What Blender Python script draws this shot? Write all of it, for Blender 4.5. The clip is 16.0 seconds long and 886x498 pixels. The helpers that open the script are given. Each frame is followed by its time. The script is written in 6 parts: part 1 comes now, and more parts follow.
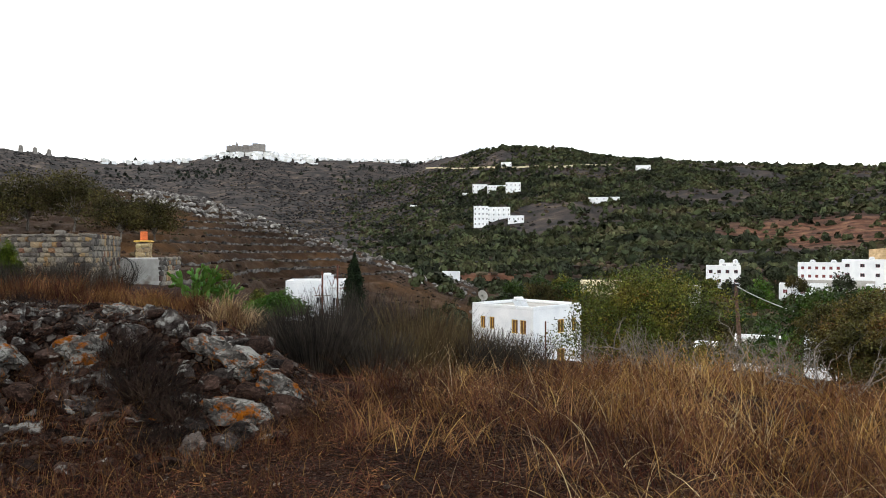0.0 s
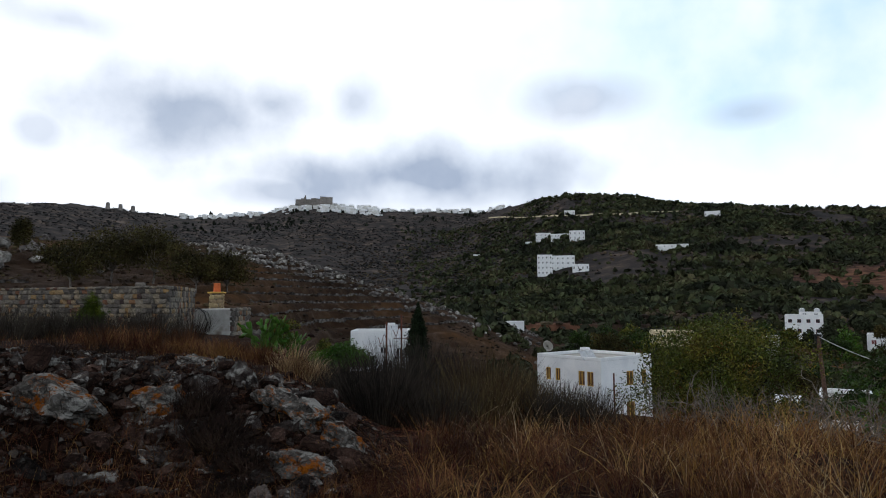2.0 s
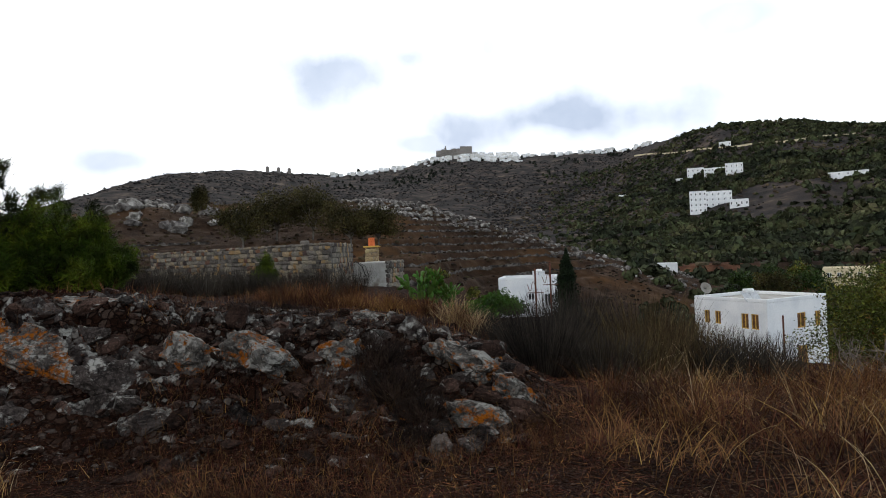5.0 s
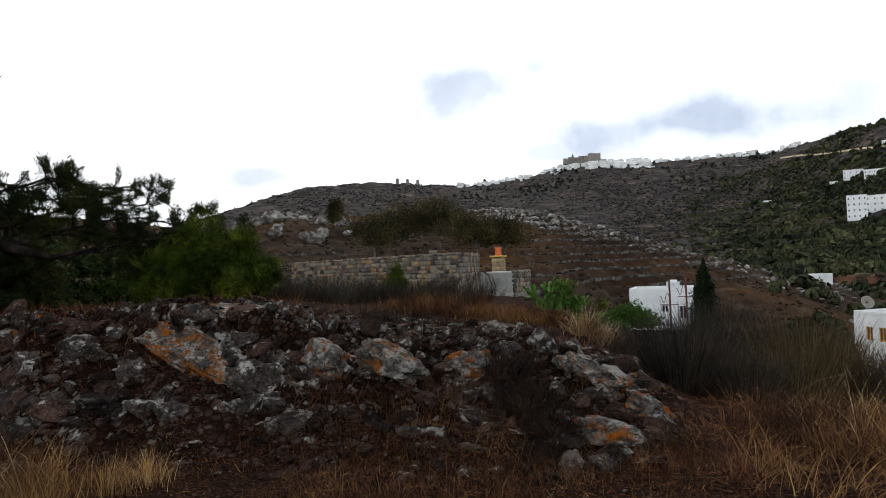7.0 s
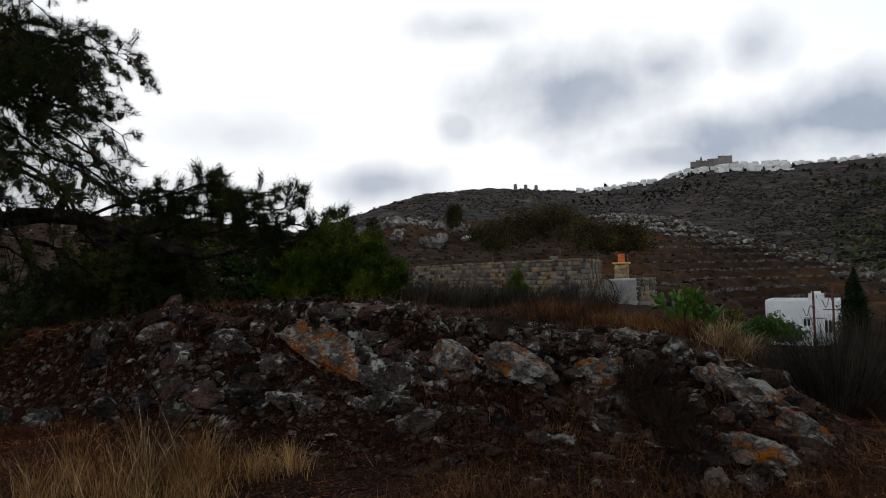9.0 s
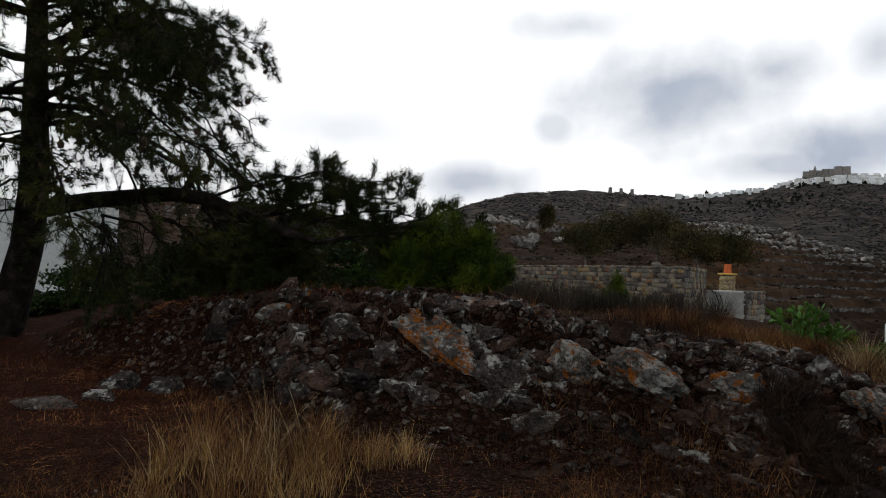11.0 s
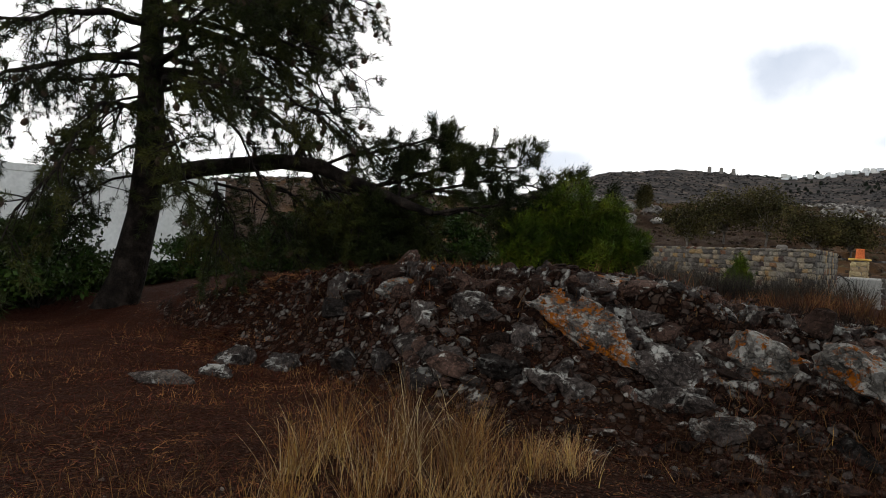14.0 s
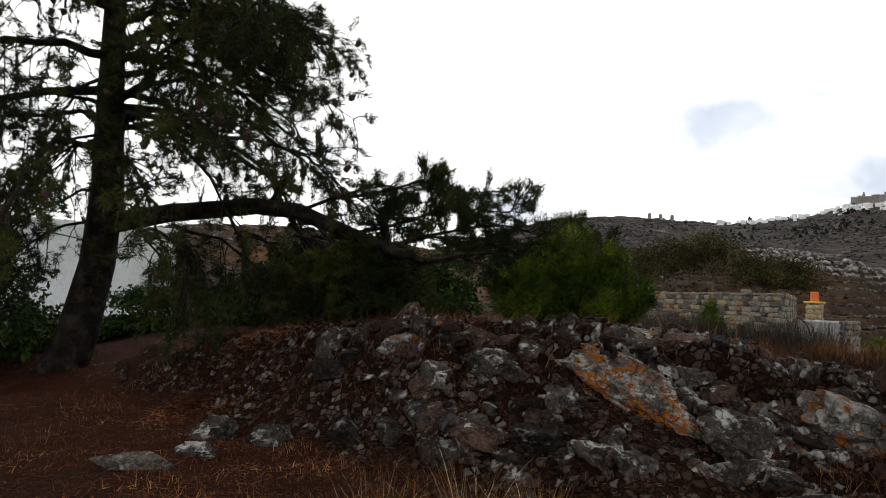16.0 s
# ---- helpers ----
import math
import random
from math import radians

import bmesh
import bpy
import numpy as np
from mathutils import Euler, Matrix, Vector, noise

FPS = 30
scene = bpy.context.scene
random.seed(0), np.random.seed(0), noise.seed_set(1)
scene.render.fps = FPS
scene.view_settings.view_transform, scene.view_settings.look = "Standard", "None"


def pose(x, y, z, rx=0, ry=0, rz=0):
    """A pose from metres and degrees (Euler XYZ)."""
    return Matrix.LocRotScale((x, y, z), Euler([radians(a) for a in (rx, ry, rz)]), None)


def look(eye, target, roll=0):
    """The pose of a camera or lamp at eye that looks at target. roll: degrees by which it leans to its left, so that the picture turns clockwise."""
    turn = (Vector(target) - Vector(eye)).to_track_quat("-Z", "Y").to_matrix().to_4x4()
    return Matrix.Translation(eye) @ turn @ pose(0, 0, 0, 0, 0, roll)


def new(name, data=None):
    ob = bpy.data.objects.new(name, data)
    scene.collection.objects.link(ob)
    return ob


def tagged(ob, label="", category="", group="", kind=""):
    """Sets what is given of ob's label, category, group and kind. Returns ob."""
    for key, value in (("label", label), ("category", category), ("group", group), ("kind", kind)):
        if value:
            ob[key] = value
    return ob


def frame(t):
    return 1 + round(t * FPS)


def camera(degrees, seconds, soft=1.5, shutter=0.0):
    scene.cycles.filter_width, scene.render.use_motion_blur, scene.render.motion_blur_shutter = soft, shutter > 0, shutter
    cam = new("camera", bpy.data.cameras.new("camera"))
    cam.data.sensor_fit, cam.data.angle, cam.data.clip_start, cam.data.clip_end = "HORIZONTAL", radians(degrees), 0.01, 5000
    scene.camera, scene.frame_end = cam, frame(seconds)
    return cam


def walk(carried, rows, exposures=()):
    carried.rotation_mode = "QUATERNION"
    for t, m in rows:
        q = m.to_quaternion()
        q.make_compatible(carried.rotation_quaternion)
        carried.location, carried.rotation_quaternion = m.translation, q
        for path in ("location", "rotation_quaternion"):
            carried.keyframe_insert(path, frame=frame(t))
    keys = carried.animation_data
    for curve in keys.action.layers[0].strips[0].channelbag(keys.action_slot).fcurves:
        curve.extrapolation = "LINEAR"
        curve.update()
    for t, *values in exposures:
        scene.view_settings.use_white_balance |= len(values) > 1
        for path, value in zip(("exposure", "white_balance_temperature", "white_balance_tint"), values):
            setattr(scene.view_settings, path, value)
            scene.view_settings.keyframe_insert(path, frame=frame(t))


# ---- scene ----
cam = camera(68.5, 16.0, soft=1.0)
PATH = [
    (0, (-0.000, 0.000, 1.600), (-0.000, 2.000, 1.607), -0.00),
    (0.5, (0.015, -0.009, 1.611), (-0.023, 1.990, 1.668), 0.20),
    (1, (0.017, -0.012, 1.625), (-0.056, 1.985, 1.716), 0.33),
    (1.5, (0.013, -0.010, 1.627), (-0.105, 1.983, 1.756), 0.11),
    (2, (0.005, -0.004, 1.628), (-0.188, 1.981, 1.787), -0.23),
    (2.5, (-0.001, -0.008, 1.635), (-0.255, 1.968, 1.814), -0.23),
    (3, (-0.004, -0.019, 1.635), (-0.327, 1.950, 1.771), -0.33),
    (3.5, (-0.090, 0.010, 1.658), (-0.462, 1.974, 1.716), -1.62),
    (6, (-0.191, -0.054, 1.716), (-1.005, 1.773, 1.723), -2.20),
    (6.5, (-0.197, -0.053, 1.723), (-1.096, 1.733, 1.754), -2.28),
    (7, (-0.206, -0.043, 1.729), (-1.182, 1.702, 1.780), -2.39),
    (7.5, (-0.204, -0.034, 1.723), (-1.229, 1.682, 1.793), -2.56),
    (8, (-0.216, -0.036, 1.714), (-1.297, 1.646, 1.795), -2.70),
    (8.5, (-0.257, -0.048, 1.703), (-1.449, 1.556, 1.786), -2.25),
    (9, (-0.336, -0.080, 1.701), (-1.607, 1.462, 1.782), -1.47),
    (9.5, (-0.436, -0.144, 1.695), (-1.771, 1.343, 1.773), -0.84),
    (10, (-0.535, -0.191, 1.679), (-1.950, 1.221, 1.748), -0.19),
    (12.5, (-1.140, -0.180, 1.624), (-2.644, 1.135, 1.708), 3.66),
    (13, (-1.343, -0.182, 1.596), (-2.895, 1.078, 1.655), 4.18),
    (13.5, (-1.627, -0.088, 1.565), (-3.255, 1.074, 1.586), 4.02),
    (14, (-1.852, -0.026, 1.567), (-3.487, 1.126, 1.564), 3.20),
    (14.5, (-2.126, -0.044, 1.580), (-3.653, 1.246, 1.645), 2.07),
    (15, (-2.372, -0.055, 1.584), (-3.883, 1.254, 1.647), 2.07),
    (15.5, (-2.657, -0.024, 1.592), (-4.178, 1.269, 1.690), 2.27),
    (16, (-2.918, -0.100, 1.591), (-4.456, 1.168, 1.739), 2.48),
]
EXPO = [  # seconds, stops, kelvin, tint
    (0, 0.1, 6550, 10), (0.5, -0.35, 6350, 10), (1, -0.65, 6200, 10), (1.5, -0.95, 6100, 10), (2, -1.2, 6050, 10), (2.5, -1.42, 6050, 10), (3, -1.5, 6050, 10), (3.6, -1.5, 6050, 10), (6, -0.22, 6450, 10), (6.5, -0.38, 6450, 10), (7, -0.65, 6400, 10), (7.5, -0.85, 6400, 10), (8, -1.05, 6400, 10), (8.5, -1.2, 6400, 10), (9, -1.38, 6400, 10), (10.2, -1.4, 6450, 10), (12.3, -1.0, 6550, 10), (13.5, -0.92, 6600, 10), (14, -0.68, 6650, 10), (14.5, -0.42, 6700, 10), (15, -0.46, 6700, 10), (16, -0.6, 6700, 10),
]
walk(cam, [(t, look(eye, target, roll)) for t, eye, target, roll in PATH], EXPO)

# ---------------------------------------------------------------- sky and sun
SUN_AZ, SUN_EL = 35.0, 38.0          # degrees left of +y, and up
world = bpy.data.worlds.new("sky")
scene.world = world
world.use_nodes = True
wn, wl = world.node_tree.nodes, world.node_tree.links
wn.clear()


def wnode(kind, **kw):
    n = wn.new(kind)
    for k, v in kw.items():
        n.inputs[k.replace("_", " ")].default_value = v
    return n


w_out = wn.new("ShaderNodeOutputWorld")
w_bg = wnode("ShaderNodeBackground", Strength=1.0)
sky = wn.new("ShaderNodeTexSky")
sky.sky_type, sky.sun_disc = "NISHITA", False
sky.sun_elevation, sky.sun_rotation = radians(SUN_EL), radians(-SUN_AZ)
w_tc = wn.new("ShaderNodeTexCoord")


def wmath(op, a, b=None, clamp=False):
    n = wn.new("ShaderNodeMath")
    n.operation, n.use_clamp = op, clamp
    for k, q in enumerate((a, b)):
        if q is None:
            continue
        if isinstance(q, (int, float)):
            n.inputs[k].default_value = q
        else:
            wl.new(q, n.inputs[k])
    return n.outputs[0]


def wmix(f, a, b):
    n = wn.new("ShaderNodeMix")
    n.data_type = "RGBA"
    for k, q in ((0, f), (6, a), (7, b)):
        if isinstance(q, (tuple, float)):
            n.inputs[k].default_value = q
        else:
            wl.new(q, n.inputs[k])
    return n.outputs[2]


w_sep = wn.new("ShaderNodeSeparateXYZ")
wl.new(w_tc.outputs["Generated"], w_sep.inputs[0])
dx, dy, dz = w_sep.outputs
w_az = wmath("MULTIPLY", wmath("ARCTAN2", wmath("MULTIPLY", dx, -1.0), dy), 57.2958)
w_el = wmath("MULTIPLY", wmath("ARCSINE", dz), 57.2958)
n_puff = wnode("ShaderNodeTexNoise", Scale=8.0, Detail=8.0, Roughness=0.5)
n_wide = wnode("ShaderNodeTexNoise", Scale=2.4, Detail=4.0)
for n in (n_puff, n_wide):
    wl.new(w_tc.outputs["Generated"], n.inputs["Vector"])
puff = wmath("SUBTRACT", n_puff.outputs[0], 0.5)
cover = None
# grey clouds: bearing, elevation, half widths, depth of grey
for a0, e0, sa, se, deep in [(27.2, 15.7, 8.5, 3.1, 0.85), (20.5, 16.6, 4.0, 2.0, 0.75), (8.5, 10.8, 13.0, 2.5, 0.95), (19.5, 9.3, 5.5, 1.5, 0.75),
                            (13.4, 17.4, 2.2, 2.2, 0.6), (-6.5, 17.3, 5.0, 1.8, 0.6), (44.5, 8.2, 4.5, 1.5, 0.8), (37.9, 13.0, 1.6, 1.2, 0.5), (36.5, 21.0, 4.0, 1.2, 0.5), (-20.0, 14.8, 2.6, 1.0, 0.5), (57.0, 12.0, 5.0, 1.6, 0.3)]:
    u = wmath("DIVIDE", wmath("SUBTRACT", w_az, a0), sa)
    v = wmath("DIVIDE", wmath("SUBTRACT", w_el, e0), se)
    d = wmath("SQRT", wmath("ADD", wmath("MULTIPLY", u, u), wmath("MULTIPLY", v, v)))
    d = wmath("ADD", d, wmath("MULTIPLY", puff, 2.4))
    m = wmath("MULTIPLY", wmath("MULTIPLY", wmath("SUBTRACT", 1.6, d), 0.85, True), deep)
    cover = m if cover is None else wmath("MAXIMUM", cover, m)
n_fine = wnode("ShaderNodeTexNoise", Scale=12.0, Detail=6.0, Roughness=0.5)
wl.new(w_tc.outputs["Generated"], n_fine.inputs["Vector"])
cover = wmath("MULTIPLY", cover, wmath("ADD", 0.72, wmath("MULTIPLY", n_fine.outputs[0], 0.5)), True)
# unseen broken grey overhead and all round, added to dim light on the ground
over = wmath("MULTIPLY", wmath("SUBTRACT", w_el, 29.0), 0.035, True)
over = wmath("MULTIPLY", over, wmath("MULTIPLY", wmath("SUBTRACT", n_wide.outputs[0], 0.15), 2.6, True))
skymul = wn.new("ShaderNodeMix")
skymul.data_type, skymul.blend_type = "RGBA", "MULTIPLY"
skymul.inputs[0].default_value = 1.0
skymul.inputs[7].default_value = (0.3, 0.3, 0.3, 1)
wl.new(sky.outputs[0], skymul.inputs[6])
blue = wmath("MULTIPLY", wmath("MULTIPLY", wmath("SUBTRACT", 16.0, w_az), 0.03, True), wmath("MULTIPLY", wmath("SUBTRACT", w_el, 5.0), 0.09, True))
blue = wmath("MULTIPLY", blue, wmath("MULTIPLY", wmath("SUBTRACT", wmath("ADD", n_wide.outputs[0], wmath("MULTIPLY", puff, 0.9)), 0.22), 2.2, True))
col = wmix(wmath("MULTIPLY", blue, 0.75), (2.7, 2.72, 2.74, 1), wmix(0.6, skymul.outputs[2], (1.55, 2.25, 2.7, 1)))
col = wmix(cover, col, (0.96, 1.1, 1.34, 1))
col = wmix(over, col, (0.42, 0.44, 0.49, 1))
wl.new(col, w_bg.inputs["Color"])
wl.new(w_bg.outputs[0], w_out.inputs[0])

sun_data = bpy.data.lights.new("sun", "SUN")
sun_data.energy, sun_data.angle, sun_data.color = 1.2, radians(14), (1.0, 0.95, 0.88)
sun = new("sun", sun_data)
_a, _e = radians(SUN_AZ), radians(SUN_EL)
sun.matrix_basis = look((0, 0, 60), (60 * math.sin(_a) * math.cos(_e), -60 * math.cos(_a) * math.cos(_e), 60 - 60 * math.sin(_e)))


# ---------------------------------------------------------------- materials
def material(name, stops, scale=3.0, fine=40.0, rough=0.9, bump=0.3, bump_scale=None, per=0.0, spots=None, metal=0.0, coords="Object", detail=6.0, fine_mix=0.35, spec=0.08, pick=False):
    """Noise-driven material. stops: [(position, colour)] along a broad noise; a finer noise varies the value;
    per: how much single pieces differ; spots: (colour, scale, low, high) laid over by another noise."""
    m = bpy.data.materials.new(name)
    m.use_nodes = True
    nt, ln = m.node_tree.nodes, m.node_tree.links
    b = nt["Principled BSDF"]
    b.inputs["Roughness"].default_value = rough
    b.inputs["Metallic"].default_value = metal
    b.inputs["Specular IOR Level"].default_value = spec
    tc = nt.new("ShaderNodeTexCoord")

    def tex(s, d=detail):
        n = nt.new("ShaderNodeTexNoise")
        n.inputs["Scale"].default_value, n.inputs["Detail"].default_value = s, d
        ln.new(tc.outputs[coords], n.inputs["Vector"])
        return n

    a = tex(scale)
    ramp = nt.new("ShaderNodeValToRGB")
    cr = ramp.color_ramp
    while len(cr.elements) < len(stops):
        cr.elements.new(0.5)
    for el, (pos, col) in zip(cr.elements, stops):
        el.position, el.color = pos, (*col, 1)
    if pick:
        ln.new(nt.new("ShaderNodeObjectInfo").outputs["Random"], ramp.inputs[0])
    else:
        ln.new(a.outputs[0], ramp.inputs[0])
    out = ramp.outputs[0]
    f = tex(fine, 4.0)
    hsv = nt.new("ShaderNodeHueSaturation")
    rng = nt.new("ShaderNodeMapRange")
    rng.inputs[1].default_value, rng.inputs[2].default_value = 0.3, 0.7
    rng.inputs[3].default_value, rng.inputs[4].default_value = 1 - fine_mix, 1 + fine_mix
    ln.new(f.outputs[0], rng.inputs[0])
    val = rng.outputs[0]
    if per:
        oi = nt.new("ShaderNodeObjectInfo")
        geo = nt.new("ShaderNodeNewGeometry")
        add = nt.new("ShaderNodeMath")
        add.operation = "ADD"
        ln.new(oi.outputs["Random"], add.inputs[0])
        ln.new(geo.outputs["Random Per Island"], add.inputs[1])
        fr = nt.new("ShaderNodeMath")
        fr.operation = "FRACT"
        ln.new(add.outputs[0], fr.inputs[0])
        r2 = nt.new("ShaderNodeMapRange")
        r2.inputs[3].default_value, r2.inputs[4].default_value = 1 - per, 1 + per
        ln.new(fr.outputs[0], r2.inputs[0])
        mu = nt.new("ShaderNodeMath")
        mu.operation = "MULTIPLY"
        ln.new(val, mu.inputs[0])
        ln.new(r2.outputs[0], mu.inputs[1])
        val = mu.outputs[0]
        rh = nt.new("ShaderNodeMapRange")
        rh.inputs[3].default_value, rh.inputs[4].default_value = 0.5 - 0.05 * per, 0.5 + 0.05 * per
        ln.new(fr.outputs[0], rh.inputs[0])
        ln.new(rh.outputs[0], hsv.inputs["Hue"])
    ln.new(val, hsv.inputs["Value"])
    ln.new(out, hsv.inputs["Color"])
    out = hsv.outputs[0]
    for col, s, lo, hi in spots or ():
        sp = tex(s, 5.0)
        r3 = nt.new("ShaderNodeMapRange")
        r3.inputs[1].default_value, r3.inputs[2].default_value = lo, hi
        ln.new(sp.outputs[0], r3.inputs[0])
        mx = nt.new("ShaderNodeMix")
        mx.data_type = "RGBA"
        ln.new(r3.outputs[0], mx.inputs[0])
        ln.new(out, mx.inputs[6])
        mx.inputs[7].default_value = (*col, 1)
        out = mx.outputs[2]
    ln.new(out, b.inputs["Base Color"])
    if bump:
        bp = nt.new("ShaderNodeBump")
        bp.inputs["Strength"].default_value = bump
        bp.inputs["Distance"].default_value = 0.05
        bt = tex(bump_scale or fine, 6.0)
        ln.new(bt.outputs[0], bp.inputs["Height"])
        ln.new(bp.outputs[0], b.inputs["Normal"])
    return m


EARTH_FIELDS = [((248.0, 412.0, 15.0), 85.0), ((14.0, 231.0, -7.0), 20.0)]   # middle and reach of bare red fields


def ground_material():
    """Soil with litter near by, dry heath and terraces further off, thin grey scree high up; chosen by distance and noise."""
    m = bpy.data.materials.new("ground")
    m.use_nodes = True
    nt, ln = m.node_tree.nodes, m.node_tree.links
    b = nt["Principled BSDF"]
    b.inputs["Roughness"].default_value = 0.95
    b.inputs["Specular IOR Level"].default_value = 0.04
    geo = nt.new("ShaderNodeNewGeometry")

    def tex(s, d=6.0):
        n = nt.new("ShaderNodeTexNoise")
        n.inputs["Scale"].default_value, n.inputs["Detail"].default_value = s, d
        n.inputs["Roughness"].default_value = 0.6
        ln.new(geo.outputs["Position"], n.inputs["Vector"])
        return n

    def ramp(src, stops):
        r = nt.new("ShaderNodeValToRGB")
        while len(r.color_ramp.elements) < len(stops):
            r.color_ramp.elements.new(0.5)
        for el, (pos, col) in zip(r.color_ramp.elements, stops):
            el.position, el.color = pos, (*col, 1)
        ln.new(src, r.inputs[0])
        return r.outputs[0]

    def mix(f, a, c):
        x = nt.new("ShaderNodeMix")
        x.data_type = "RGBA"
        ln.new(f, x.inputs[0])
        ln.new(a, x.inputs[6])
        ln.new(c, x.inputs[7])
        return x.outputs[2]

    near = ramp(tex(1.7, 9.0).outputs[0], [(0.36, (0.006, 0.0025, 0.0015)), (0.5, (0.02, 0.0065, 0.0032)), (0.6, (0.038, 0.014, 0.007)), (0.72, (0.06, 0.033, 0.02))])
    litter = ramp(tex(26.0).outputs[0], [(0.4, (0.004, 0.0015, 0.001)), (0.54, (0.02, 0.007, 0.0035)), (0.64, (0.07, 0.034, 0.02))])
    x1 = nt.new("ShaderNodeMix")
    x1.data_type = "RGBA"
    x1.inputs[0].default_value = 0.5
    ln.new(near, x1.inputs[6])
    ln.new(litter, x1.inputs[7])
    def fragments(scale, stops):
        warp = nt.new("ShaderNodeTexNoise")
        warp.inputs["Scale"].default_value = scale * 0.6
        ln.new(geo.outputs["Position"], warp.inputs["Vector"])
        add = nt.new("ShaderNodeVectorMath")
        add.operation = "MULTIPLY_ADD"
        ln.new(warp.outputs["Color"], add.inputs[0])
        add.inputs[1].default_value = (1.2 / scale,) * 3
        ln.new(geo.outputs["Position"], add.inputs[2])
        v = nt.new("ShaderNodeTexVoronoi")
        v.inputs["Scale"].default_value = scale
        v.inputs["Randomness"].default_value = 1.0
        ln.new(add.outputs[0], v.inputs["Vector"])
        e = nt.new("ShaderNodeTexVoronoi")
        e.feature = "DISTANCE_TO_EDGE"
        e.inputs["Scale"].default_value = scale
        ln.new(add.outputs[0], e.inputs["Vector"])
        sp = nt.new("ShaderNodeSeparateColor")
        ln.new(v.outputs["Color"], sp.inputs[0])
        edge = nt.new("ShaderNodeMapRange")
        edge.inputs[1].default_value, edge.inputs[2].default_value = 0.02, 0.16
        ln.new(e.outputs["Distance"], edge.inputs[0])
        return ramp(sp.outputs[0], stops), edge.outputs[0]

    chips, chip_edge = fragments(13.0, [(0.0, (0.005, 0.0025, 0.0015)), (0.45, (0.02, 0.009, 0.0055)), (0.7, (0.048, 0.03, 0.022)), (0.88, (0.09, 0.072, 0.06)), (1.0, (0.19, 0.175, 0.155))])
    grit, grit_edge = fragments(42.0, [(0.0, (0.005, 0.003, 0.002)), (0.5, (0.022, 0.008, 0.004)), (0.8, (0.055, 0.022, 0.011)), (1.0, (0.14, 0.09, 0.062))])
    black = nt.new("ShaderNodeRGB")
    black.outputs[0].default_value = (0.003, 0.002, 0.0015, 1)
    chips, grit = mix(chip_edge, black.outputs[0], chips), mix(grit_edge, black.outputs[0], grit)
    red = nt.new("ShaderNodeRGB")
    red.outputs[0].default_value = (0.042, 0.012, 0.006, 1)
    sep = nt.new("ShaderNodeSeparateXYZ")
    ln.new(geo.outputs["Position"], sep.inputs[0])
    # needle litter under the pine, its red darkened to carry the tree's shade
    dist = nt.new("ShaderNodeVectorMath")
    dist.operation = "DISTANCE"
    ln.new(geo.outputs["Position"], dist.inputs[0])
    dist.inputs[1].default_value = (-12.6, 3.2, 0.6)
    rr = nt.new("ShaderNodeMapRange")
    rr.inputs[1].default_value, rr.inputs[2].default_value, rr.inputs[3].default_value, rr.inputs[4].default_value = 2.5, 8.0, 0.8, 0.0
    ln.new(dist.outputs["Value"], rr.inputs[0])
    x5 = nt.new("ShaderNodeMix")
    x5.data_type = "RGBA"
    x5.inputs[0].default_value = 0.55
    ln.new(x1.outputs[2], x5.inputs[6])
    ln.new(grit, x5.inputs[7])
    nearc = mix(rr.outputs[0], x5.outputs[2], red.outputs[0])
    rockc = ramp(tex(7.0, 10.0).outputs[0], [(0.34, (0.008, 0.006, 0.005)), (0.46, (0.034, 0.026, 0.023)), (0.56, (0.075, 0.062, 0.055)), (0.68, (0.15, 0.135, 0.12))])
    crust = ramp(tex(8.0, 11.0).outputs[0], [(0.53, (0, 0, 0)), (0.6, (0.9, 0.9, 0.9))])
    pale = nt.new("ShaderNodeRGB")
    pale.outputs[0].default_value = (0.31, 0.295, 0.265, 1)
    rockc = mix(crust, rockc, pale.outputs[0])
    moss = nt.new("ShaderNodeMapRange")
    moss.inputs[1].default_value, moss.inputs[2].default_value = 0.635, 0.68
    ln.new(tex(2.3, 12.0).outputs[0], moss.inputs[0])
    lichen = ramp(tex(30.0).outputs[0], [(0.4, (0.09, 0.022, 0.003)), (0.6, (0.34, 0.12, 0.01))])
    rockc = mix(moss.outputs[0], rockc, lichen)
    bare = nt.new("ShaderNodeAttribute")
    bare.attribute_name = "bare_rock"
    edge = nt.new("ShaderNodeMath")
    edge.operation = "MULTIPLY_ADD"
    ln.new(tex(12.0, 8.0).outputs[0], edge.inputs[0])
    edge.inputs[1].default_value = 1.1
    ln.new(bare.outputs["Fac"], edge.inputs[2])
    bm_ = nt.new("ShaderNodeMapRange")
    bm_.inputs[1].default_value, bm_.inputs[2].default_value = 0.8, 1.02
    ln.new(edge.outputs[0], bm_.inputs[0])
    nsep = nt.new("ShaderNodeSeparateXYZ")
    ln.new(geo.outputs["True Normal"], nsep.inputs[0])
    steep = nt.new("ShaderNodeMapRange")
    steep.inputs[1].default_value, steep.inputs[2].default_value, steep.inputs[3].default_value, steep.inputs[4].default_value = 0.95, 0.75, 0.0, 0.8
    ln.new(nsep.outputs[2], steep.inputs[0])
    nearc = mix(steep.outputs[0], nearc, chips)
    nearc = mix(bm_.outputs[0], nearc, rockc)
    far1 = ramp(tex(0.035, 8.0).outputs[0], [(0.36, (0.02, 0.011, 0.007)), (0.5, (0.048, 0.026, 0.015)), (0.57, (0.095, 0.048, 0.021)), (0.64, (0.2, 0.095, 0.032))])
    far2 = ramp(tex(0.4, 8.0).outputs[0], [(0.38, (0.013, 0.008, 0.0055)), (0.54, (0.04, 0.024, 0.014)), (0.66, (0.1, 0.073, 0.052))])
    x2 = nt.new("ShaderNodeMix")
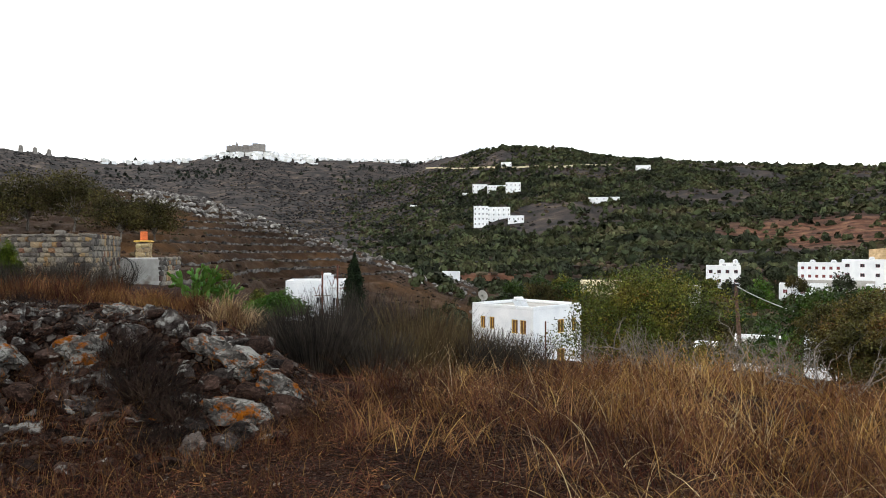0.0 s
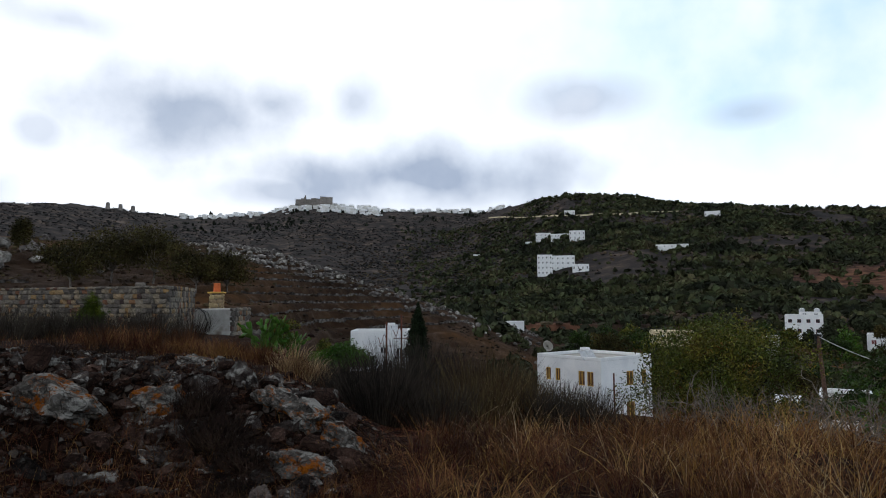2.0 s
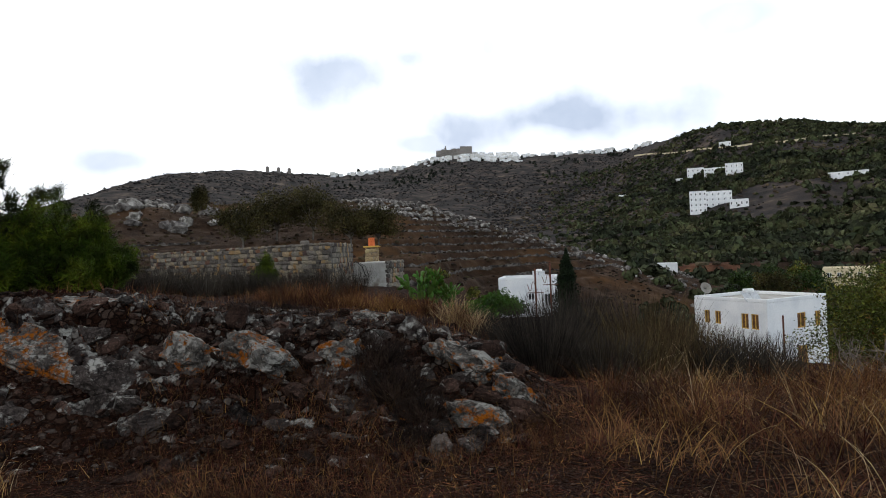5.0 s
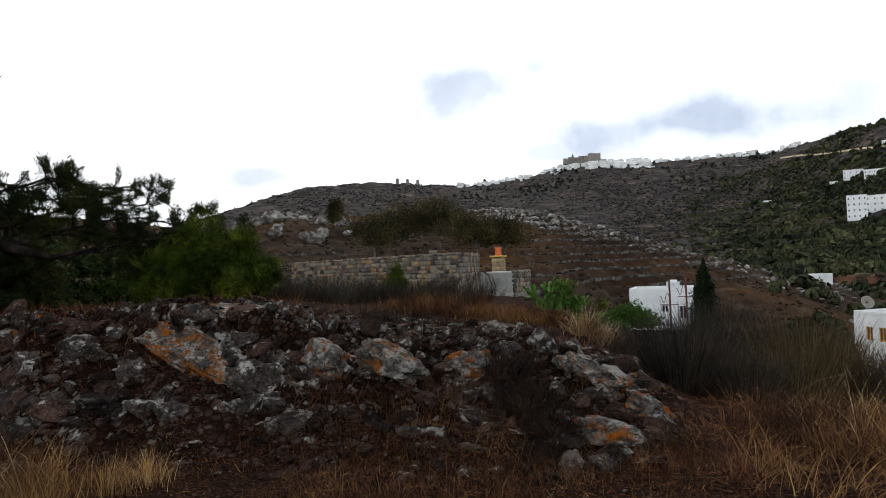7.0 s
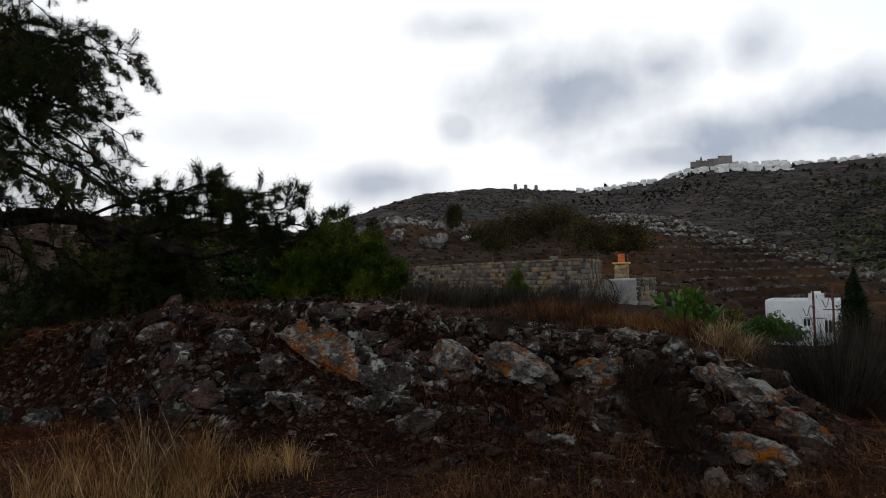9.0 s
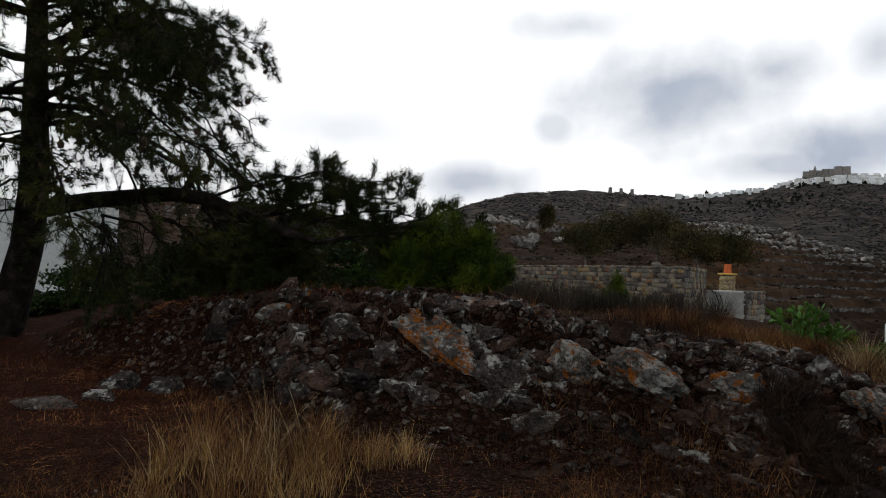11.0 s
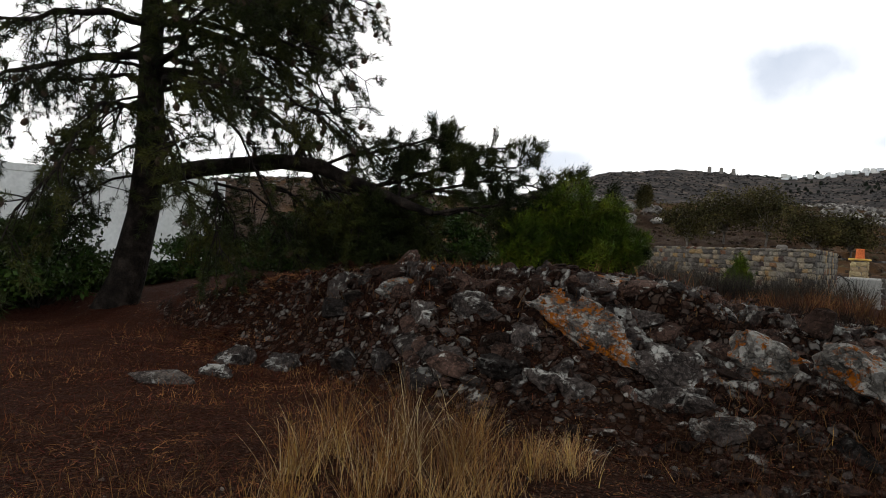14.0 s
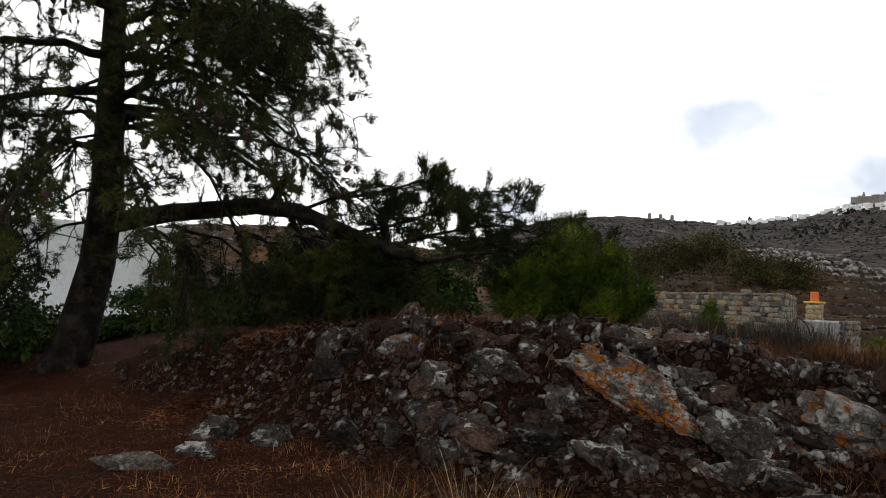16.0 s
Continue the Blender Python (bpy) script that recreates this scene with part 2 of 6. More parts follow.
    x2.data_type = "RGBA"
    x2.inputs[0].default_value = 0.5
    ln.new(far1, x2.inputs[6])
    ln.new(far2, x2.inputs[7])
    far3 = ramp(tex(0.05, 10.0).outputs[0], [(0.34, (0.015, 0.014, 0.014)), (0.5, (0.034, 0.029, 0.027)), (0.6, (0.062, 0.047, 0.038)), (0.72, (0.13, 0.1, 0.08))])
    ln2 = nt.new("ShaderNodeVectorMath")
    ln2.operation = "LENGTH"
    ln.new(geo.outputs["Position"], ln2.inputs[0])
    rf = nt.new("ShaderNodeMapRange")
    rf.inputs[1].default_value, rf.inputs[2].default_value = 25.0, 60.0
    ln.new(ln2.outputs["Value"], rf.inputs[0])
    rg2 = nt.new("ShaderNodeMapRange")
    rg2.inputs[1].default_value, rg2.inputs[2].default_value = 180.0, 330.0
    ln.new(ln2.outputs["Value"], rg2.inputs[0])
    earth = ramp(tex(0.12, 9.0).outputs[0], [(0.36, (0.035, 0.018, 0.012)), (0.5, (0.11, 0.05, 0.03)), (0.66, (0.2, 0.105, 0.06))])
    farc = mix(rg2.outputs[0], x2.outputs[2], far3)
    for centre, wide in EARTH_FIELDS:
        ds = nt.new("ShaderNodeVectorMath")
        ds.operation = "DISTANCE"
        ln.new(geo.outputs["Position"], ds.inputs[0])
        ds.inputs[1].default_value = centre
        fd = nt.new("ShaderNodeMapRange")
        fd.inputs[1].default_value, fd.inputs[2].default_value, fd.inputs[3].default_value, fd.inputs[4].default_value = wide * 0.6, wide, 0.9, 0.0
        ln.new(ds.outputs["Value"], fd.inputs[0])
        farc = mix(fd.outputs[0], farc, earth)
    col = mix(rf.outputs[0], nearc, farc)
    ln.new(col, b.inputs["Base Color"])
    bp = nt.new("ShaderNodeBump")
    bp.inputs["Strength"].default_value, bp.inputs["Distance"].default_value = 1.0, 0.05
    hh = nt.new("ShaderNodeMath")
    hh.operation = "MULTIPLY_ADD"
    ln.new(chip_edge, hh.inputs[0])
    hh.inputs[1].default_value = 0.5
    ln.new(tex(22.0, 8.0).outputs[0], hh.inputs[2])
    ln.new(hh.outputs[0], bp.inputs["Height"])
    ln.new(bp.outputs[0], b.inputs["Normal"])
    return m


GROUND = ground_material()

def rock_material(name, base, orange=0.0, crust=0.5, per=0.3, low=0.22):
    """Weathered limestone: dark cracks, grey body, pale crust in specks, orange lichen in patches."""
    m = bpy.data.materials.new(name)
    m.use_nodes = True
    nt, ln = m.node_tree.nodes, m.node_tree.links
    b = nt["Principled BSDF"]
    b.inputs["Roughness"].default_value, b.inputs["Specular IOR Level"].default_value = 0.92, 0.04
    geo = nt.new("ShaderNodeNewGeometry")

    def tex(sc, d=8.0, r=0.6):
        n = nt.new("ShaderNodeTexNoise")
        n.inputs["Scale"].default_value, n.inputs["Detail"].default_value, n.inputs["Roughness"].default_value = sc, d, r
        ln.new(geo.outputs["Position"], n.inputs["Vector"])
        return n.outputs[0]

    def step(src, lo, hi, top=1.0):
        n = nt.new("ShaderNodeMapRange")
        n.inputs[1].default_value, n.inputs[2].default_value, n.inputs[4].default_value = lo, hi, top
        ln.new(src, n.inputs[0])
        return n.outputs[0]

    def mix(f, a, c):
        n = nt.new("ShaderNodeMix")
        n.data_type = "RGBA"
        for k, q in ((0, f), (6, a), (7, c)):
            if isinstance(q, tuple):
                n.inputs[k].default_value = q
            else:
                ln.new(q, n.inputs[k])
        return n.outputs[2]

    dark, mid, light = [tuple(c * k for c in base) + (1.0,) for k in (low, 0.8, 1.7)]
    col = mix(step(tex(4.0, 10.0, 0.66), 0.4, 0.6), dark, mid)
    col = mix(step(tex(26.0, 10.0, 0.75), 0.5, 0.62, 0.85), col, light)
    # pale crust, stronger the more a face points up
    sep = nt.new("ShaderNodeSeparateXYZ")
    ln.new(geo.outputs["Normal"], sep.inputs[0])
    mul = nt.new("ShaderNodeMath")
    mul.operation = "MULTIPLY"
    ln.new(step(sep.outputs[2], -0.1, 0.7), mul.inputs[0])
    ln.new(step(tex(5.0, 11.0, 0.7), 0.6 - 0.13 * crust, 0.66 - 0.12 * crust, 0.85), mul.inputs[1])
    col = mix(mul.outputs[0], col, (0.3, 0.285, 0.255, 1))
    if orange:
        col = mix(step(tex(5.5, 10.0, 0.78), 0.66 - 0.13 * orange, 0.7 - 0.11 * orange), col, mix(tex(30.0), (0.08, 0.02, 0.003, 1), (0.36, 0.11, 0.008, 1)))
    col = mix(step(tex(26.0, 8.0, 0.75), 0.6, 0.66, 0.85), col, (0.008, 0.006, 0.005, 1))
    vor = nt.new("ShaderNodeTexVoronoi")
    vor.feature = "DISTANCE_TO_EDGE"
    vor.inputs["Scale"].default_value = 5.0
    add = nt.new("ShaderNodeVectorMath")
    add.operation = "MULTIPLY_ADD"
    nv = nt.new("ShaderNodeTexNoise")
    nv.inputs["Scale"].default_value = 4.0
    ln.new(geo.outputs["Position"], nv.inputs["Vector"])
    ln.new(nv.outputs["Color"], add.inputs[0])
    add.inputs[1].default_value = (0.7, 0.7, 0.7)
    ln.new(geo.outputs["Position"], add.inputs[2])
    ln.new(add.outputs[0], vor.inputs["Vector"])
    crack = step(vor.outputs["Distance"], -0.03, 0.045)
    col = mix(crack, (0.012, 0.01, 0.009, 1), col)
    oi = nt.new("ShaderNodeObjectInfo")
    vary = nt.new("ShaderNodeHueSaturation")
    pr = nt.new("ShaderNodeMapRange")
    pr.inputs[3].default_value, pr.inputs[4].default_value = 1 - per, 1 + per
    isl = nt.new("ShaderNodeMath")
    isl.operation = "ADD"
    ln.new(oi.outputs["Random"], isl.inputs[0])
    ln.new(geo.outputs["Random Per Island"], isl.inputs[1])
    wrap = nt.new("ShaderNodeMath")
    wrap.operation = "FRACT"
    ln.new(isl.outputs[0], wrap.inputs[0])
    ln.new(wrap.outputs[0], pr.inputs[0])
    ln.new(pr.outputs[0], vary.inputs["Value"])
    ln.new(col, vary.inputs["Color"])
    ln.new(vary.outputs[0], b.inputs["Base Color"])
    hgt = nt.new("ShaderNodeMath")
    hgt.operation = "MULTIPLY_ADD"
    ln.new(crack, hgt.inputs[0])
    hgt.inputs[1].default_value = 0.6
    ln.new(tex(16.0, 9.0, 0.7), hgt.inputs[2])
    bp = nt.new("ShaderNodeBump")
    bp.inputs["Strength"].default_value, bp.inputs["Distance"].default_value = 1.0, 0.05
    ln.new(hgt.outputs[0], bp.inputs["Height"])
    ln.new(bp.outputs[0], b.inputs["Normal"])
    return m


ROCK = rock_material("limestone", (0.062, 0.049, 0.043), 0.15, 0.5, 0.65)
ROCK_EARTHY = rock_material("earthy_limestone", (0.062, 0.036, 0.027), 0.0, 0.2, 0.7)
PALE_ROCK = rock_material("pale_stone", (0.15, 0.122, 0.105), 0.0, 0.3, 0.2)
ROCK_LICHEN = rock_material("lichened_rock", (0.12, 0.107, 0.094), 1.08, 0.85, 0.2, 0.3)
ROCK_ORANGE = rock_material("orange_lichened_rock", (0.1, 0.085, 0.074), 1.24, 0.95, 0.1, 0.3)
HILL_ROCK = material("hill_rock", [(0.35, (0.04, 0.034, 0.03)), (0.5, (0.12, 0.107, 0.096)), (0.65, (0.27, 0.25, 0.228))], 0.9, 4, bump=0.6, bump_scale=2, per=0.5)
TERRACE = material("terrace_stone", [(0.35, (0.018, 0.015, 0.013)), (0.5, (0.06, 0.052, 0.046)), (0.65, (0.15, 0.135, 0.118))], 1.2, 5, bump=0.5, bump_scale=3)
STRAW_PALE = material("bleached_straw", [(0.3, (0.2, 0.12, 0.055)), (0.5, (0.38, 0.26, 0.14)), (0.7, (0.58, 0.45, 0.28))], 1.4, 9, bump=0, per=0.4, rough=0.75)
STRAW = material("dry_grass", [(0.3, (0.07, 0.03, 0.01)), (0.5, (0.21, 0.1, 0.032)), (0.7, (0.48, 0.29, 0.115))], 0.9, 9, bump=0, per=0.5, rough=0.8)
STRAW_DARK = material("dead_grass", [(0.3, (0.022, 0.008, 0.004)), (0.5, (0.07, 0.026, 0.012)), (0.7, (0.21, 0.095, 0.042))], 1.2, 9, bump=0, per=0.65, rough=0.85)
BROOM = material("dry_broom", [(0.3, (0.011, 0.009, 0.0075)), (0.5, (0.028, 0.022, 0.018)), (0.7, (0.065, 0.05, 0.038))], 1.5, 9, bump=0, per=0.6)
LEAF_GREEN = material("fresh_leaves", [(0.3, (0.02, 0.045, 0.006)), (0.5, (0.05, 0.1, 0.012)), (0.7, (0.1, 0.15, 0.022))], 1.2, 7, bump=0, per=0.5, rough=0.5)
RIDGE_HEATH = material("ridge_heath", [(0.3, (0.017, 0.012, 0.008)), (0.5, (0.036, 0.024, 0.014)), (0.7, (0.07, 0.045, 0.026))], 0.05, 1.5, bump=0, per=0.6)
# far heath, with the distant air's haze greyed into its colour
HEATH = material("hazy_hill_heath", [(0.3, (0.012, 0.012, 0.0125)), (0.5, (0.024, 0.0225, 0.0225)), (0.7, (0.046, 0.04, 0.037))], 0.02, 1.5, bump=0, per=0.55)
BROWN_HEATH = material("brown_heath", [(0.3, (0.018, 0.014, 0.01)), (0.5, (0.04, 0.029, 0.019)), (0.7, (0.085, 0.058, 0.036))], 0.03, 1.5, bump=0, per=0.6)
DARK_WOOD = material("dark_wood_leaves", [(0.3, (0.008, 0.01, 0.008)), (0.6, (0.022, 0.026, 0.018))], 0.03, 1.5, bump=0, per=0.5)
MAQUIS = material("hill_trees", [(0.3, (0.013, 0.0155, 0.0095)), (0.46, (0.028, 0.032, 0.017)), (0.58, (0.055, 0.06, 0.026)), (0.72, (0.08, 0.066, 0.037))], 0.03, 1.5, bump=0, per=0.6)
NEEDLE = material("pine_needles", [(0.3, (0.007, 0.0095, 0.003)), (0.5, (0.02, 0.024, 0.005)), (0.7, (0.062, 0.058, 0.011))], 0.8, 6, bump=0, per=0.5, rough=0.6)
NEEDLE_FRESH = material("fresh_needles", [(0.3, (0.009, 0.015, 0.002)), (0.5, (0.038, 0.056, 0.004)), (0.7, (0.13, 0.145, 0.011))], 2.2, 6, bump=0, per=0.55, rough=0.6)
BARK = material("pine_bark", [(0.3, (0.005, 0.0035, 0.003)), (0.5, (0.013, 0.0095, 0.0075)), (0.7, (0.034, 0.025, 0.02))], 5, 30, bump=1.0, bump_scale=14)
DEADWOOD = material("dead_wood", [(0.3, (0.08, 0.067, 0.058)), (0.6, (0.19, 0.165, 0.14))], 3, 30, bump=0.3)
LEAF = material("tree_leaves", [(0.3, (0.022, 0.03, 0.005)), (0.48, (0.06, 0.07, 0.011)), (0.62, (0.13, 0.11, 0.018)), (0.78, (0.17, 0.045, 0.014))], 1.3, 7, bump=0, per=0.6, rough=0.6)
LEAF_DARK = material("bush_leaves", [(0.3, (0.01, 0.018, 0.004)), (0.5, (0.024, 0.042, 0.008)), (0.7, (0.05, 0.075, 0.014))], 0.9, 7, bump=0, per=0.5, rough=0.55)
LEAF_BROWN = material("rusty_leaves", [(0.3, (0.025, 0.026, 0.008)), (0.48, (0.06, 0.052, 0.014)), (0.62, (0.1, 0.066, 0.018)), (0.76, (0.2, 0.045, 0.018))], 1.2, 7, bump=0, per=0.55, rough=0.6)
EUCA = material("grey_green_leaves", [(0.3, (0.016, 0.015, 0.006)), (0.5, (0.042, 0.035, 0.012)), (0.7, (0.095, 0.07, 0.022))], 0.3, 2, bump=0, per=0.5)
LITTER = material("needle_litter", [(0.3, (0.045, 0.012, 0.006)), (0.5, (0.12, 0.036, 0.015)), (0.7, (0.3, 0.12, 0.05))], 1.5, 9, bump=0, per=0.6)
THORN = material("dead_thorn", [(0.3, (0.008, 0.005, 0.004)), (0.5, (0.022, 0.013, 0.01)), (0.7, (0.06, 0.036, 0.026))], 1.5, 9, bump=0, per=0.6)
BROOM_BROWN = material("brown_broom", [(0.3, (0.03, 0.02, 0.01)), (0.5, (0.075, 0.05, 0.024)), (0.7, (0.15, 0.105, 0.05))], 1.5, 9, bump=0, per=0.55)
BROOM_GREY = material("grey_broom", [(0.3, (0.02, 0.016, 0.013)), (0.5, (0.045, 0.036, 0.028)), (0.7, (0.085, 0.065, 0.045))], 1.5, 9, bump=0, per=0.55)
CYPRESS = material("cypress_leaves", [(0.3, (0.006, 0.01, 0.005)), (0.6, (0.016, 0.024, 0.01))], 1.5, 8, bump=0, per=0.4)
CACTUS = material("cactus_skin", [(0.3, (0.022, 0.062, 0.01)), (0.6, (0.065, 0.125, 0.016))], 3, 20, bump=0.1, per=0.45, rough=0.55, spec=0.1)
WHITE = material("whitewash", [(0.3, (0.66, 0.67, 0.68)), (0.6, (0.8, 0.8, 0.79))], 0.5, 8, bump=0.15, fine_mix=0.06, rough=0.85)
# duller white: varies the town, holds the shade on the wall by the pine
DIM_WHITE = material("dim_whitewash", [(0.3, (0.5, 0.49, 0.46)), (0.6, (0.64, 0.63, 0.6))], 0.5, 8, bump=0.15, fine_mix=0.08, rough=0.85)
GREYWALL = material("bare_render", [(0.3, (0.3, 0.28, 0.25)), (0.6, (0.42, 0.4, 0.36))], 0.8, 8, bump=0.2, fine_mix=0.12)
CREAM = material("cream_paint", [(0.3, (0.55, 0.46, 0.3)), (0.6, (0.66, 0.56, 0.38))], 0.8, 8, bump=0.1, fine_mix=0.08)
YELLOW = material("ochre_paint", [(0.3, (0.5, 0.3, 0.07)), (0.6, (0.62, 0.4, 0.1))], 2, 10, bump=0, fine_mix=0.1)
BROWN = material("brown_shutter", [(0.3, (0.1, 0.05, 0.025)), (0.6, (0.17, 0.09, 0.04))], 2, 10, bump=0, fine_mix=0.15)
MAROON = material("maroon_paint", [(0.3, (0.13, 0.035, 0.035)), (0.6, (0.2, 0.06, 0.055))], 2, 10, bump=0)
PANE = material("window_glass", [(0.3, (0.015, 0.018, 0.022)), (0.7, (0.035, 0.04, 0.045))], 1, 3, rough=0.12, bump=0, spec=0.5)
FORT = material("fortress_stone", [(0.3, (0.15, 0.135, 0.12)), (0.6, (0.22, 0.2, 0.18))], 0.06, 0.6, bump=0)
MASON = material("field_stone", [(0.05, (0.065, 0.0572, 0.0507)), (0.35, (0.13, 0.114, 0.0975)), (0.6, (0.195, 0.172, 0.14)), (0.78, (0.247, 0.202, 0.143)), (0.88, (0.26, 0.169, 0.078)), (0.95, (0.156, 0.078, 0.0494)), (1.0, (0.052, 0.039, 0.0364))], 1.9, 5, bump=0.8, bump_scale=5, pick=True)
MORTAR = material("lime_mortar", [(0.3, (0.13, 0.11, 0.092)), (0.6, (0.23, 0.2, 0.168))], 2, 18, bump=0.5)
PLASTER = material("old_plaster", [(0.3, (0.3, 0.285, 0.26)), (0.6, (0.44, 0.42, 0.385))], 0.9, 6, bump=0.08, fine_mix=0.12, spots=[((0.2, 0.17, 0.14), 1.3, 0.58, 0.72)])
OCHRE_STONE = material("ochre_stone", [(0.3, (0.27, 0.2, 0.1)), (0.6, (0.4, 0.31, 0.18))], 3, 20, bump=0.4, per=0.3)
TERRACOTTA = material("terracotta_pot", [(0.3, (0.42, 0.09, 0.03)), (0.6, (0.58, 0.15, 0.05))], 4, 25, bump=0.15, rough=0.7)
RUST = material("rusty_iron", [(0.3, (0.07, 0.03, 0.022)), (0.6, (0.14, 0.055, 0.035))], 6, 30, bump=0.3, rough=0.75)
TIMBER = material("old_timber", [(0.3, (0.05, 0.03, 0.022)), (0.6, (0.11, 0.065, 0.045))], 4, 30, bump=0.4)
STEEL = material("galvanised_steel", [(0.3, (0.5, 0.51, 0.52)), (0.6, (0.66, 0.67, 0.68))], 3, 20, bump=0, metal=0.6, rough=0.4, fine_mix=0.08)
WIRE = material("pale_cable", [(0.3, (0.3, 0.3, 0.29)), (0.6, (0.45, 0.45, 0.43))], 3, 20, bump=0)
BLACK = material("black_hose", [(0.3, (0.012, 0.012, 0.012)), (0.6, (0.025, 0.025, 0.025))], 3, 20, bump=0, rough=0.5)
REDCLAY = material("red_shard", [(0.3, (0.25, 0.03, 0.02)), (0.6, (0.36, 0.05, 0.03))], 3, 20, bump=0.1)
EARTH_BANK = material("cut_bank", [(0.3, (0.3, 0.2, 0.1)), (0.6, (0.45, 0.32, 0.18))], 0.15, 1.2, bump=0.4)
CONE = material("pine_cone", [(0.3, (0.03, 0.02, 0.014)), (0.6, (0.07, 0.045, 0.03))], 12, 40, bump=0.5)


# ---------------------------------------------------------------- mesh helpers
rng = np.random.default_rng(7)


def mesh_of(name, verts, faces, mat, smooth=False):
    """A mesh from arrays: faces is an (n, 3) or (n, 4) array, or a list of such arrays."""
    me = bpy.data.meshes.new(name)
    blocks = [np.asarray(f, dtype=np.int32) for f in (faces if isinstance(faces, list) else [faces]) if len(f)]
    verts = np.asarray(verts, dtype=np.float32)
    me.vertices.add(len(verts))
    me.vertices.foreach_set("co", verts.ravel())
    sizes = np.concatenate([np.full(len(f), f.shape[1], dtype=np.int32) for f in blocks])
    loops = np.concatenate([f.ravel() for f in blocks])
    me.loops.add(len(loops))
    me.loops.foreach_set("vertex_index", loops)
    me.polygons.add(len(sizes))
    me.polygons.foreach_set("loop_start", np.concatenate([[0], np.cumsum(sizes)[:-1]]).astype(np.int32))
    me.polygons.foreach_set("use_smooth", np.full(len(sizes), smooth))
    me.materials.append(mat)
    me.update(calc_edges=True)
    me.validate()
    return me


def mesh_part(name, me, parent=None, label="", m=None):
    ob = new(name, me)
    if parent:
        ob.parent = parent
    if m is not None:
        ob.matrix_basis = m
    return tagged(ob, label)


def part(name, bm, mat, parent=None, label="", m=None, smooth=False):
    me = bpy.data.meshes.new(name)
    bm.to_mesh(me)
    bm.free()
    me.materials.append(mat)
    if smooth:
        me.polygons.foreach_set("use_smooth", [True] * len(me.polygons))
    return mesh_part(name, me, parent, label, m)


def thing(name, m, label, category, group="", kind=""):
    ob = new(name)
    ob.matrix_basis = m
    ob.empty_display_size = 0.3
    return tagged(ob, label, category, group, kind)


def add_box(bm, x0, y0, z0, x1, y1, z1, bevel=0.0):
    r = bmesh.ops.create_cube(bm, size=1.0, matrix=Matrix.Translation(((x0 + x1) / 2, (y0 + y1) / 2, (z0 + z1) / 2)) @ Matrix.Diagonal((x1 - x0, y1 - y0, z1 - z0, 1)))
    if bevel:
        es = {e for v in r["verts"] for e in v.link_edges}
        bmesh.ops.bevel(bm, geom=list(es), offset=bevel, segments=1, affect="EDGES")
    return bm


def box(x0, y0, z0, x1, y1, z1, bevel=0.0):
    return add_box(bmesh.new(), x0, y0, z0, x1, y1, z1, bevel)


def tube_arrays(path, radii, sides=7):
    """Verts and quads of a round tapering tube along a path."""
    p = np.asarray(path, float)
    d = np.gradient(p, axis=0)
    d /= np.linalg.norm(d, axis=1, keepdims=True) + 1e-9
    ref = np.where(np.abs(d[:, 2:3]) > 0.9, [[1.0, 0, 0]], [[0, 0, 1.0]])
    a = np.cross(d, ref)
    a /= np.linalg.norm(a, axis=1, keepdims=True) + 1e-9
    b = np.cross(d, a)
    ang = np.linspace(0, 2 * np.pi, sides, endpoint=False)
    r = np.asarray(radii, float)[:, None, None]
    v = p[:, None] + r * (np.cos(ang)[None, :, None] * a[:, None] + np.sin(ang)[None, :, None] * b[:, None])
    n = len(p)
    i, j = np.meshgrid(np.arange(n - 1), np.arange(sides), indexing="ij")
    k = (j + 1) % sides
    f = np.stack([i * sides + j, i * sides + k, (i + 1) * sides + k, (i + 1) * sides + j], -1).reshape(-1, 4)
    return v.reshape(-1, 3), f


def gather(pieces):
    """Joins (verts, faces) pieces into one pair."""
    vs, fs, n = [], [], 0
    for v, f in pieces:
        vs.append(v)
        fs.append(np.asarray(f) + n)
        n += len(v)
    return np.concatenate(vs), np.concatenate(fs)


def tube(name, path, radii, mat, parent=None, label="", sides=7, m=None):
    v, f = tube_arrays(path, radii, sides)
    return mesh_part(name, mesh_of(name, v, f, mat, True), parent, label, m)


def polar(az, r, z=0.0):
    a = radians(az)
    return Vector((-r * math.sin(a), r * math.cos(a), z))


# value noise on a lattice, for the lie of the land
def _hash(i, j, s):
    h = (i * 374761393 + j * 668265263 + s * 974711) & 0xFFFFFFFF
    h = ((h ^ (h >> 13)) * 1274126177) & 0xFFFFFFFF
    return ((h ^ (h >> 16)) & 0xFFFF) / 65535.0


def vnoise(x, y, s=0):
    xi, yi = np.floor(x).astype(np.int64), np.floor(y).astype(np.int64)
    u, v = x - xi, y - yi
    u, v = u * u * (3 - 2 * u), v * v * (3 - 2 * v)
    a, b, c, d = _hash(xi, yi, s), _hash(xi + 1, yi, s), _hash(xi, yi + 1, s), _hash(xi + 1, yi + 1, s)
    return (a * (1 - u) + b * u) * (1 - v) + (c * (1 - u) + d * u) * v - 0.5


def fbm(x, y, octaves=4, s=0):
    out, amp = 0.0, 1.0
    for k in range(octaves):
        out = out + amp * vnoise(x * 2**k + 17.3 * k, y * 2**k - 9.1 * k, s + k)
        amp *= 0.5
    return out


def sstep(x, a, b):
    t = np.clip((x - a) / (b - a), 0, 1)
    return t * t * (3 - 2 * t)


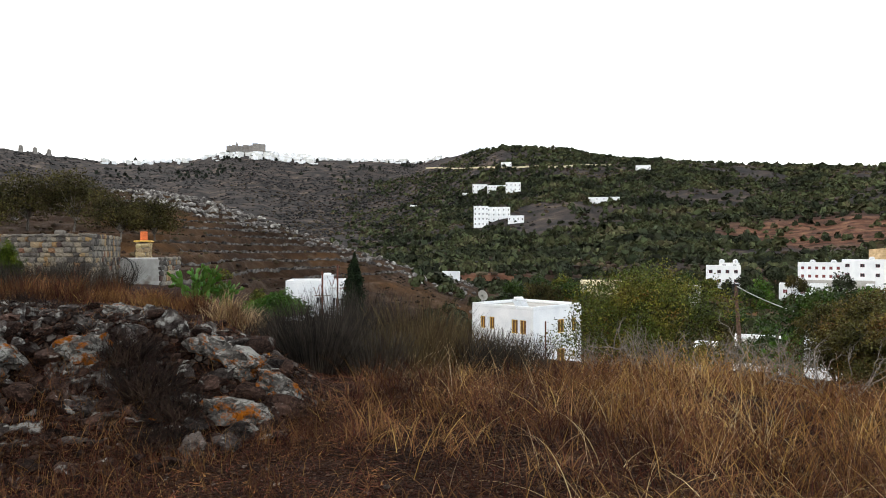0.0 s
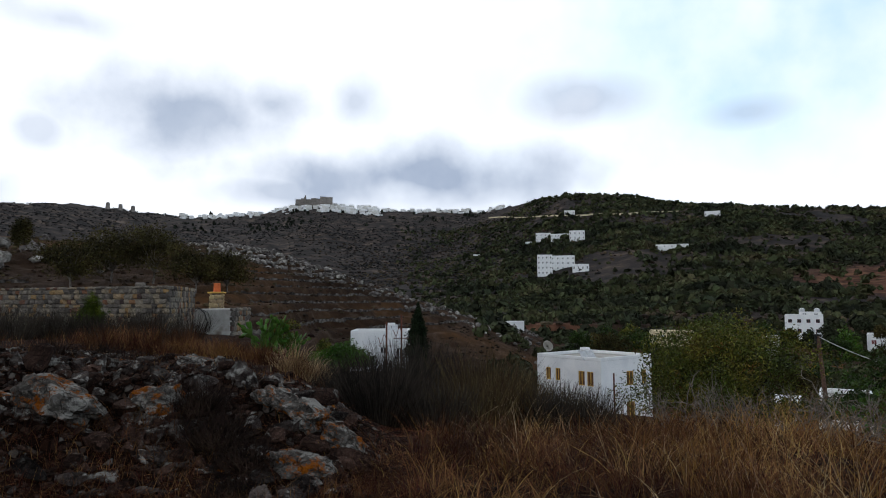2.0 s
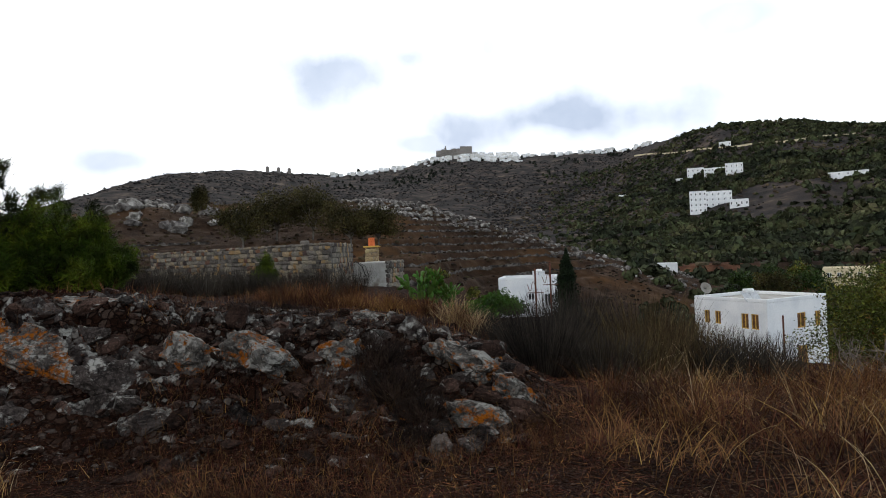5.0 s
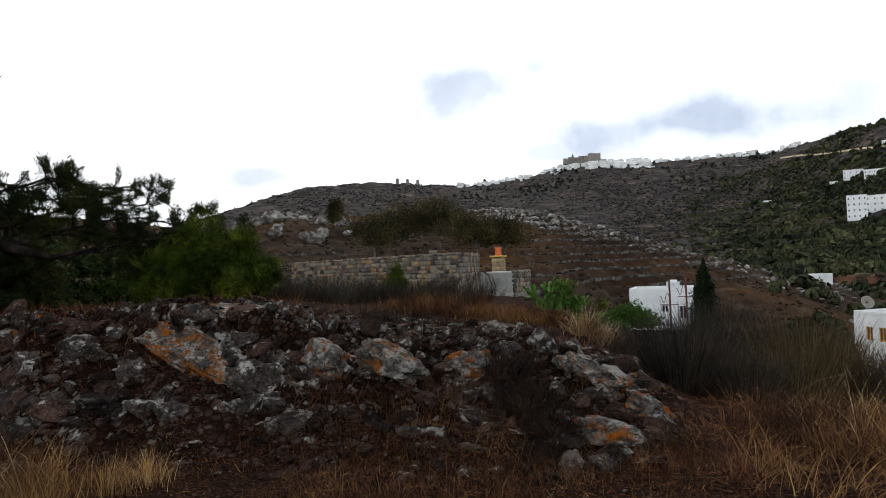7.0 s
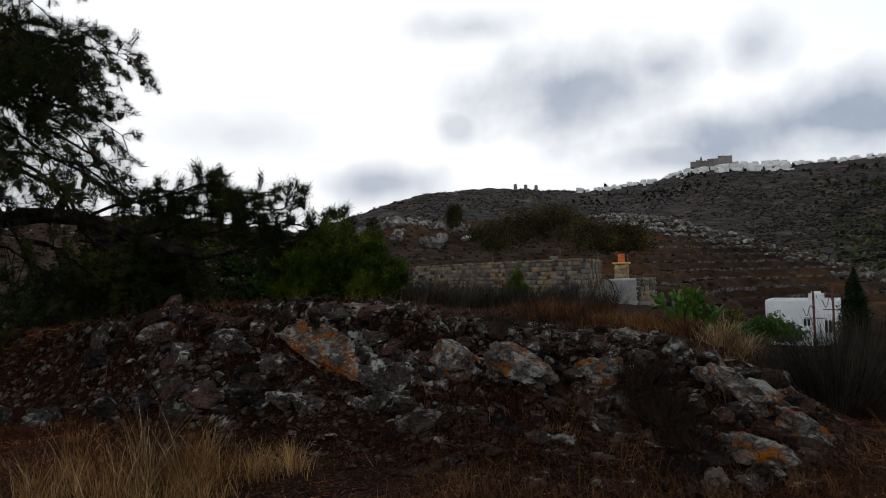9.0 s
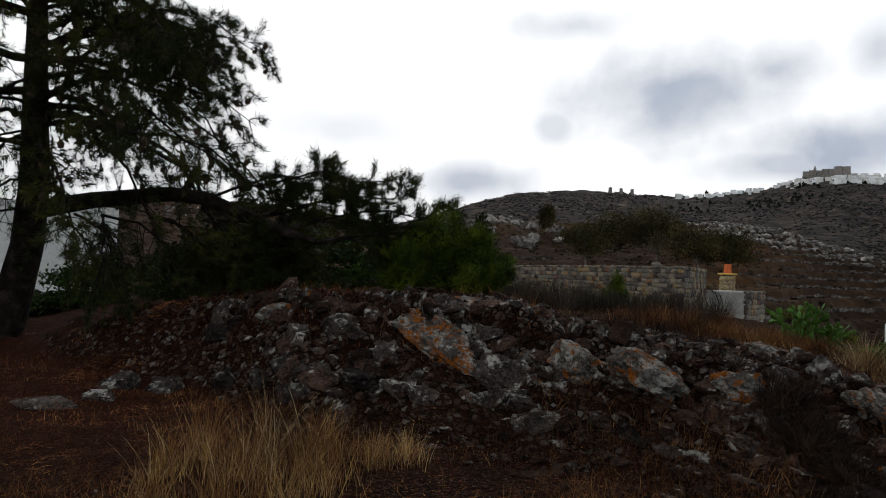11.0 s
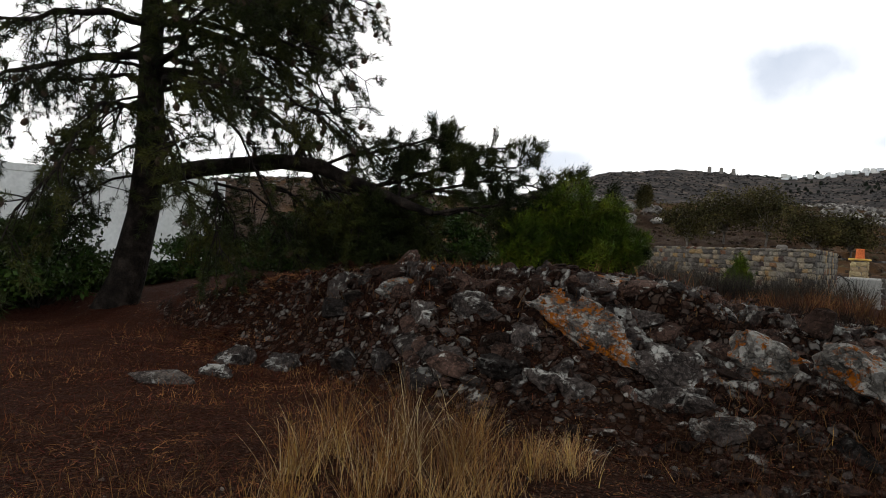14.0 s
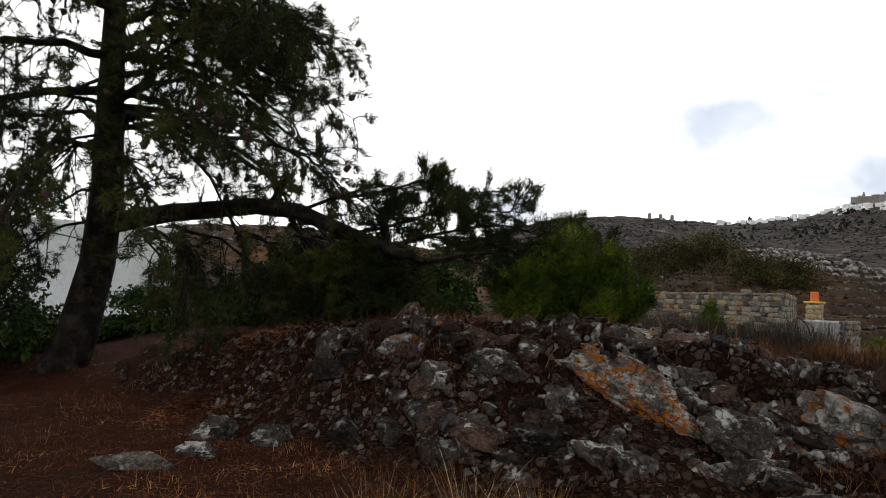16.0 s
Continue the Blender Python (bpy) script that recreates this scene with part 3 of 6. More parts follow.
# ---------------------------------------------------------------- the lie of the land
FOOT = ([-60, 4, 12, 18, 25, 30, 38, 45, 55, 64, 73, 80, 90, 120], [6.2, 6.2, 6.0, 5.6, 5.4, 5.4, 5.5, 5.9, 6.9, 7.6, 10.2, 12.6, 15, 16])
CREST = ([-60, 4, 12, 18, 28, 38, 47, 55, 62, 73, 85, 100], [7.2, 7.4, 7.2, 7.4, 7.8, 8.0, 9.1, 9.1, 9.8, 12.3, 16, 18])
CREST_Z = ([-60, 4, 10, 14, 18, 28, 38, 47, 55, 62, 68, 73, 80, 90], [0.05, 0.0, 0.12, 0.35, 0.64, 0.86, 0.95, 1.3, 1.27, 1.3, 1.1, 0.9, 0.4, 0.1])
RIDGE_EL = ([-40, -4, 0, 7, 14, 19, 24, 30, 36, 44, 46, 50, 56, 64, 75, 90, 120], [-6, -3.7, -2.5, -0.3, 2.1, 3.7, 4.5, 4.5, 4.3, 4.7, 4.0, 3.7, 4.2, 5.0, 4.6, 4.0, 2.0])
SKY_EL = ([-90, -50, -34, -28, -22, -15, -10.6, -5.3, -0.8, 2.2, 9, 12, 15.5, 18.4, 20, 22, 26.7, 31.7, 35, 41, 45.7, 50.2, 56, 62, 90, 140], [4, 5.6, 6.3, 6.6, 7.3, 7.9, 8.8, 9.15, 8.3, 7.85, 7.85, 8.05, 8.3, 8.25, 7.75, 7.35, 6.95, 7.3, 7.6, 7.3, 5.85, 4.5, 3.2, 2.0, 0.5, 0.5])
SKY_R = ([-60, -34, -20, -5, 3, 20, 36, 46, 60], [700, 800, 900, 1050, 1400, 1500, 1250, 1000, 800])


def cells(x, y, long_, short, turn, seed):
    """Broken slabs: for each spot the lift of its slab (tilted, -1 to 1) and the nearness to the slab's middle (0 in the joints)."""
    c, sn = math.cos(radians(turn)), math.sin(radians(turn))
    u, v = (x * c + y * sn) / long_, (-x * sn + y * c) / short
    u, v = u + 0.35 * vnoise(u * 1.7, v * 1.7, seed + 5), v + 0.5 * vnoise(u * 1.3 + 9, v * 1.3, seed + 6)
    iu, iv = np.floor(u).astype(np.int64), np.floor(v).astype(np.int64)
    f1, f2, lift = np.full(u.shape, 9.0), np.full(u.shape, 9.0), np.zeros(u.shape)
    for i in (-1, 0, 1):
        for j in (-1, 0, 1):
            a, b = iu + i, iv + j
            du, dv = u - a - _hash(a, b, seed), v - b - _hash(a, b, seed + 1)
            d = np.hypot(du, dv)
            h = 2 * _hash(a, b, seed + 2) - 1 + 1.3 * (_hash(a, b, seed + 3) - 0.4) * du + 1.5 * (_hash(a, b, seed + 4) - 0.2) * dv
            near_ = d < f1
            f2 = np.where(near_, f1, np.minimum(f2, d))
            lift = np.where(near_, h, lift)
            f1 = np.where(near_, d, f1)
    return lift, sstep(f2 - f1, 0.02, 0.2)


def outcrop(x, y, up, r, az):
    """Lift of the bare rock over the soil of the outcrop, and how bare it is."""
    l1, e1 = cells(x, y, 0.8, 0.36, -6, 141)
    l2, e2 = cells(x, y, 0.27, 0.14, 12, 151)
    mask = up * (1 - 0.8 * sstep(r, np.interp(az, *CREST), np.interp(az, *CREST) + 1.5)) * (1 - sstep(r, 10.0, 13.5)) * sstep(az, 9, 17) * (1 - sstep(az, 74, 82))
    lift = 0.11 * l1 * e1 + 0.05 * l2 * e2 - 0.06 * (1 - e1) - 0.03 * (1 - e2)
    bare = sstep(0.75 * l1 + 0.5 * l2 + 0.9 * fbm(x * 0.7, y * 0.7, 3, 161), -0.05, 0.55) * (0.35 + 0.65 * e1) * (0.4 + 0.6 * e2)
    return lift * mask * (0.35 + 0.65 * sstep(up, 0.2, 0.7)), bare * mask * (0.12 + 0.88 * sstep(up, 0.4, 0.8)) * (1 - 0.5 * sstep(az, 56, 70))


def land(x, y):
    """Height of the ground at x, y (arrays)."""
    x, y = np.asarray(x, float), np.asarray(y, float)
    r = np.hypot(x, y) + 1e-6
    az = np.degrees(np.arctan2(-x, y))
    back = sstep(np.abs(az - 25), 105, 150)
    foot, crest, cz = np.interp(az, *FOOT), np.interp(az, *CREST), np.interp(az, *CREST_Z)
    wob = 0.5 * fbm(x * 0.5, y * 0.5, 3, 3)
    up = sstep(r + wob, foot, crest)
    near = cz * up + np.where(az > 8, -0.03, -0.02) * np.maximum(r - crest, 0)
    fall = 1 - sstep(az, 6, 24)
    near = near - fall * (0.10 * np.maximum(r - 7.5, 0) + 0.08 * np.maximum(r - 14, 0))
    ledge = fbm(x * 0.8 + 0.3 * y, y * 2.2, 4, 13)
    near = near + 0.2 * up * (np.abs(ledge) * 1.4 - 0.25) * (1 - sstep(r, 11, 20)) * sstep(az, 8, 18)
    rough = (0.1 * up + 0.05) * np.clip(fbm(x * 1.3, y * 1.3, 5, 11), -0.6, 0.9) * (1 - sstep(r, 25, 60))
    near = near + outcrop(x, y, up, r, az)[0] + rough + (0.02 + 0.07 * up * (1 - sstep(r, 10, 15)) * sstep(az, 8, 18)) * fbm(x * 5, y * 5, 3, 5)
    near = np.maximum(near, -10 + 0.4 * fbm(x * 0.05, y * 0.05, 3, 21))
    ridge_r = 150 + 25 * fbm(az * 0.05, 0 * az, 2, 41)
    top = 1.6 + ridge_r * np.tan(np.radians(np.interp(az, *RIDGE_EL)))
    low = near
    rg = low + np.maximum(top - low, 0) * sstep(r, 42, 150) ** 1.1
    rg = np.where(r > ridge_r, np.minimum(rg, top - 0.08 * (r - ridge_r)), rg)
    rg = rg + 2.0 * fbm(x * 0.06, y * 0.06, 5, 51) * sstep(r, 45, 90)
    # level fields held by walls along the contours
    field = rg / 1.25 + 0.35 * fbm(x * 0.03, y * 0.03, 2, 53)
    terr = 1.25 * (np.floor(field) - field + sstep(field % 1.0, 0.62, 0.9))
    rg = rg + 0.8 * terr * sstep(r, 48, 60) * (1 - sstep(r, 128, 140)) * sstep(az, 2, 8) * (1 - sstep(az, 27, 33))
    sky_r, sky_e = np.interp(az, *SKY_R), np.interp(az, *SKY_EL)
    s = np.clip((r - 230) / (sky_r - 230), 0, 1)
    gully = fbm(az * 0.16, r * 0.002, 4, 61)
    el = -2.9 + (sky_e + 2.9) * (0.35 * s + 0.65 * sstep(s, -0.25, 1.0)) + 1.1 * gully * np.sin(np.pi * s) * (s > 0)
    far = 1.6 + r * np.tan(np.radians(el))
    crown = 1.6 + sky_r * np.tan(np.radians(sky_e)) + 5 * fbm(x * 0.01, y * 0.01, 4, 71)
    far = np.where(r > sky_r, crown - 0.12 * (r - sky_r), far)
    far = far + 4 * fbm(x * 0.012, y * 0.012, 4, 81) * sstep(r, 250, 500)
    far = np.where(r < 230, -10.0, far)
    far = np.maximum(far, -25)
    out = np.where(r < 300, np.maximum(rg, np.where(r > 170, far, -99)), np.maximum(far, rg - 0.3 * np.maximum(r - 300, 0)))
    flat = 0.03 * fbm(x * 2, y * 2, 4, 91) - 0.004 * r
    return out * (1 - back) + flat * back


def height(x, y):
    return float(land(np.array([x]), np.array([y]))[0])


def build_ground():
    az = np.concatenate([np.arange(-44, 8, 0.42), np.arange(8, 80, 0.27), np.arange(80, 100, 0.5), np.arange(100, 316, 6.0)])
    rad = np.concatenate([[0.0, 0.3, 0.7], np.geomspace(1.1, 4.6, 40, endpoint=False), np.geomspace(4.6, 13, 180, endpoint=False), np.geomspace(13, 45, 60, endpoint=False), np.geomspace(45, 160, 120, endpoint=False), np.geomspace(160, 1700, 110), [2200, 3000, 4500]])
    a, r = np.meshgrid(np.radians(az), rad, indexing="ij")
    x, y = -r * np.sin(a), r * np.cos(a)
    z = land(x, y)
    z[:, 0] = z[0, 0]
    v = np.stack([x, y, z], -1).reshape(-1, 3)
    n, k = len(az), len(rad)
    i, j = np.meshgrid(np.arange(n), np.arange(k - 1), indexing="ij")
    i2 = (i + 1) % n
    f = np.stack([i * k + j, i * k + j + 1, i2 * k + j + 1, i2 * k + j], -1).reshape(-1, 4)
    me = mesh_of("ground", v, f[:, ::-1], GROUND, True)
    r_, az_ = np.hypot(v[:, 0], v[:, 1]), np.degrees(np.arctan2(-v[:, 0], v[:, 1]))
    up = sstep(r_ + 0.5 * fbm(v[:, 0] * 0.5, v[:, 1] * 0.5, 3, 3), np.interp(az_, *FOOT), np.interp(az_, *CREST))
    bare = outcrop(v[:, 0], v[:, 1], np.maximum(up, sstep(up, 0.0, 0.15) * 0.8), r_, az_)[1]
    me.attributes.new("bare_rock", "FLOAT", "POINT").data.foreach_set("value", bare.astype(np.float32))
    ob = new("ground", me)
    tagged(ob, "dark stony heath soil rising to rocky scrub-covered hills", "ground", kind="structure")


build_ground()


# ---------------------------------------------------------------- houses
def facade(length, height, holes, depth=0.18):
    """Verts and quads of a wall in the local xz plane that faces -y, with holes (x, z, w, h) that are recessed."""
    xs = sorted({0.0, length, *(h[0] for h in holes), *(h[0] + h[2] for h in holes)})
    zs = sorted({0.0, height, *(h[1] for h in holes), *(h[1] + h[3] for h in holes)})
    v, f = [], []

    def quad(*pts):
        f.append([len(v) + k for k in range(4)])
        v.extend(pts)

    for a, b in zip(xs, xs[1:]):
        for c, d in zip(zs, zs[1:]):
            mx, mz = (a + b) / 2, (c + d) / 2
            if not any(h[0] < mx < h[0] + h[2] and h[1] < mz < h[1] + h[3] for h in holes):
                quad((a, 0, c), (b, 0, c), (b, 0, d), (a, 0, d))
    for x, z, w, h in holes:
        quad((x, 0, z), (x, depth, z), (x, depth, z + h), (x, 0, z + h))
        quad((x + w, 0, z), (x + w, 0, z + h), (x + w, depth, z + h), (x + w, depth, z))
        quad((x, 0, z), (x + w, 0, z), (x + w, depth, z), (x, depth, z))
        quad((x, 0, z + h), (x, depth, z + h), (x + w, depth, z + h), (x + w, 0, z + h))
        quad((x, depth, z), (x + w, depth, z), (x + w, depth, z + h), (x, depth, z + h))
    return np.array(v, float), np.array(f)


def house(corner, turn, a, b, h, front=(), side=(), label="", wall_mat=None, frame_mat=None, pane_mat=None, parapet=0.3, name="house", group="houses"):
    """A flat-roofed house; corner: its near corner on the ground. Its front runs a metres along local x, its side b metres along local y."""
    wall_mat, frame_mat, pane_mat = wall_mat or WHITE, frame_mat or WHITE, pane_mat or PANE
    ob = thing(name, Matrix.Translation(corner) @ pose(0, 0, 0, 0, 0, turn), label, "house", group)
    spin = {0: Matrix.Identity(4), 1: pose(0, b, 0, 0, 0, -90), 2: pose(a, 0, 0, 0, 0, 90), 3: pose(a, b, 0, 0, 0, 180)}
    pieces = []
    for k, (ln, holes) in {0: (a, front), 1: (b, side), 2: (b, ()), 3: (a, ())}.items():
        v, f = facade(ln, h, holes)
        m = np.array(spin[k])
        pieces.append((v @ m[:3, :3].T + m[:3, 3], f))
    v, f = gather(pieces)
    mesh_part("wall", mesh_of("wall", v, f, wall_mat), ob)
    bm = bmesh.new()
    add_box(bm, 0.2, 0.2, h - 0.25, a - 0.2, b - 0.2, h - 0.02)
    part("roof", bm, GREYWALL if wall_mat is WHITE else wall_mat, ob)
    if parapet:
        t = 0.22
        for q in ((0, 0, a, t), (0, b - t, a, b), (0, t, t, b - t), (a - t, t, a, b - t)):
            part("parapet", box(q[0], q[1], h, q[2], q[3], h + parapet, 0.03), wall_mat, ob)
    for k, holes in ((0, front), (1, side)):
        for x, z, w, hh in holes:
            win = part("window", box(x + 0.05, 0.13, z + 0.05, x + w - 0.05, 0.16, z + hh - 0.05), pane_mat, ob, m=spin[k])
            fm = frame_mat
            bm = bmesh.new()
            e = 0.07
            for q in ((x, z, x + e, z + hh), (x + w - e, z, x + w, z + hh), (x + e, z, x + w - e, z + e), (x + e, z + hh - e, x + w - e, z + hh), (x + w / 2 - e / 2, z + e, x + w / 2 + e / 2, z + hh - e)):
                add_box(bm, q[0] + 0.002, 0.08, q[1] + 0.002, q[2] - 0.002, 0.128, q[3] - 0.002)
            part("window_frame", bm, fm, win)
    return ob


def grid_windows(length, rows, n, w=1.0, h=1.2, margin=0.8):
    step = (length - 2 * margin - w) / max(n - 1, 1)
    return [(margin + k * step, z, w, h) for z in rows for k in range(n)]


def place(az, el, r):
    p = polar(az, r)
    return Vector((p.x, p.y, 1.6 + r * math.tan(radians(el))))


def solar_heater(m, label="solar water heater with steel tank on a flat roof"):
    ob = thing("solar_heater", m @ Matrix.Scale(0.72, 4), label, "solar heater", "roof heaters")
    v, f = tube_arrays([(-0.62, 0.3, 1.25), (-0.58, 0.3, 1.25), (0.58, 0.3, 1.25), (0.62, 0.3, 1.25)], [0.02, 0.27, 0.27, 0.02], 12)
    mesh_part("tank", mesh_of("tank", v, f, WHITE, True), ob)
    for k in (-0.5, 0.5):
        part("panel", box(k - 0.47, -0.03, -0.95, k + 0.47, 0.03, 0.95, 0.01), STEEL, ob, m=pose(0, -0.35, 0.62, -52, 0, 0))
        part("leg", box(k - 0.03, 0.25, 0, k + 0.03, 0.31, 1.05), STEEL, ob)
    return ob


def dish(m, size=0.55):
    ob = thing("satellite_dish", m, "pale grey satellite dish on a roof mast", "satellite dish")
    bm = bmesh.new()
    rings = []
    for q in (0.15, 0.4, 0.7, 1.0):
        rings.append([bm.verts.new((size * q * math.cos(a), -0.3 * size * q * q, size * q * math.sin(a))) for a in np.linspace(0, 2 * np.pi, 20, endpoint=False)])
    bm.faces.new(rings[0])
    for lo, hi in zip(rings, rings[1:]):
        for k in range(20):
            bm.faces.new((lo[k], lo[(k + 1) % 20], hi[(k + 1) % 20], hi[k]))
    bmesh.ops.solidify(bm, geom=bm.faces[:], thickness=0.02)
    part("reflector", bm, GREYWALL, ob, m=pose(0, 0.35, 1.0, -25, 0, 0), smooth=True)
    tube("mast", [(0, 0.42, 0), (0, 0.42, 0.5), (0, 0.4, 1.0)], [0.03] * 3, STEEL, ob)
    tube("feed_arm", [(0, 0.3, 0.55), (0, -0.2, 0.6), (0, -0.45, 0.95)], [0.015] * 3, STEEL, ob)
    return ob


# the white villa below the slope
vc = place(-7.9, -4.91, 60)
VZ = vc.z - 0.25
villa = house((vc.x, vc.y, VZ - 6.2), 43.7, 7.6, 7.7, 6.2,
              front=[(3.7, 3.8, 1.1, 1.3), (3.6, 0.6, 1.3, 1.7), (6.0, 3.8, 0.75, 1.3)],
              side=[(1.1, 4.1, 0.65, 1.15), (2.3, 4.1, 0.65, 1.15), (5.1, 3.9, 0.75, 1.3), (6.1, 3.9, 0.75, 1.3), (3.0, 0.7, 0.8, 1.4)],
              label="whitewashed two-storey villa with ochre window frames and flat roof", frame_mat=YELLOW, pane_mat=BROWN)
solar_heater(Matrix.Translation((vc.x - 1.0, vc.y + 2.2, VZ)) @ pose(0, 0, 0, 0, 0, 20))
dish(Matrix.Translation((vc.x - 4.2, vc.y + 4.6, VZ)) @ pose(0, 0, 0, 0, 0, 30))
# the low white house beside the cypress
v2 = place(13.6, -2.75, 74)
house((v2.x, v2.y, v2.z - 4.2), 6.0, 6.4, 5.5, 4.2, front=[(3.3, 1.9, 0.7, 0.8), (5.1, 1.2, 0.7, 1.4)], label="low whitewashed house with a flat roof beside a cypress")
solar_heater(Matrix.Translation((v2.x + 4.2, v2.y + 2.4, v2.z)) @ pose(0, 0, 0, 0, 0, 10))


def at_ground(az, r, sink=0.3):
    p = polar(az, r)
    return Vector((p.x, p.y, height(p.x, p.y) - sink))


def r_for(az, el, r0, r1):
    """The nearest distance at which the ground shows at that elevation."""
    r = np.linspace(r0, r1, 400)
    a = radians(az)
    e = np.degrees(np.arctan2(land(-r * math.sin(a), r * math.cos(a)) - 1.6, r))
    i = np.where(e >= el)[0]
    return float(r[i[0]]) if len(i) else float(r[np.argmax(e)])


# village across the valley
def village_house(az0, az1, el_top, el_base, r, storeys, n, label, deep=8.0, turn=None, **kw):
    if r > 600:
        r = max(r_for(az0, el_base, 240, 1500), r_for(az1, el_base, 240, 1500)) - 14
    p = polar(az0, r)
    width = 2 * r * math.sin(radians(abs(az0 - az1)) / 2)
    zt, zb = 1.6 + r * math.tan(radians(el_top)), 1.6 + r * math.tan(radians(el_base))
    h = zt - zb
    st = h / storeys
    rows = [st * k + 0.3 * st for k in range(storeys)]
    base = min(zb, height(p.x, p.y)) - 1.0
    hol = [(x, z + zb - base, w, hh) for x, z, w, hh in grid_windows(width, rows, n, min(1.0, width / (n * 2.4)), 0.36 * st)]
    return house((p.x, p.y, base), (az0 + az1) / 2 if turn is None else turn, width, deep, zt - base, front=hol, label=label, **kw)


village_house(-22.0, -24.6, -1.25, -2.75, 200, 2, 4, "three-storey white house with balconies and roof panels", frame_mat=MAROON)
village_house(-23.0, -24.5, -0.95, -1.25, 203, 1, 2, "small white roof room of a house", parapet=0)
village_house(-28.6, -31.6, -0.95, -2.2, 205, 2, 6, "long white hotel with maroon windows in two rows", frame_mat=MAROON, pane_mat=MAROON)
village_house(-31.5, -36.0, -0.7, -2.1, 207, 2, 5, "white hotel wing with a flat roof", frame_mat=MAROON)
village_house(-28.4, -33.6, -2.2, -3.0, 203, 1, 3, "grey basement storey of a hillside hotel", wall_mat=GREYWALL, parapet=0)
village_house(-27.3, -30.6, -2.65, -3.55, 172, 1, 3, "low white house with a maroon porch", pane_mat=MAROON)
village_house(-33.0, -38.0, -2.6, -4.0, 165, 1, 3, "white house half hidden by trees")
village_house(-11.9, -15.4, -2.6, -3.5, 150, 1, 5, "unfinished cream concrete house", wall_mat=CREAM, parapet=0.1)
village_house(0.1, -1.5, -1.9, -2.8, 156, 1, 1, "small white cubic chapel on a rocky spur", deep=4)
village_house(-20.3, -21.6, -2.9, -3.5, 140, 1, 2, "grey stone shed among shrubs", wall_mat=GREYWALL, parapet=0)
village_house(-24.0, -27.6, -7.6, -9.5, 48, 1, 2, "low white outbuilding with a flat grey roof", deep=5)
village_house(-29.0, -34.0, -6.2, -9.5, 45, 1, 2, "pale blue-white house behind shrubs", deep=5)
village_house(-21.0, -23.0, -8.3, -10.5, 36, 1, 1, "white garden wall with a red coping", deep=3)
for az, r, el in ((-23.2, 205, -0.95), (-24.2, 205, -0.95), (-29.6, 208, -0.95), (-31.0, 208, -0.95), (-33.4, 210, -0.7)):
    solar_heater(Matrix.Translation(place(az, el, r)) @ pose(0, 0, 0, 0, 0, az))
# white house behind the pine, its white toned down for the shade there
wh = polar(74.6, 30)
house((wh.x, wh.y, -1.6), 74.6 + 96, 8.0, 10.0, 5.1, front=(), side=[], label="tall plain white house wall behind a pine", name="house", wall_mat=DIM_WHITE)

# hotels on the far hillside
village_house(-2.6, -3.9, 5.85, 5.1, 880, 2, 4, "end block of a long white hillside hotel", deep=14)
village_house(-3.9, -5.5, 5.75, 5.15, 880, 2, 6, "middle block of a long white hillside hotel", deep=14)
village_house(-5.5, -6.8, 6.0, 5.2, 880, 2, 4, "end block of a long white hillside hotel", deep=14)
village_house(-1.7, -3.0, 5.1, 4.9, 880, 1, 3, "low white terrace of a hillside hotel", deep=6)
village_house(-2.7, -4.0, 3.95, 2.2, 700, 4, 4, "white multi-storey hotel block on the hillside", deep=12)
village_house(-3.9, -5.9, 3.85, 2.6, 704, 3, 5, "white hotel wing with rows of windows", deep=12)
village_house(-5.7, -7.1, 3.1, 2.55, 706, 1, 4, "low white hotel annexe", deep=10)
village_house(-16.5, -17.7, 7.2, 6.75, 850, 1, 2, "white hilltop chapel among trees", deep=6)
village_house(-12.6, -15.2, 4.6, 4.35, 820, 1, 5, "low white farm buildings on the hillside", deep=6)
village_house(2.9, 1.9, 4.05, 3.8, 900, 1, 2, "small white hillside farmhouse", deep=6)
village_house(-5.1, -6.0, 7.75, 7.4, 980, 1, 2, "white house beside the hill road", deep=6)


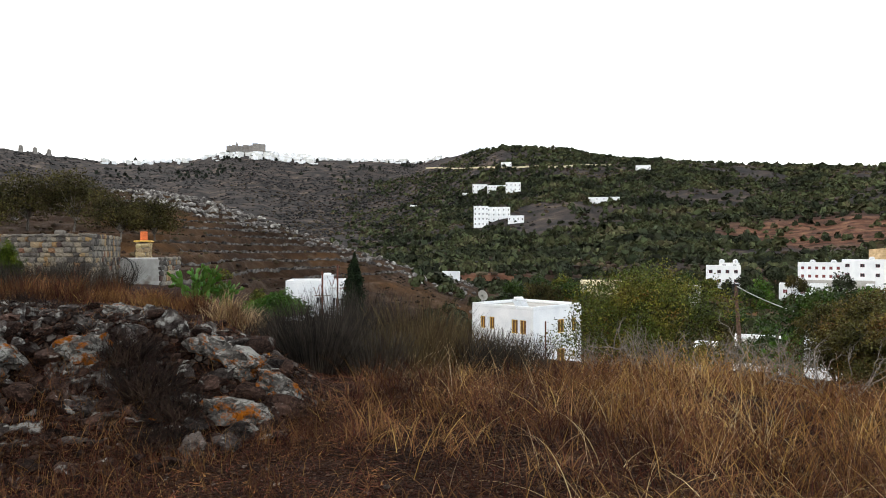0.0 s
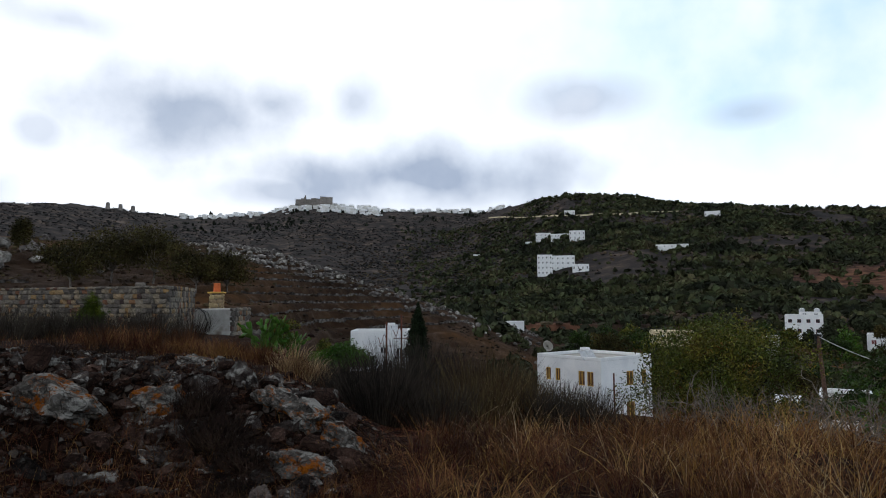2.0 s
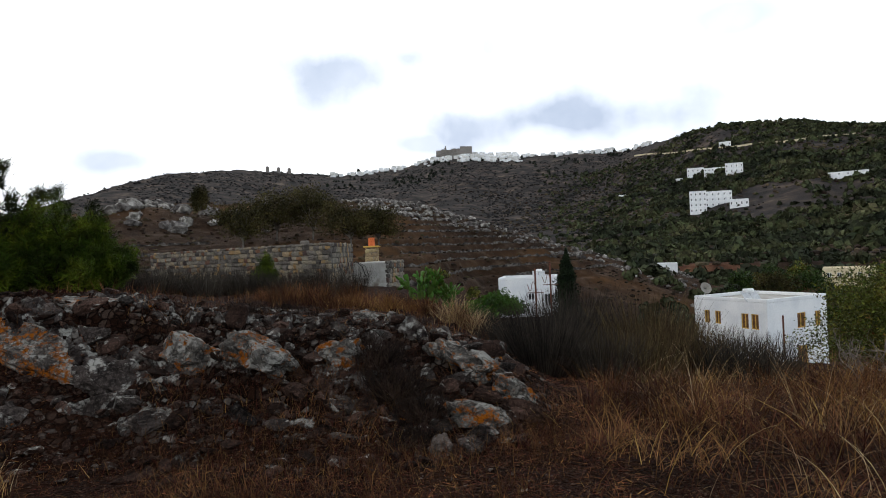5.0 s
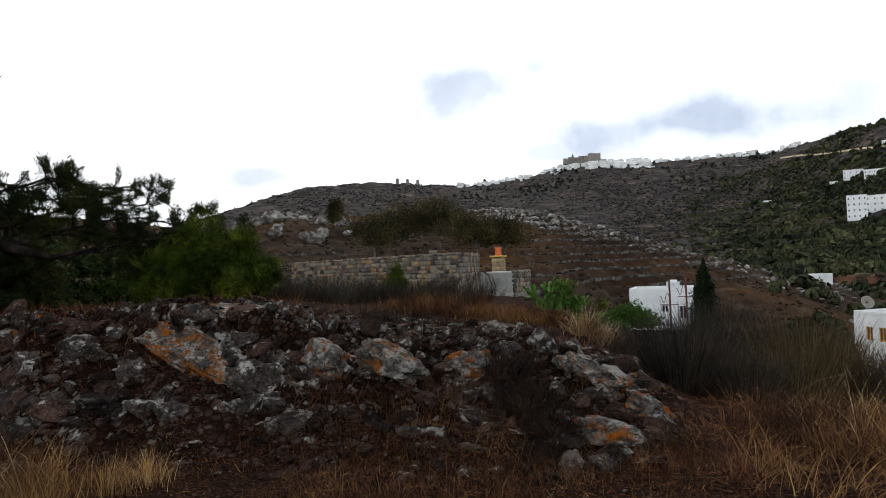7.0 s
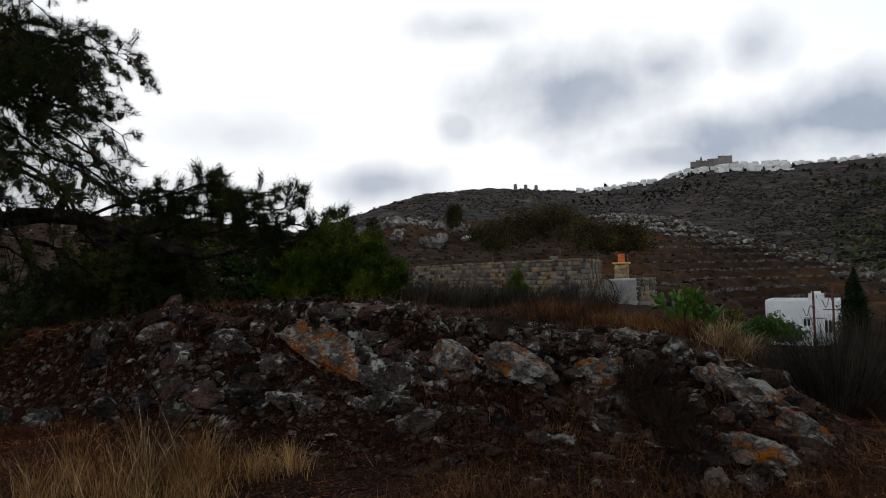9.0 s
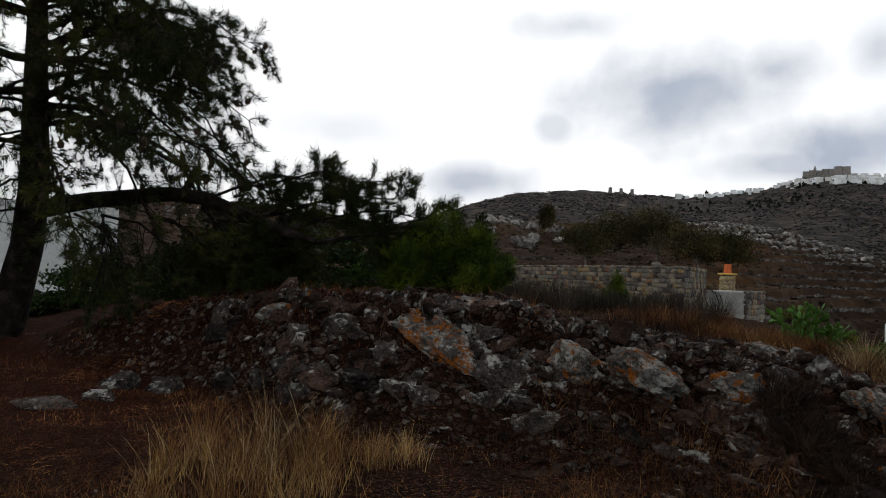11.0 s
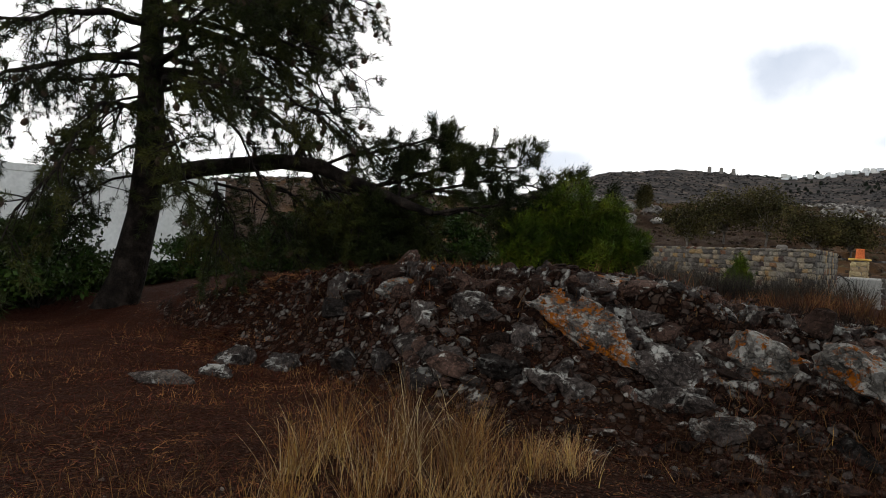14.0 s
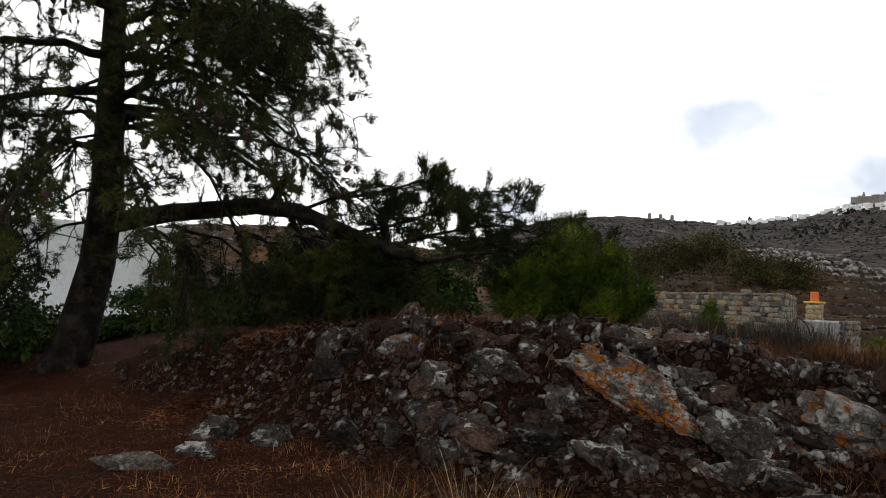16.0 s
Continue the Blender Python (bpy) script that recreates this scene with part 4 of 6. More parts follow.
# ---------------------------------------------------------------- the town on the skyline
def town():
    rnd = random.Random(5)
    cubes = []
    for k in range(9):
        a, b, h = rnd.uniform(5, 12), rnd.uniform(5, 8), rnd.choice((3.2, 3.8, 5.5, 6.4, 7.5))
        rows = [h * 0.45] if h < 5 else [h * 0.16, h * 0.6]
        v, f = facade(a, h, grid_windows(a, rows, rnd.choice((2, 3, 4)), 0.9, 1.3, 1.0), 0.3)
        top = np.array([(0, 0, h), (a, 0, h), (a, b, h), (0, b, h), (0, 0, 0), (a, 0, 0), (a, b, 0), (0, b, 0)], float)
        tf = np.array([(0, 1, 2, 3), (5, 6, 2, 1), (6, 7, 3, 2), (7, 4, 0, 3)])
        V, F = gather([(v, f), (top, tf)])
        cubes.append(mesh_of("house", V, F, WHITE if k % 4 else DIM_WHITE))
    for k in range(300):
        az = rnd.choice((rnd.uniform(21.0, 27.8), rnd.uniform(8, 21), rnd.uniform(10, 20.5), rnd.uniform(10.5, 19), rnd.uniform(11.5, 17.5), rnd.uniform(11.5, 18), rnd.uniform(0.5, 9)))
        low = rnd.random() ** 1.3
        el = float(np.interp(az, *SKY_EL)) + 0.02 - low * (0.62 if 11 < az < 19.5 else 0.3 if az > 19.5 else 0.22)
        r = r_for(az, el, 600, 1500)
        p = polar(az, r)
        ob = new("house", rnd.choice(cubes))
        ob.matrix_basis = Matrix.Translation((p.x, p.y, height(p.x, p.y) - 0.4)) @ pose(0, 0, 0, 0, 0, az + rnd.uniform(-30, 30))
        tagged(ob, "small whitewashed cubic house of the hilltop town", "house", "hilltop town")


town()


def castle():
    az, r = 16.82, 1470
    p = polar(az, r)
    z0 = 1.6 + r * math.tan(radians(8.3))
    ob = thing("fortress", Matrix.Translation((p.x, p.y, z0)) @ pose(0, 0, 0, 0, 0, az), "grey stone fortress monastery with a bell tower above the town", "fortress")
    for x0, y0, x1, y1, z1 in ((-41, -8, -30, 26, 11), (-30, -12, -17, 28, 12.5), (-17, -9, -8, 28, 11.5), (-8, -6, 4, 30, 14.5), (4, -10, 12.5, 30, 13.5), (12.5, -14, 26, 26, 17.5), (26, -12, 40, 24, 17)):
        part("wall", box(x0, y0, -14, x1, y1, z1, 0.4), FORT, ob)
        for k in range(int((x1 - x0) / 2.4)):
            part("merlon", box(x0 + 2.4 * k + 0.5, y0, z1, x0 + 2.4 * k + 1.7, y0 + 1.2, z1 + 0.8), FORT, ob)
    part("tower", box(-22.5, 0, 12, -17.5, 6, 18, 0.3), FORT, ob)
    part("belfry", box(-21.2, 1.5, 18, -18.6, 4.5, 22, 0.3), FORT, ob)


castle()


def windmill(az):
    p = polar(az, r_for(az, float(np.interp(az, *SKY_EL)) - 0.1, 600, 1500))
    ob = thing("windmill", Matrix.Translation((p.x, p.y, height(p.x, p.y) - 1)), "ruined round stone windmill tower on the ridge", "windmill", "ridge windmills")
    tube("tower", [(0, 0, -2), (0, 0, 4), (0, 0, 10.5)], [3.8, 3.6, 3.3], FORT, ob, sides=14)
    tube("cap", [(0, 0, 10.5), (0, 0, 11.2), (0, 0, 12.6)], [3.5, 3.2, 0.4], FORT, ob, sides=14)


for a in (33.0, 32.1, 31.2):
    windmill(a)


# ---------------------------------------------------------------- vegetation
def blades(n, place_fn, length, width, lean, mat, name, label, category, seed, seg=3, droop=0.5, smooth=False):
    """Many thin bending blades as one mesh. place_fn(rng, n) gives x, y and scale arrays."""
    g = np.random.default_rng(seed)
    x, y, sc = place_fn(g, n)
    n = len(x)
    z = land(x, y) - (0.03 if lean < 1.4 else -0.008)
    L = length * sc * g.uniform(0.55, 1.15, n)
    W = width * g.uniform(0.6, 1.3, n)
    th, tilt = g.uniform(0, 2 * np.pi, n), (np.abs(g.normal(0, lean, n)) if lean < 1.4 else g.normal(lean, 0.08, n))
    side = g.uniform(0, 2 * np.pi, n)
    dr = droop * g.uniform(0.2, 1.4, n)
    base = np.stack([x, y, z], -1)
    dirx, diry = np.cos(th), np.sin(th)
    vs = []
    for k in range(seg + 1):
        s = k / seg
        out = L * (s * np.sin(tilt) + dr * 0.5 * s * s)
        zz = L * (s * np.cos(tilt) - dr * 0.28 * s ** 3)
        c = base + np.stack([dirx * out, diry * out, zz], -1)
        w = W * (1 - s) ** 0.7
        off = np.stack([np.cos(side) * w, np.sin(side) * w, 0 * w], -1)
        if k < seg:
            vs += [c - off, c + off]
        else:
            vs += [c]
    m = 2 * seg + 1
    v = np.stack(vs, 1).reshape(-1, 3)
    b0 = np.arange(n)[:, None] * m
    quads = np.concatenate([b0 + np.array([[2 * k, 2 * k + 1, 2 * k + 3, 2 * k + 2]]) for k in range(seg - 1)]) if seg > 1 else np.zeros((0, 4), int)
    tris = b0 + np.array([[2 * seg - 2, 2 * seg - 1, 2 * seg]])
    ob = new(name, mesh_of(name, v, [quads, tris], mat))
    return tagged(ob, label, category, kind="stuff")


def sector(az0, az1, r0, r1, power=1.0, clump=0.0, seed=0, scale_lo=0.7):
    def fn(g, n):
        az = np.radians(g.uniform(az0, az1, n))
        r = np.sqrt(g.uniform(r0 * r0, r1 * r1, n)) if power == 1.0 else r0 + (r1 - r0) * g.random(n) ** power
        x, y = -r * np.sin(az), r * np.cos(az)
        if clump:
            d = fbm(x * 0.9, y * 0.9, 3, seed) + 0.5
            keep = g.random(n) < np.clip((d - clump) * 3.0, 0.03, 1)
            x, y = x[keep], y[keep]
        return x, y, np.clip(scale_lo + 0.9 * (fbm(x * 0.7, y * 0.7, 3, seed + 9) + 0.35), 0.3, 1.5)
    return fn


def clump_at(spots):
    """Blades gathered in tufts: spots of (az, r, radius, scale)."""
    def fn(g, n):
        k = g.integers(0, len(spots), n)
        s = np.array(spots)[k]
        a = np.radians(s[:, 0])
        q, th = np.abs(g.normal(0, 0.5, n)) * s[:, 2], g.uniform(0, 2 * np.pi, n)
        x, y = -s[:, 1] * np.sin(a) + q * np.cos(th), s[:, 1] * np.cos(a) + q * np.sin(th)
        return x, y, s[:, 3] * np.clip(1.15 - 0.4 * q / s[:, 2], 0.4, 1.2)
    return fn


# dry grass of the slope that falls to the valley
blades(11000, sector(-50, 3, 6.2, 11.5, 1.0, 0.5, 3), 0.6, 0.0036, 0.5, STRAW, "dry_grass", "tall straw-coloured dry grass on the slope", "grass", 11, 3, 0.9)
blades(5600, sector(-50, 8, 2.3, 6.4, 1.0, 0.56, 7, 0.8), 0.5, 0.0028, 0.9, STRAW, "dry_grass", "bent pale straw lying over dead grass", "grass", 27, 5, 1.3)
blades(1500, sector(-50, 4, 3.0, 9.5, 1.0, 0.52, 4), 0.75, 0.0022, 0.4, STRAW_PALE, "dry_grass", "scattered tall pale dry stalks", "grass", 19, 5, 1.3)
blades(700, sector(-50, 9, 2.2, 6.0, 1.0, 0.5, 44), 0.55, 0.0024, 1.1, STRAW_PALE, "dry_grass", "arched grey-straw stalks over the tangle", "grass", 34, 6, 2.0)
blades(30000, sector(-50, 8.5, 1.8, 9.0, 1.0, 0.3, 5), 0.42, 0.0042, 0.95, STRAW_DARK, "dead_grass", "matted brown dead grass and thistles", "grass", 12, 3, 1.2)
blades(9000, sector(-50, -9, 3.2, 9.5, 1.0, 0.36, 46), 0.5, 0.003, 0.5, STRAW, "dry_grass", "dense golden dry grass on the slope", "grass", 36, 4, 1.0)
blades(9000, sector(-50, 8.5, 2.0, 8.0, 1.0, 0.5, 45), 0.45, 0.004, 0.9, STRAW_DARK, "dead_grass", "brown dead thistle stems in the grass", "grass", 35, 3, 0.9)
blades(7000, sector(7, 20, 1.8, 7.0, 1.0, 0.42, 6), 0.24, 0.003, 0.95, STRAW_DARK, "dead_grass", "low tangle of brown dead grass on red soil", "grass", 14, 3, 0.9)
blades(30000, sector(10, 92, 2.2, 7.0, 1.0, 0.26, 8), 0.2, 0.003, 0.95, STRAW_DARK, "dead_grass", "short brown dead grass at the foot of the rocks", "grass", 13, 2)
blades(26000, sector(14, 75, 5.8, 13, 1.0, 0.36, 28), 0.14, 0.003, 1.0, STRAW_DARK, "dead_grass", "short brown dead grass between the rocks", "grass", 23, 2)
blades(2500, sector(8, 92, 2.4, 6.5, 1.0, 0.4, 9), 0.22, 0.002, 0.9, STRAW, "dry_grass", "single pale dry stalks in the litter", "grass", 24)
CLUMP = [(61.8, 6.4, 0.3, 0.8), (63.6, 6.0, 0.34, 1.0), (66.2, 6.3, 0.26, 1.1), (68.4, 5.9, 0.36, 1.0), (70.6, 6.5, 0.3, 1.0), (73.4, 6.2, 0.26, 0.8), (65.8, 5.3, 0.4, 0.75), (70.6, 5.2, 0.34, 0.8), (58.2, 6.1, 0.3, 0.6), (75, 5.6, 0.3, 0.55), (62.5, 5.6, 0.4, 0.6), (55.5, 6.2, 0.3, 0.5)]
blades(1700, clump_at(CLUMP), 0.66, 0.0023, 0.24, STRAW, "dry_grass", "clump of pale dry grass before the rocks", "grass", 14, 4, 0.45)
blades(500, clump_at(CLUMP), 0.66, 0.0023, 0.35, STRAW_PALE, "dry_grass", "bleached stalks in a clump of dry grass", "grass", 47, 4, 0.7)
blades(1500, clump_at(CLUMP), 0.4, 0.002, 0.6, STRAW_DARK, "dead_grass", "brown undergrowth of a dry grass clump", "grass", 25, 3, 0.9)
blades(42000, sector(4, 98, 2.1, 14.5, 1.0), 0.1, 0.005, 1.5, LITTER, "needle_litter", "fallen reddish pine needles and dry twigs on the soil", "litter", 26, 1, 0.0)
blades(9000, sector(68, 100, 6.0, 13.5, 1.0, 0.4, 31), 0.17, 0.0035, 0.75, STRAW_DARK, "dead_grass", "short rusty dead grass under the pine", "grass", 29, 2)
blades(16000, sector(56, 100, 4.0, 13.5, 1.0, 0.34, 33), 0.13, 0.0045, 1.05, LITTER, "needle_litter", "rusty needles and stalks standing in the litter", "litter", 30, 2)
blades(9000, clump_at([(72, 12.0, 1.5, 1.0), (68, 12.4, 1.5, 1.0), (76, 11.6, 1.3, 1.0), (64, 12.6, 1.3, 1.0)]), 0.13, 0.007, 1.45, LITTER, "needle_litter", "thick red-brown needle litter on the bank", "litter", 32, 1, 0.0)
blades(9000, sector(14, 62, 8.5, 24, 1.0, 0.45, 21), 0.3, 0.006, 0.4, STRAW_DARK, "dead_grass", "brown dry grass on the rocky plateau", "grass", 15)


def broom(az, r, h, w, seed, mat=None, label="dark dry broom bush with upright twigs", n=900, spread=0.55, kink=0.03):
    g = np.random.default_rng(seed)
    p = polar(az, r)
    th, rad = g.uniform(0, 2 * np.pi, n), w * 0.25 * np.sqrt(g.random(n))
    L = h * g.uniform(0.55, 1.1, n)
    tilt = np.clip(rad / (w * 0.25) * spread + g.normal(0, 0.15 + 0.3 * (spread > 1), n), -0.3, 1.5)
    bx, by = rad * np.cos(th), rad * np.sin(th)
    vs = []
    side = g.uniform(0, 2 * np.pi, n)
    for k in range(4):
        s = k / 3
        o = L * np.sin(tilt) * s
        jit = kink * g.normal(0, 1, (n, 2)) * s
        c = np.stack([bx + np.cos(th) * o + jit[:, 0], by + np.sin(th) * o + jit[:, 1], L * np.cos(tilt) * s], -1)
        ww = 0.006 * (1 - 0.75 * s)
        off = np.stack([np.cos(side) * ww, np.sin(side) * ww, 0 * side], -1)
        vs += [c - off, c + off]
    v = np.stack(vs, 1).reshape(-1, 3)
    b0 = np.arange(n)[:, None] * 8
    f = np.concatenate([b0 + np.array([[2 * k, 2 * k + 1, 2 * k + 3, 2 * k + 2]]) for k in range(3)])
    ob = new("broom_bush", mesh_of("broom_bush", v, f, mat or BROOM))
    ob.matrix_basis = Matrix.Translation((p.x, p.y, height(p.x, p.y) - 0.05))
    return tagged(ob, label, "bush", "broom bushes")


_r = random.Random(3)
for az, r, h, w in [(14.5, 10.0, 0.5, 1.3), (12.0, 10.8, 0.85, 1.7), (9.5, 10.5, 1.15, 1.8), (7.0, 10.6, 1.1, 1.7), (4.5, 10.2, 1.1, 1.7), (2.2, 10.8, 1.25, 1.8), (0.5, 10.0, 1.0, 1.5), (-1.5, 9.8, 0.9, 1.4),
                    (-4.5, 9.4, 0.85, 1.2), (-6.5, 9.2, 0.75, 1.1), (11.0, 9.2, 0.9, 1.4), (6.0, 9.0, 0.8, 1.3), (3.0, 9.3, 0.9, 1.4), (16.5, 11.5, 0.45, 1.2), (8.2, 12.0, 1.3, 2.0), (1.5, 12.2, 1.4, 1.9)]:
    broom(az, r, h * (_r.uniform(0.85, 1.2) if az > 5 else _r.uniform(0.65, 1.0)), w, int(az * 10 + 500), BROOM_BROWN if az < 5 and _r.random() < 0.6 else BROOM_GREY if _r.random() < 0.55 else BROOM)
for k in range(16):
    broom(26.6 + 1.22 * k, 21.5 + 2 * _r.random(), 0.6 + 0.55 * _r.random(), 1.4, 900 + k, BROOM_GREY if k % 3 else BROOM, label="greyish dry broom bush before the stone hut", n=500)


def leaf_cloud(g, centre, size, n, leaf, hollow=0.35, flat=1.0):
    """Leaf quads spread in an uneven ellipsoid."""
    d = g.normal(0, 1, (n, 3))
    d /= np.linalg.norm(d, axis=1, keepdims=True)
    q = (hollow + (1 - hollow) * g.random(n) ** 0.6)[:, None]
    lump = 1 + 0.28 * np.sin(d[:, :1] * 5 + centre[0]) * np.cos(d[:, 1:2] * 4 + centre[1]) + 0.15 * np.sin(d[:, 2:] * 9)
    c = np.asarray(centre) + d * q * lump * np.asarray(size)
    a = g.normal(0, 1, (n, 3))
    a /= np.linalg.norm(a, axis=1, keepdims=True)
    b = np.cross(a, g.normal(0, 1, (n, 3)))
    b /= np.linalg.norm(b, axis=1, keepdims=True) + 1e-9
    s = leaf * g.uniform(0.6, 1.3, (n, 1))
    v = np.stack([c - a * s, c + b * s * 0.45, c + a * s, c - b * s * 0.45], 1).reshape(-1, 3)
    return v, np.arange(4 * n).reshape(-1, 4)


def leafy(name, base, h, w, mat, label, category, seed, n=5000, leaf=0.05, trunk=True, blobs=9, low=0.25, bark=None, group="", kids=True, flat=0.33):
    """A shrub or tree: forked stems and a crown of leaf clumps."""
    g = np.random.default_rng(seed)
    ob = thing(name, Matrix.Translation(base), label, category, group)
    cl = []
    for k in range(blobs):
        th, q = 2.4 * k + g.uniform(-0.4, 0.4), w * 0.5 * math.sqrt((k + 0.3) / blobs) * 0.74
        top = h * (low + (1 - low) * (0.8 - 0.4 * (q / (w * 0.5)) ** 2 + 0.1 * g.normal()))
        if low < 0.2 and k % 2:
            top = h * g.uniform(0.12, 0.45)
            q = max(q, w * 0.2)
        if low >= 0.3:
            top = h * g.uniform(0.42, 0.9) * (1 - 0.2 * (q / (w * 0.5)) ** 2)
        c = np.array([q * math.cos(th), q * math.sin(th), max(top, h * 0.12)])
        sz = np.array([w * 0.23, w * 0.23, h * flat * 0.62]) * g.uniform(0.7, 1.2)
        cl.append(leaf_cloud(g, c, sz, n // blobs, leaf))
        mid = c * 0.5 + np.array([0, 0, -0.06 * h])
        if low >= 0.3:
            trunk_path = [(0, 0, -0.1), (0.03 * h * math.sin(seed), 0.03 * h * math.cos(seed), 0.22 * h), tuple(c * (0.35, 0.35, 0) + np.array([0, 0, 0.25 * h + 0.3 * c[2]])), tuple(c)]
            sv, sf = tube_arrays(trunk_path, [0.022 * h, 0.016 * h, 0.006 * h, 0.003], 5)
        else:
            sv, sf = tube_arrays([(0.04 * g.normal(), 0.04 * g.normal(), -0.1), tuple(mid), tuple(c)], [0.011 * h + 0.006, 0.005 * h + 0.004, 0.003], 5)
        mesh_part("stem", mesh_of("stem", sv, sf, bark or BARK, True), ob)
    v, f = gather(cl)
    mesh_part("crown", mesh_of("crown", v, f, mat), ob)
    return ob


def low_base(az, r, sink=0.05):
    p = polar(az, r)
    return (p.x, p.y, height(p.x, p.y) - sink)


leafy("almond_tree", low_base(-17.0, 13.5), 2.0, 3.3, LEAF, "yellowing small tree with thin branches in dry grass", "tree", 31, 42000, 0.027, blobs=20, low=0.12)
leafy("rusty_shrub", low_base(-32.8, 12.5), 1.5, 2.3, LEAF_BROWN, "large rusty-green shrub at the slope's edge", "shrub", 32, 36000, 0.025, blobs=16, low=0.05)
leafy("rusty_shrub", low_base(-36.8, 11.0), 1.45, 2.3, LEAF_BROWN, "large rusty-green shrub at the slope's edge", "shrub", 33, 32000, 0.025, blobs=16, low=0.05)
leafy("green_shrub", low_base(-31.3, 17.0), 2.1, 2.2, LEAF_DARK, "green shrub behind a rusty one", "shrub", 34, 15000, 0.04, blobs=10, low=0.2)
leafy("green_shrub", low_base(14.3, 20.0), 1.25, 1.9, LEAF_GREEN, "bright green rounded shrub beside a cactus", "shrub", 35, 14000, 0.04, blobs=10, low=0.2)
leafy("green_shrub", low_base(-22.5, 30.0), 1.6, 3.0, LEAF_DARK, "dark green garden shrub by an outbuilding", "shrub", 36, 5000, 0.07, blobs=10, low=0.2)
leafy("green_shrub", low_base(-26.4, 28.0), 1.9, 2.6, LEAF_DARK, "dark green garden shrub by an outbuilding", "shrub", 37, 5000, 0.07, blobs=10, low=0.2)


def cypress(az, r, h, w):
    b = low_base(az, r)
    h = place(az, -0.3, r).z - b[2]
    g = np.random.default_rng(44)
    ob = thing("cypress", Matrix.Translation(b), "slender dark cypress tree beside a white house", "tree")
    tube("trunk", [(0, 0, -0.2), (0, 0, h * 0.4), (0, 0, h * 0.9)], [0.16, 0.1, 0.02], BARK, ob)
    cl = []
    for k in range(40):
        s = k / 39
        rad = w * 0.5 * (math.sin(min(1, 0.35 + s * 0.65) * math.pi) ** 0.6 if s > 0.4 else 0.75 + 0.6 * s)
        rad = w * 0.5 * min(1.0, 0.8 + s) * (1 - s ** 2.6) ** 0.8
        cl.append(leaf_cloud(g, (0.05 * g.normal(), 0.05 * g.normal(), 0.4 + s * (h - 0.7)), (rad + 0.05, rad + 0.05, h * 0.05), 420, 0.1, 0.5))
    v, f = gather(cl)
    mesh_part("crown", mesh_of("crown", v, f, CYPRESS), ob)


cypress(7.75, 47, 6.0, 2.2)


# far shrubs and trees on the hillsides, one sheet of clumps for each kind
def clump_shape(g, sub=1):
    if sub < 0:      # a ragged crown of leaf sprays
        d = g.normal(0, 1, (-sub, 3))
        d /= np.linalg.norm(d, axis=1, keepdims=True)
        c = d * g.uniform(0.35, 1.0, (-sub, 1)) * (1, 1, 0.9)
        a = np.cross(d, g.normal(0, 1, (-sub, 3)))
        a /= np.linalg.norm(a, axis=1, keepdims=True)
        b = np.cross(d + 0.5 * g.normal(0, 1, (-sub, 3)), a)
        b /= np.linalg.norm(b, axis=1, keepdims=True)
        s = 1.15 / math.sqrt(-sub / 9) * g.uniform(0.6, 1.2, (-sub, 1))
        return np.stack([c - a * s, c - b * s * 0.7, c + a * s, c + b * s * 0.7], 1).reshape(-1, 3), np.arange(-4 * sub).reshape(-1, 4)
    bm = bmesh.new()
    bmesh.ops.create_icosphere(bm, subdivisions=max(sub, 1), radius=1.0)
    if sub == 0:     # a low half clump
        bmesh.ops.delete(bm, geom=[q for q in bm.verts if q.co.z < -0.8], context="VERTS")
    bm.verts.index_update()
    v = np.array([q.co for q in bm.verts])
    f = np.array([[w.index for w in q.verts] for q in bm.faces])
    bm.free()
    return v * g.uniform(0.68, 1.25, (len(v), 1)), f


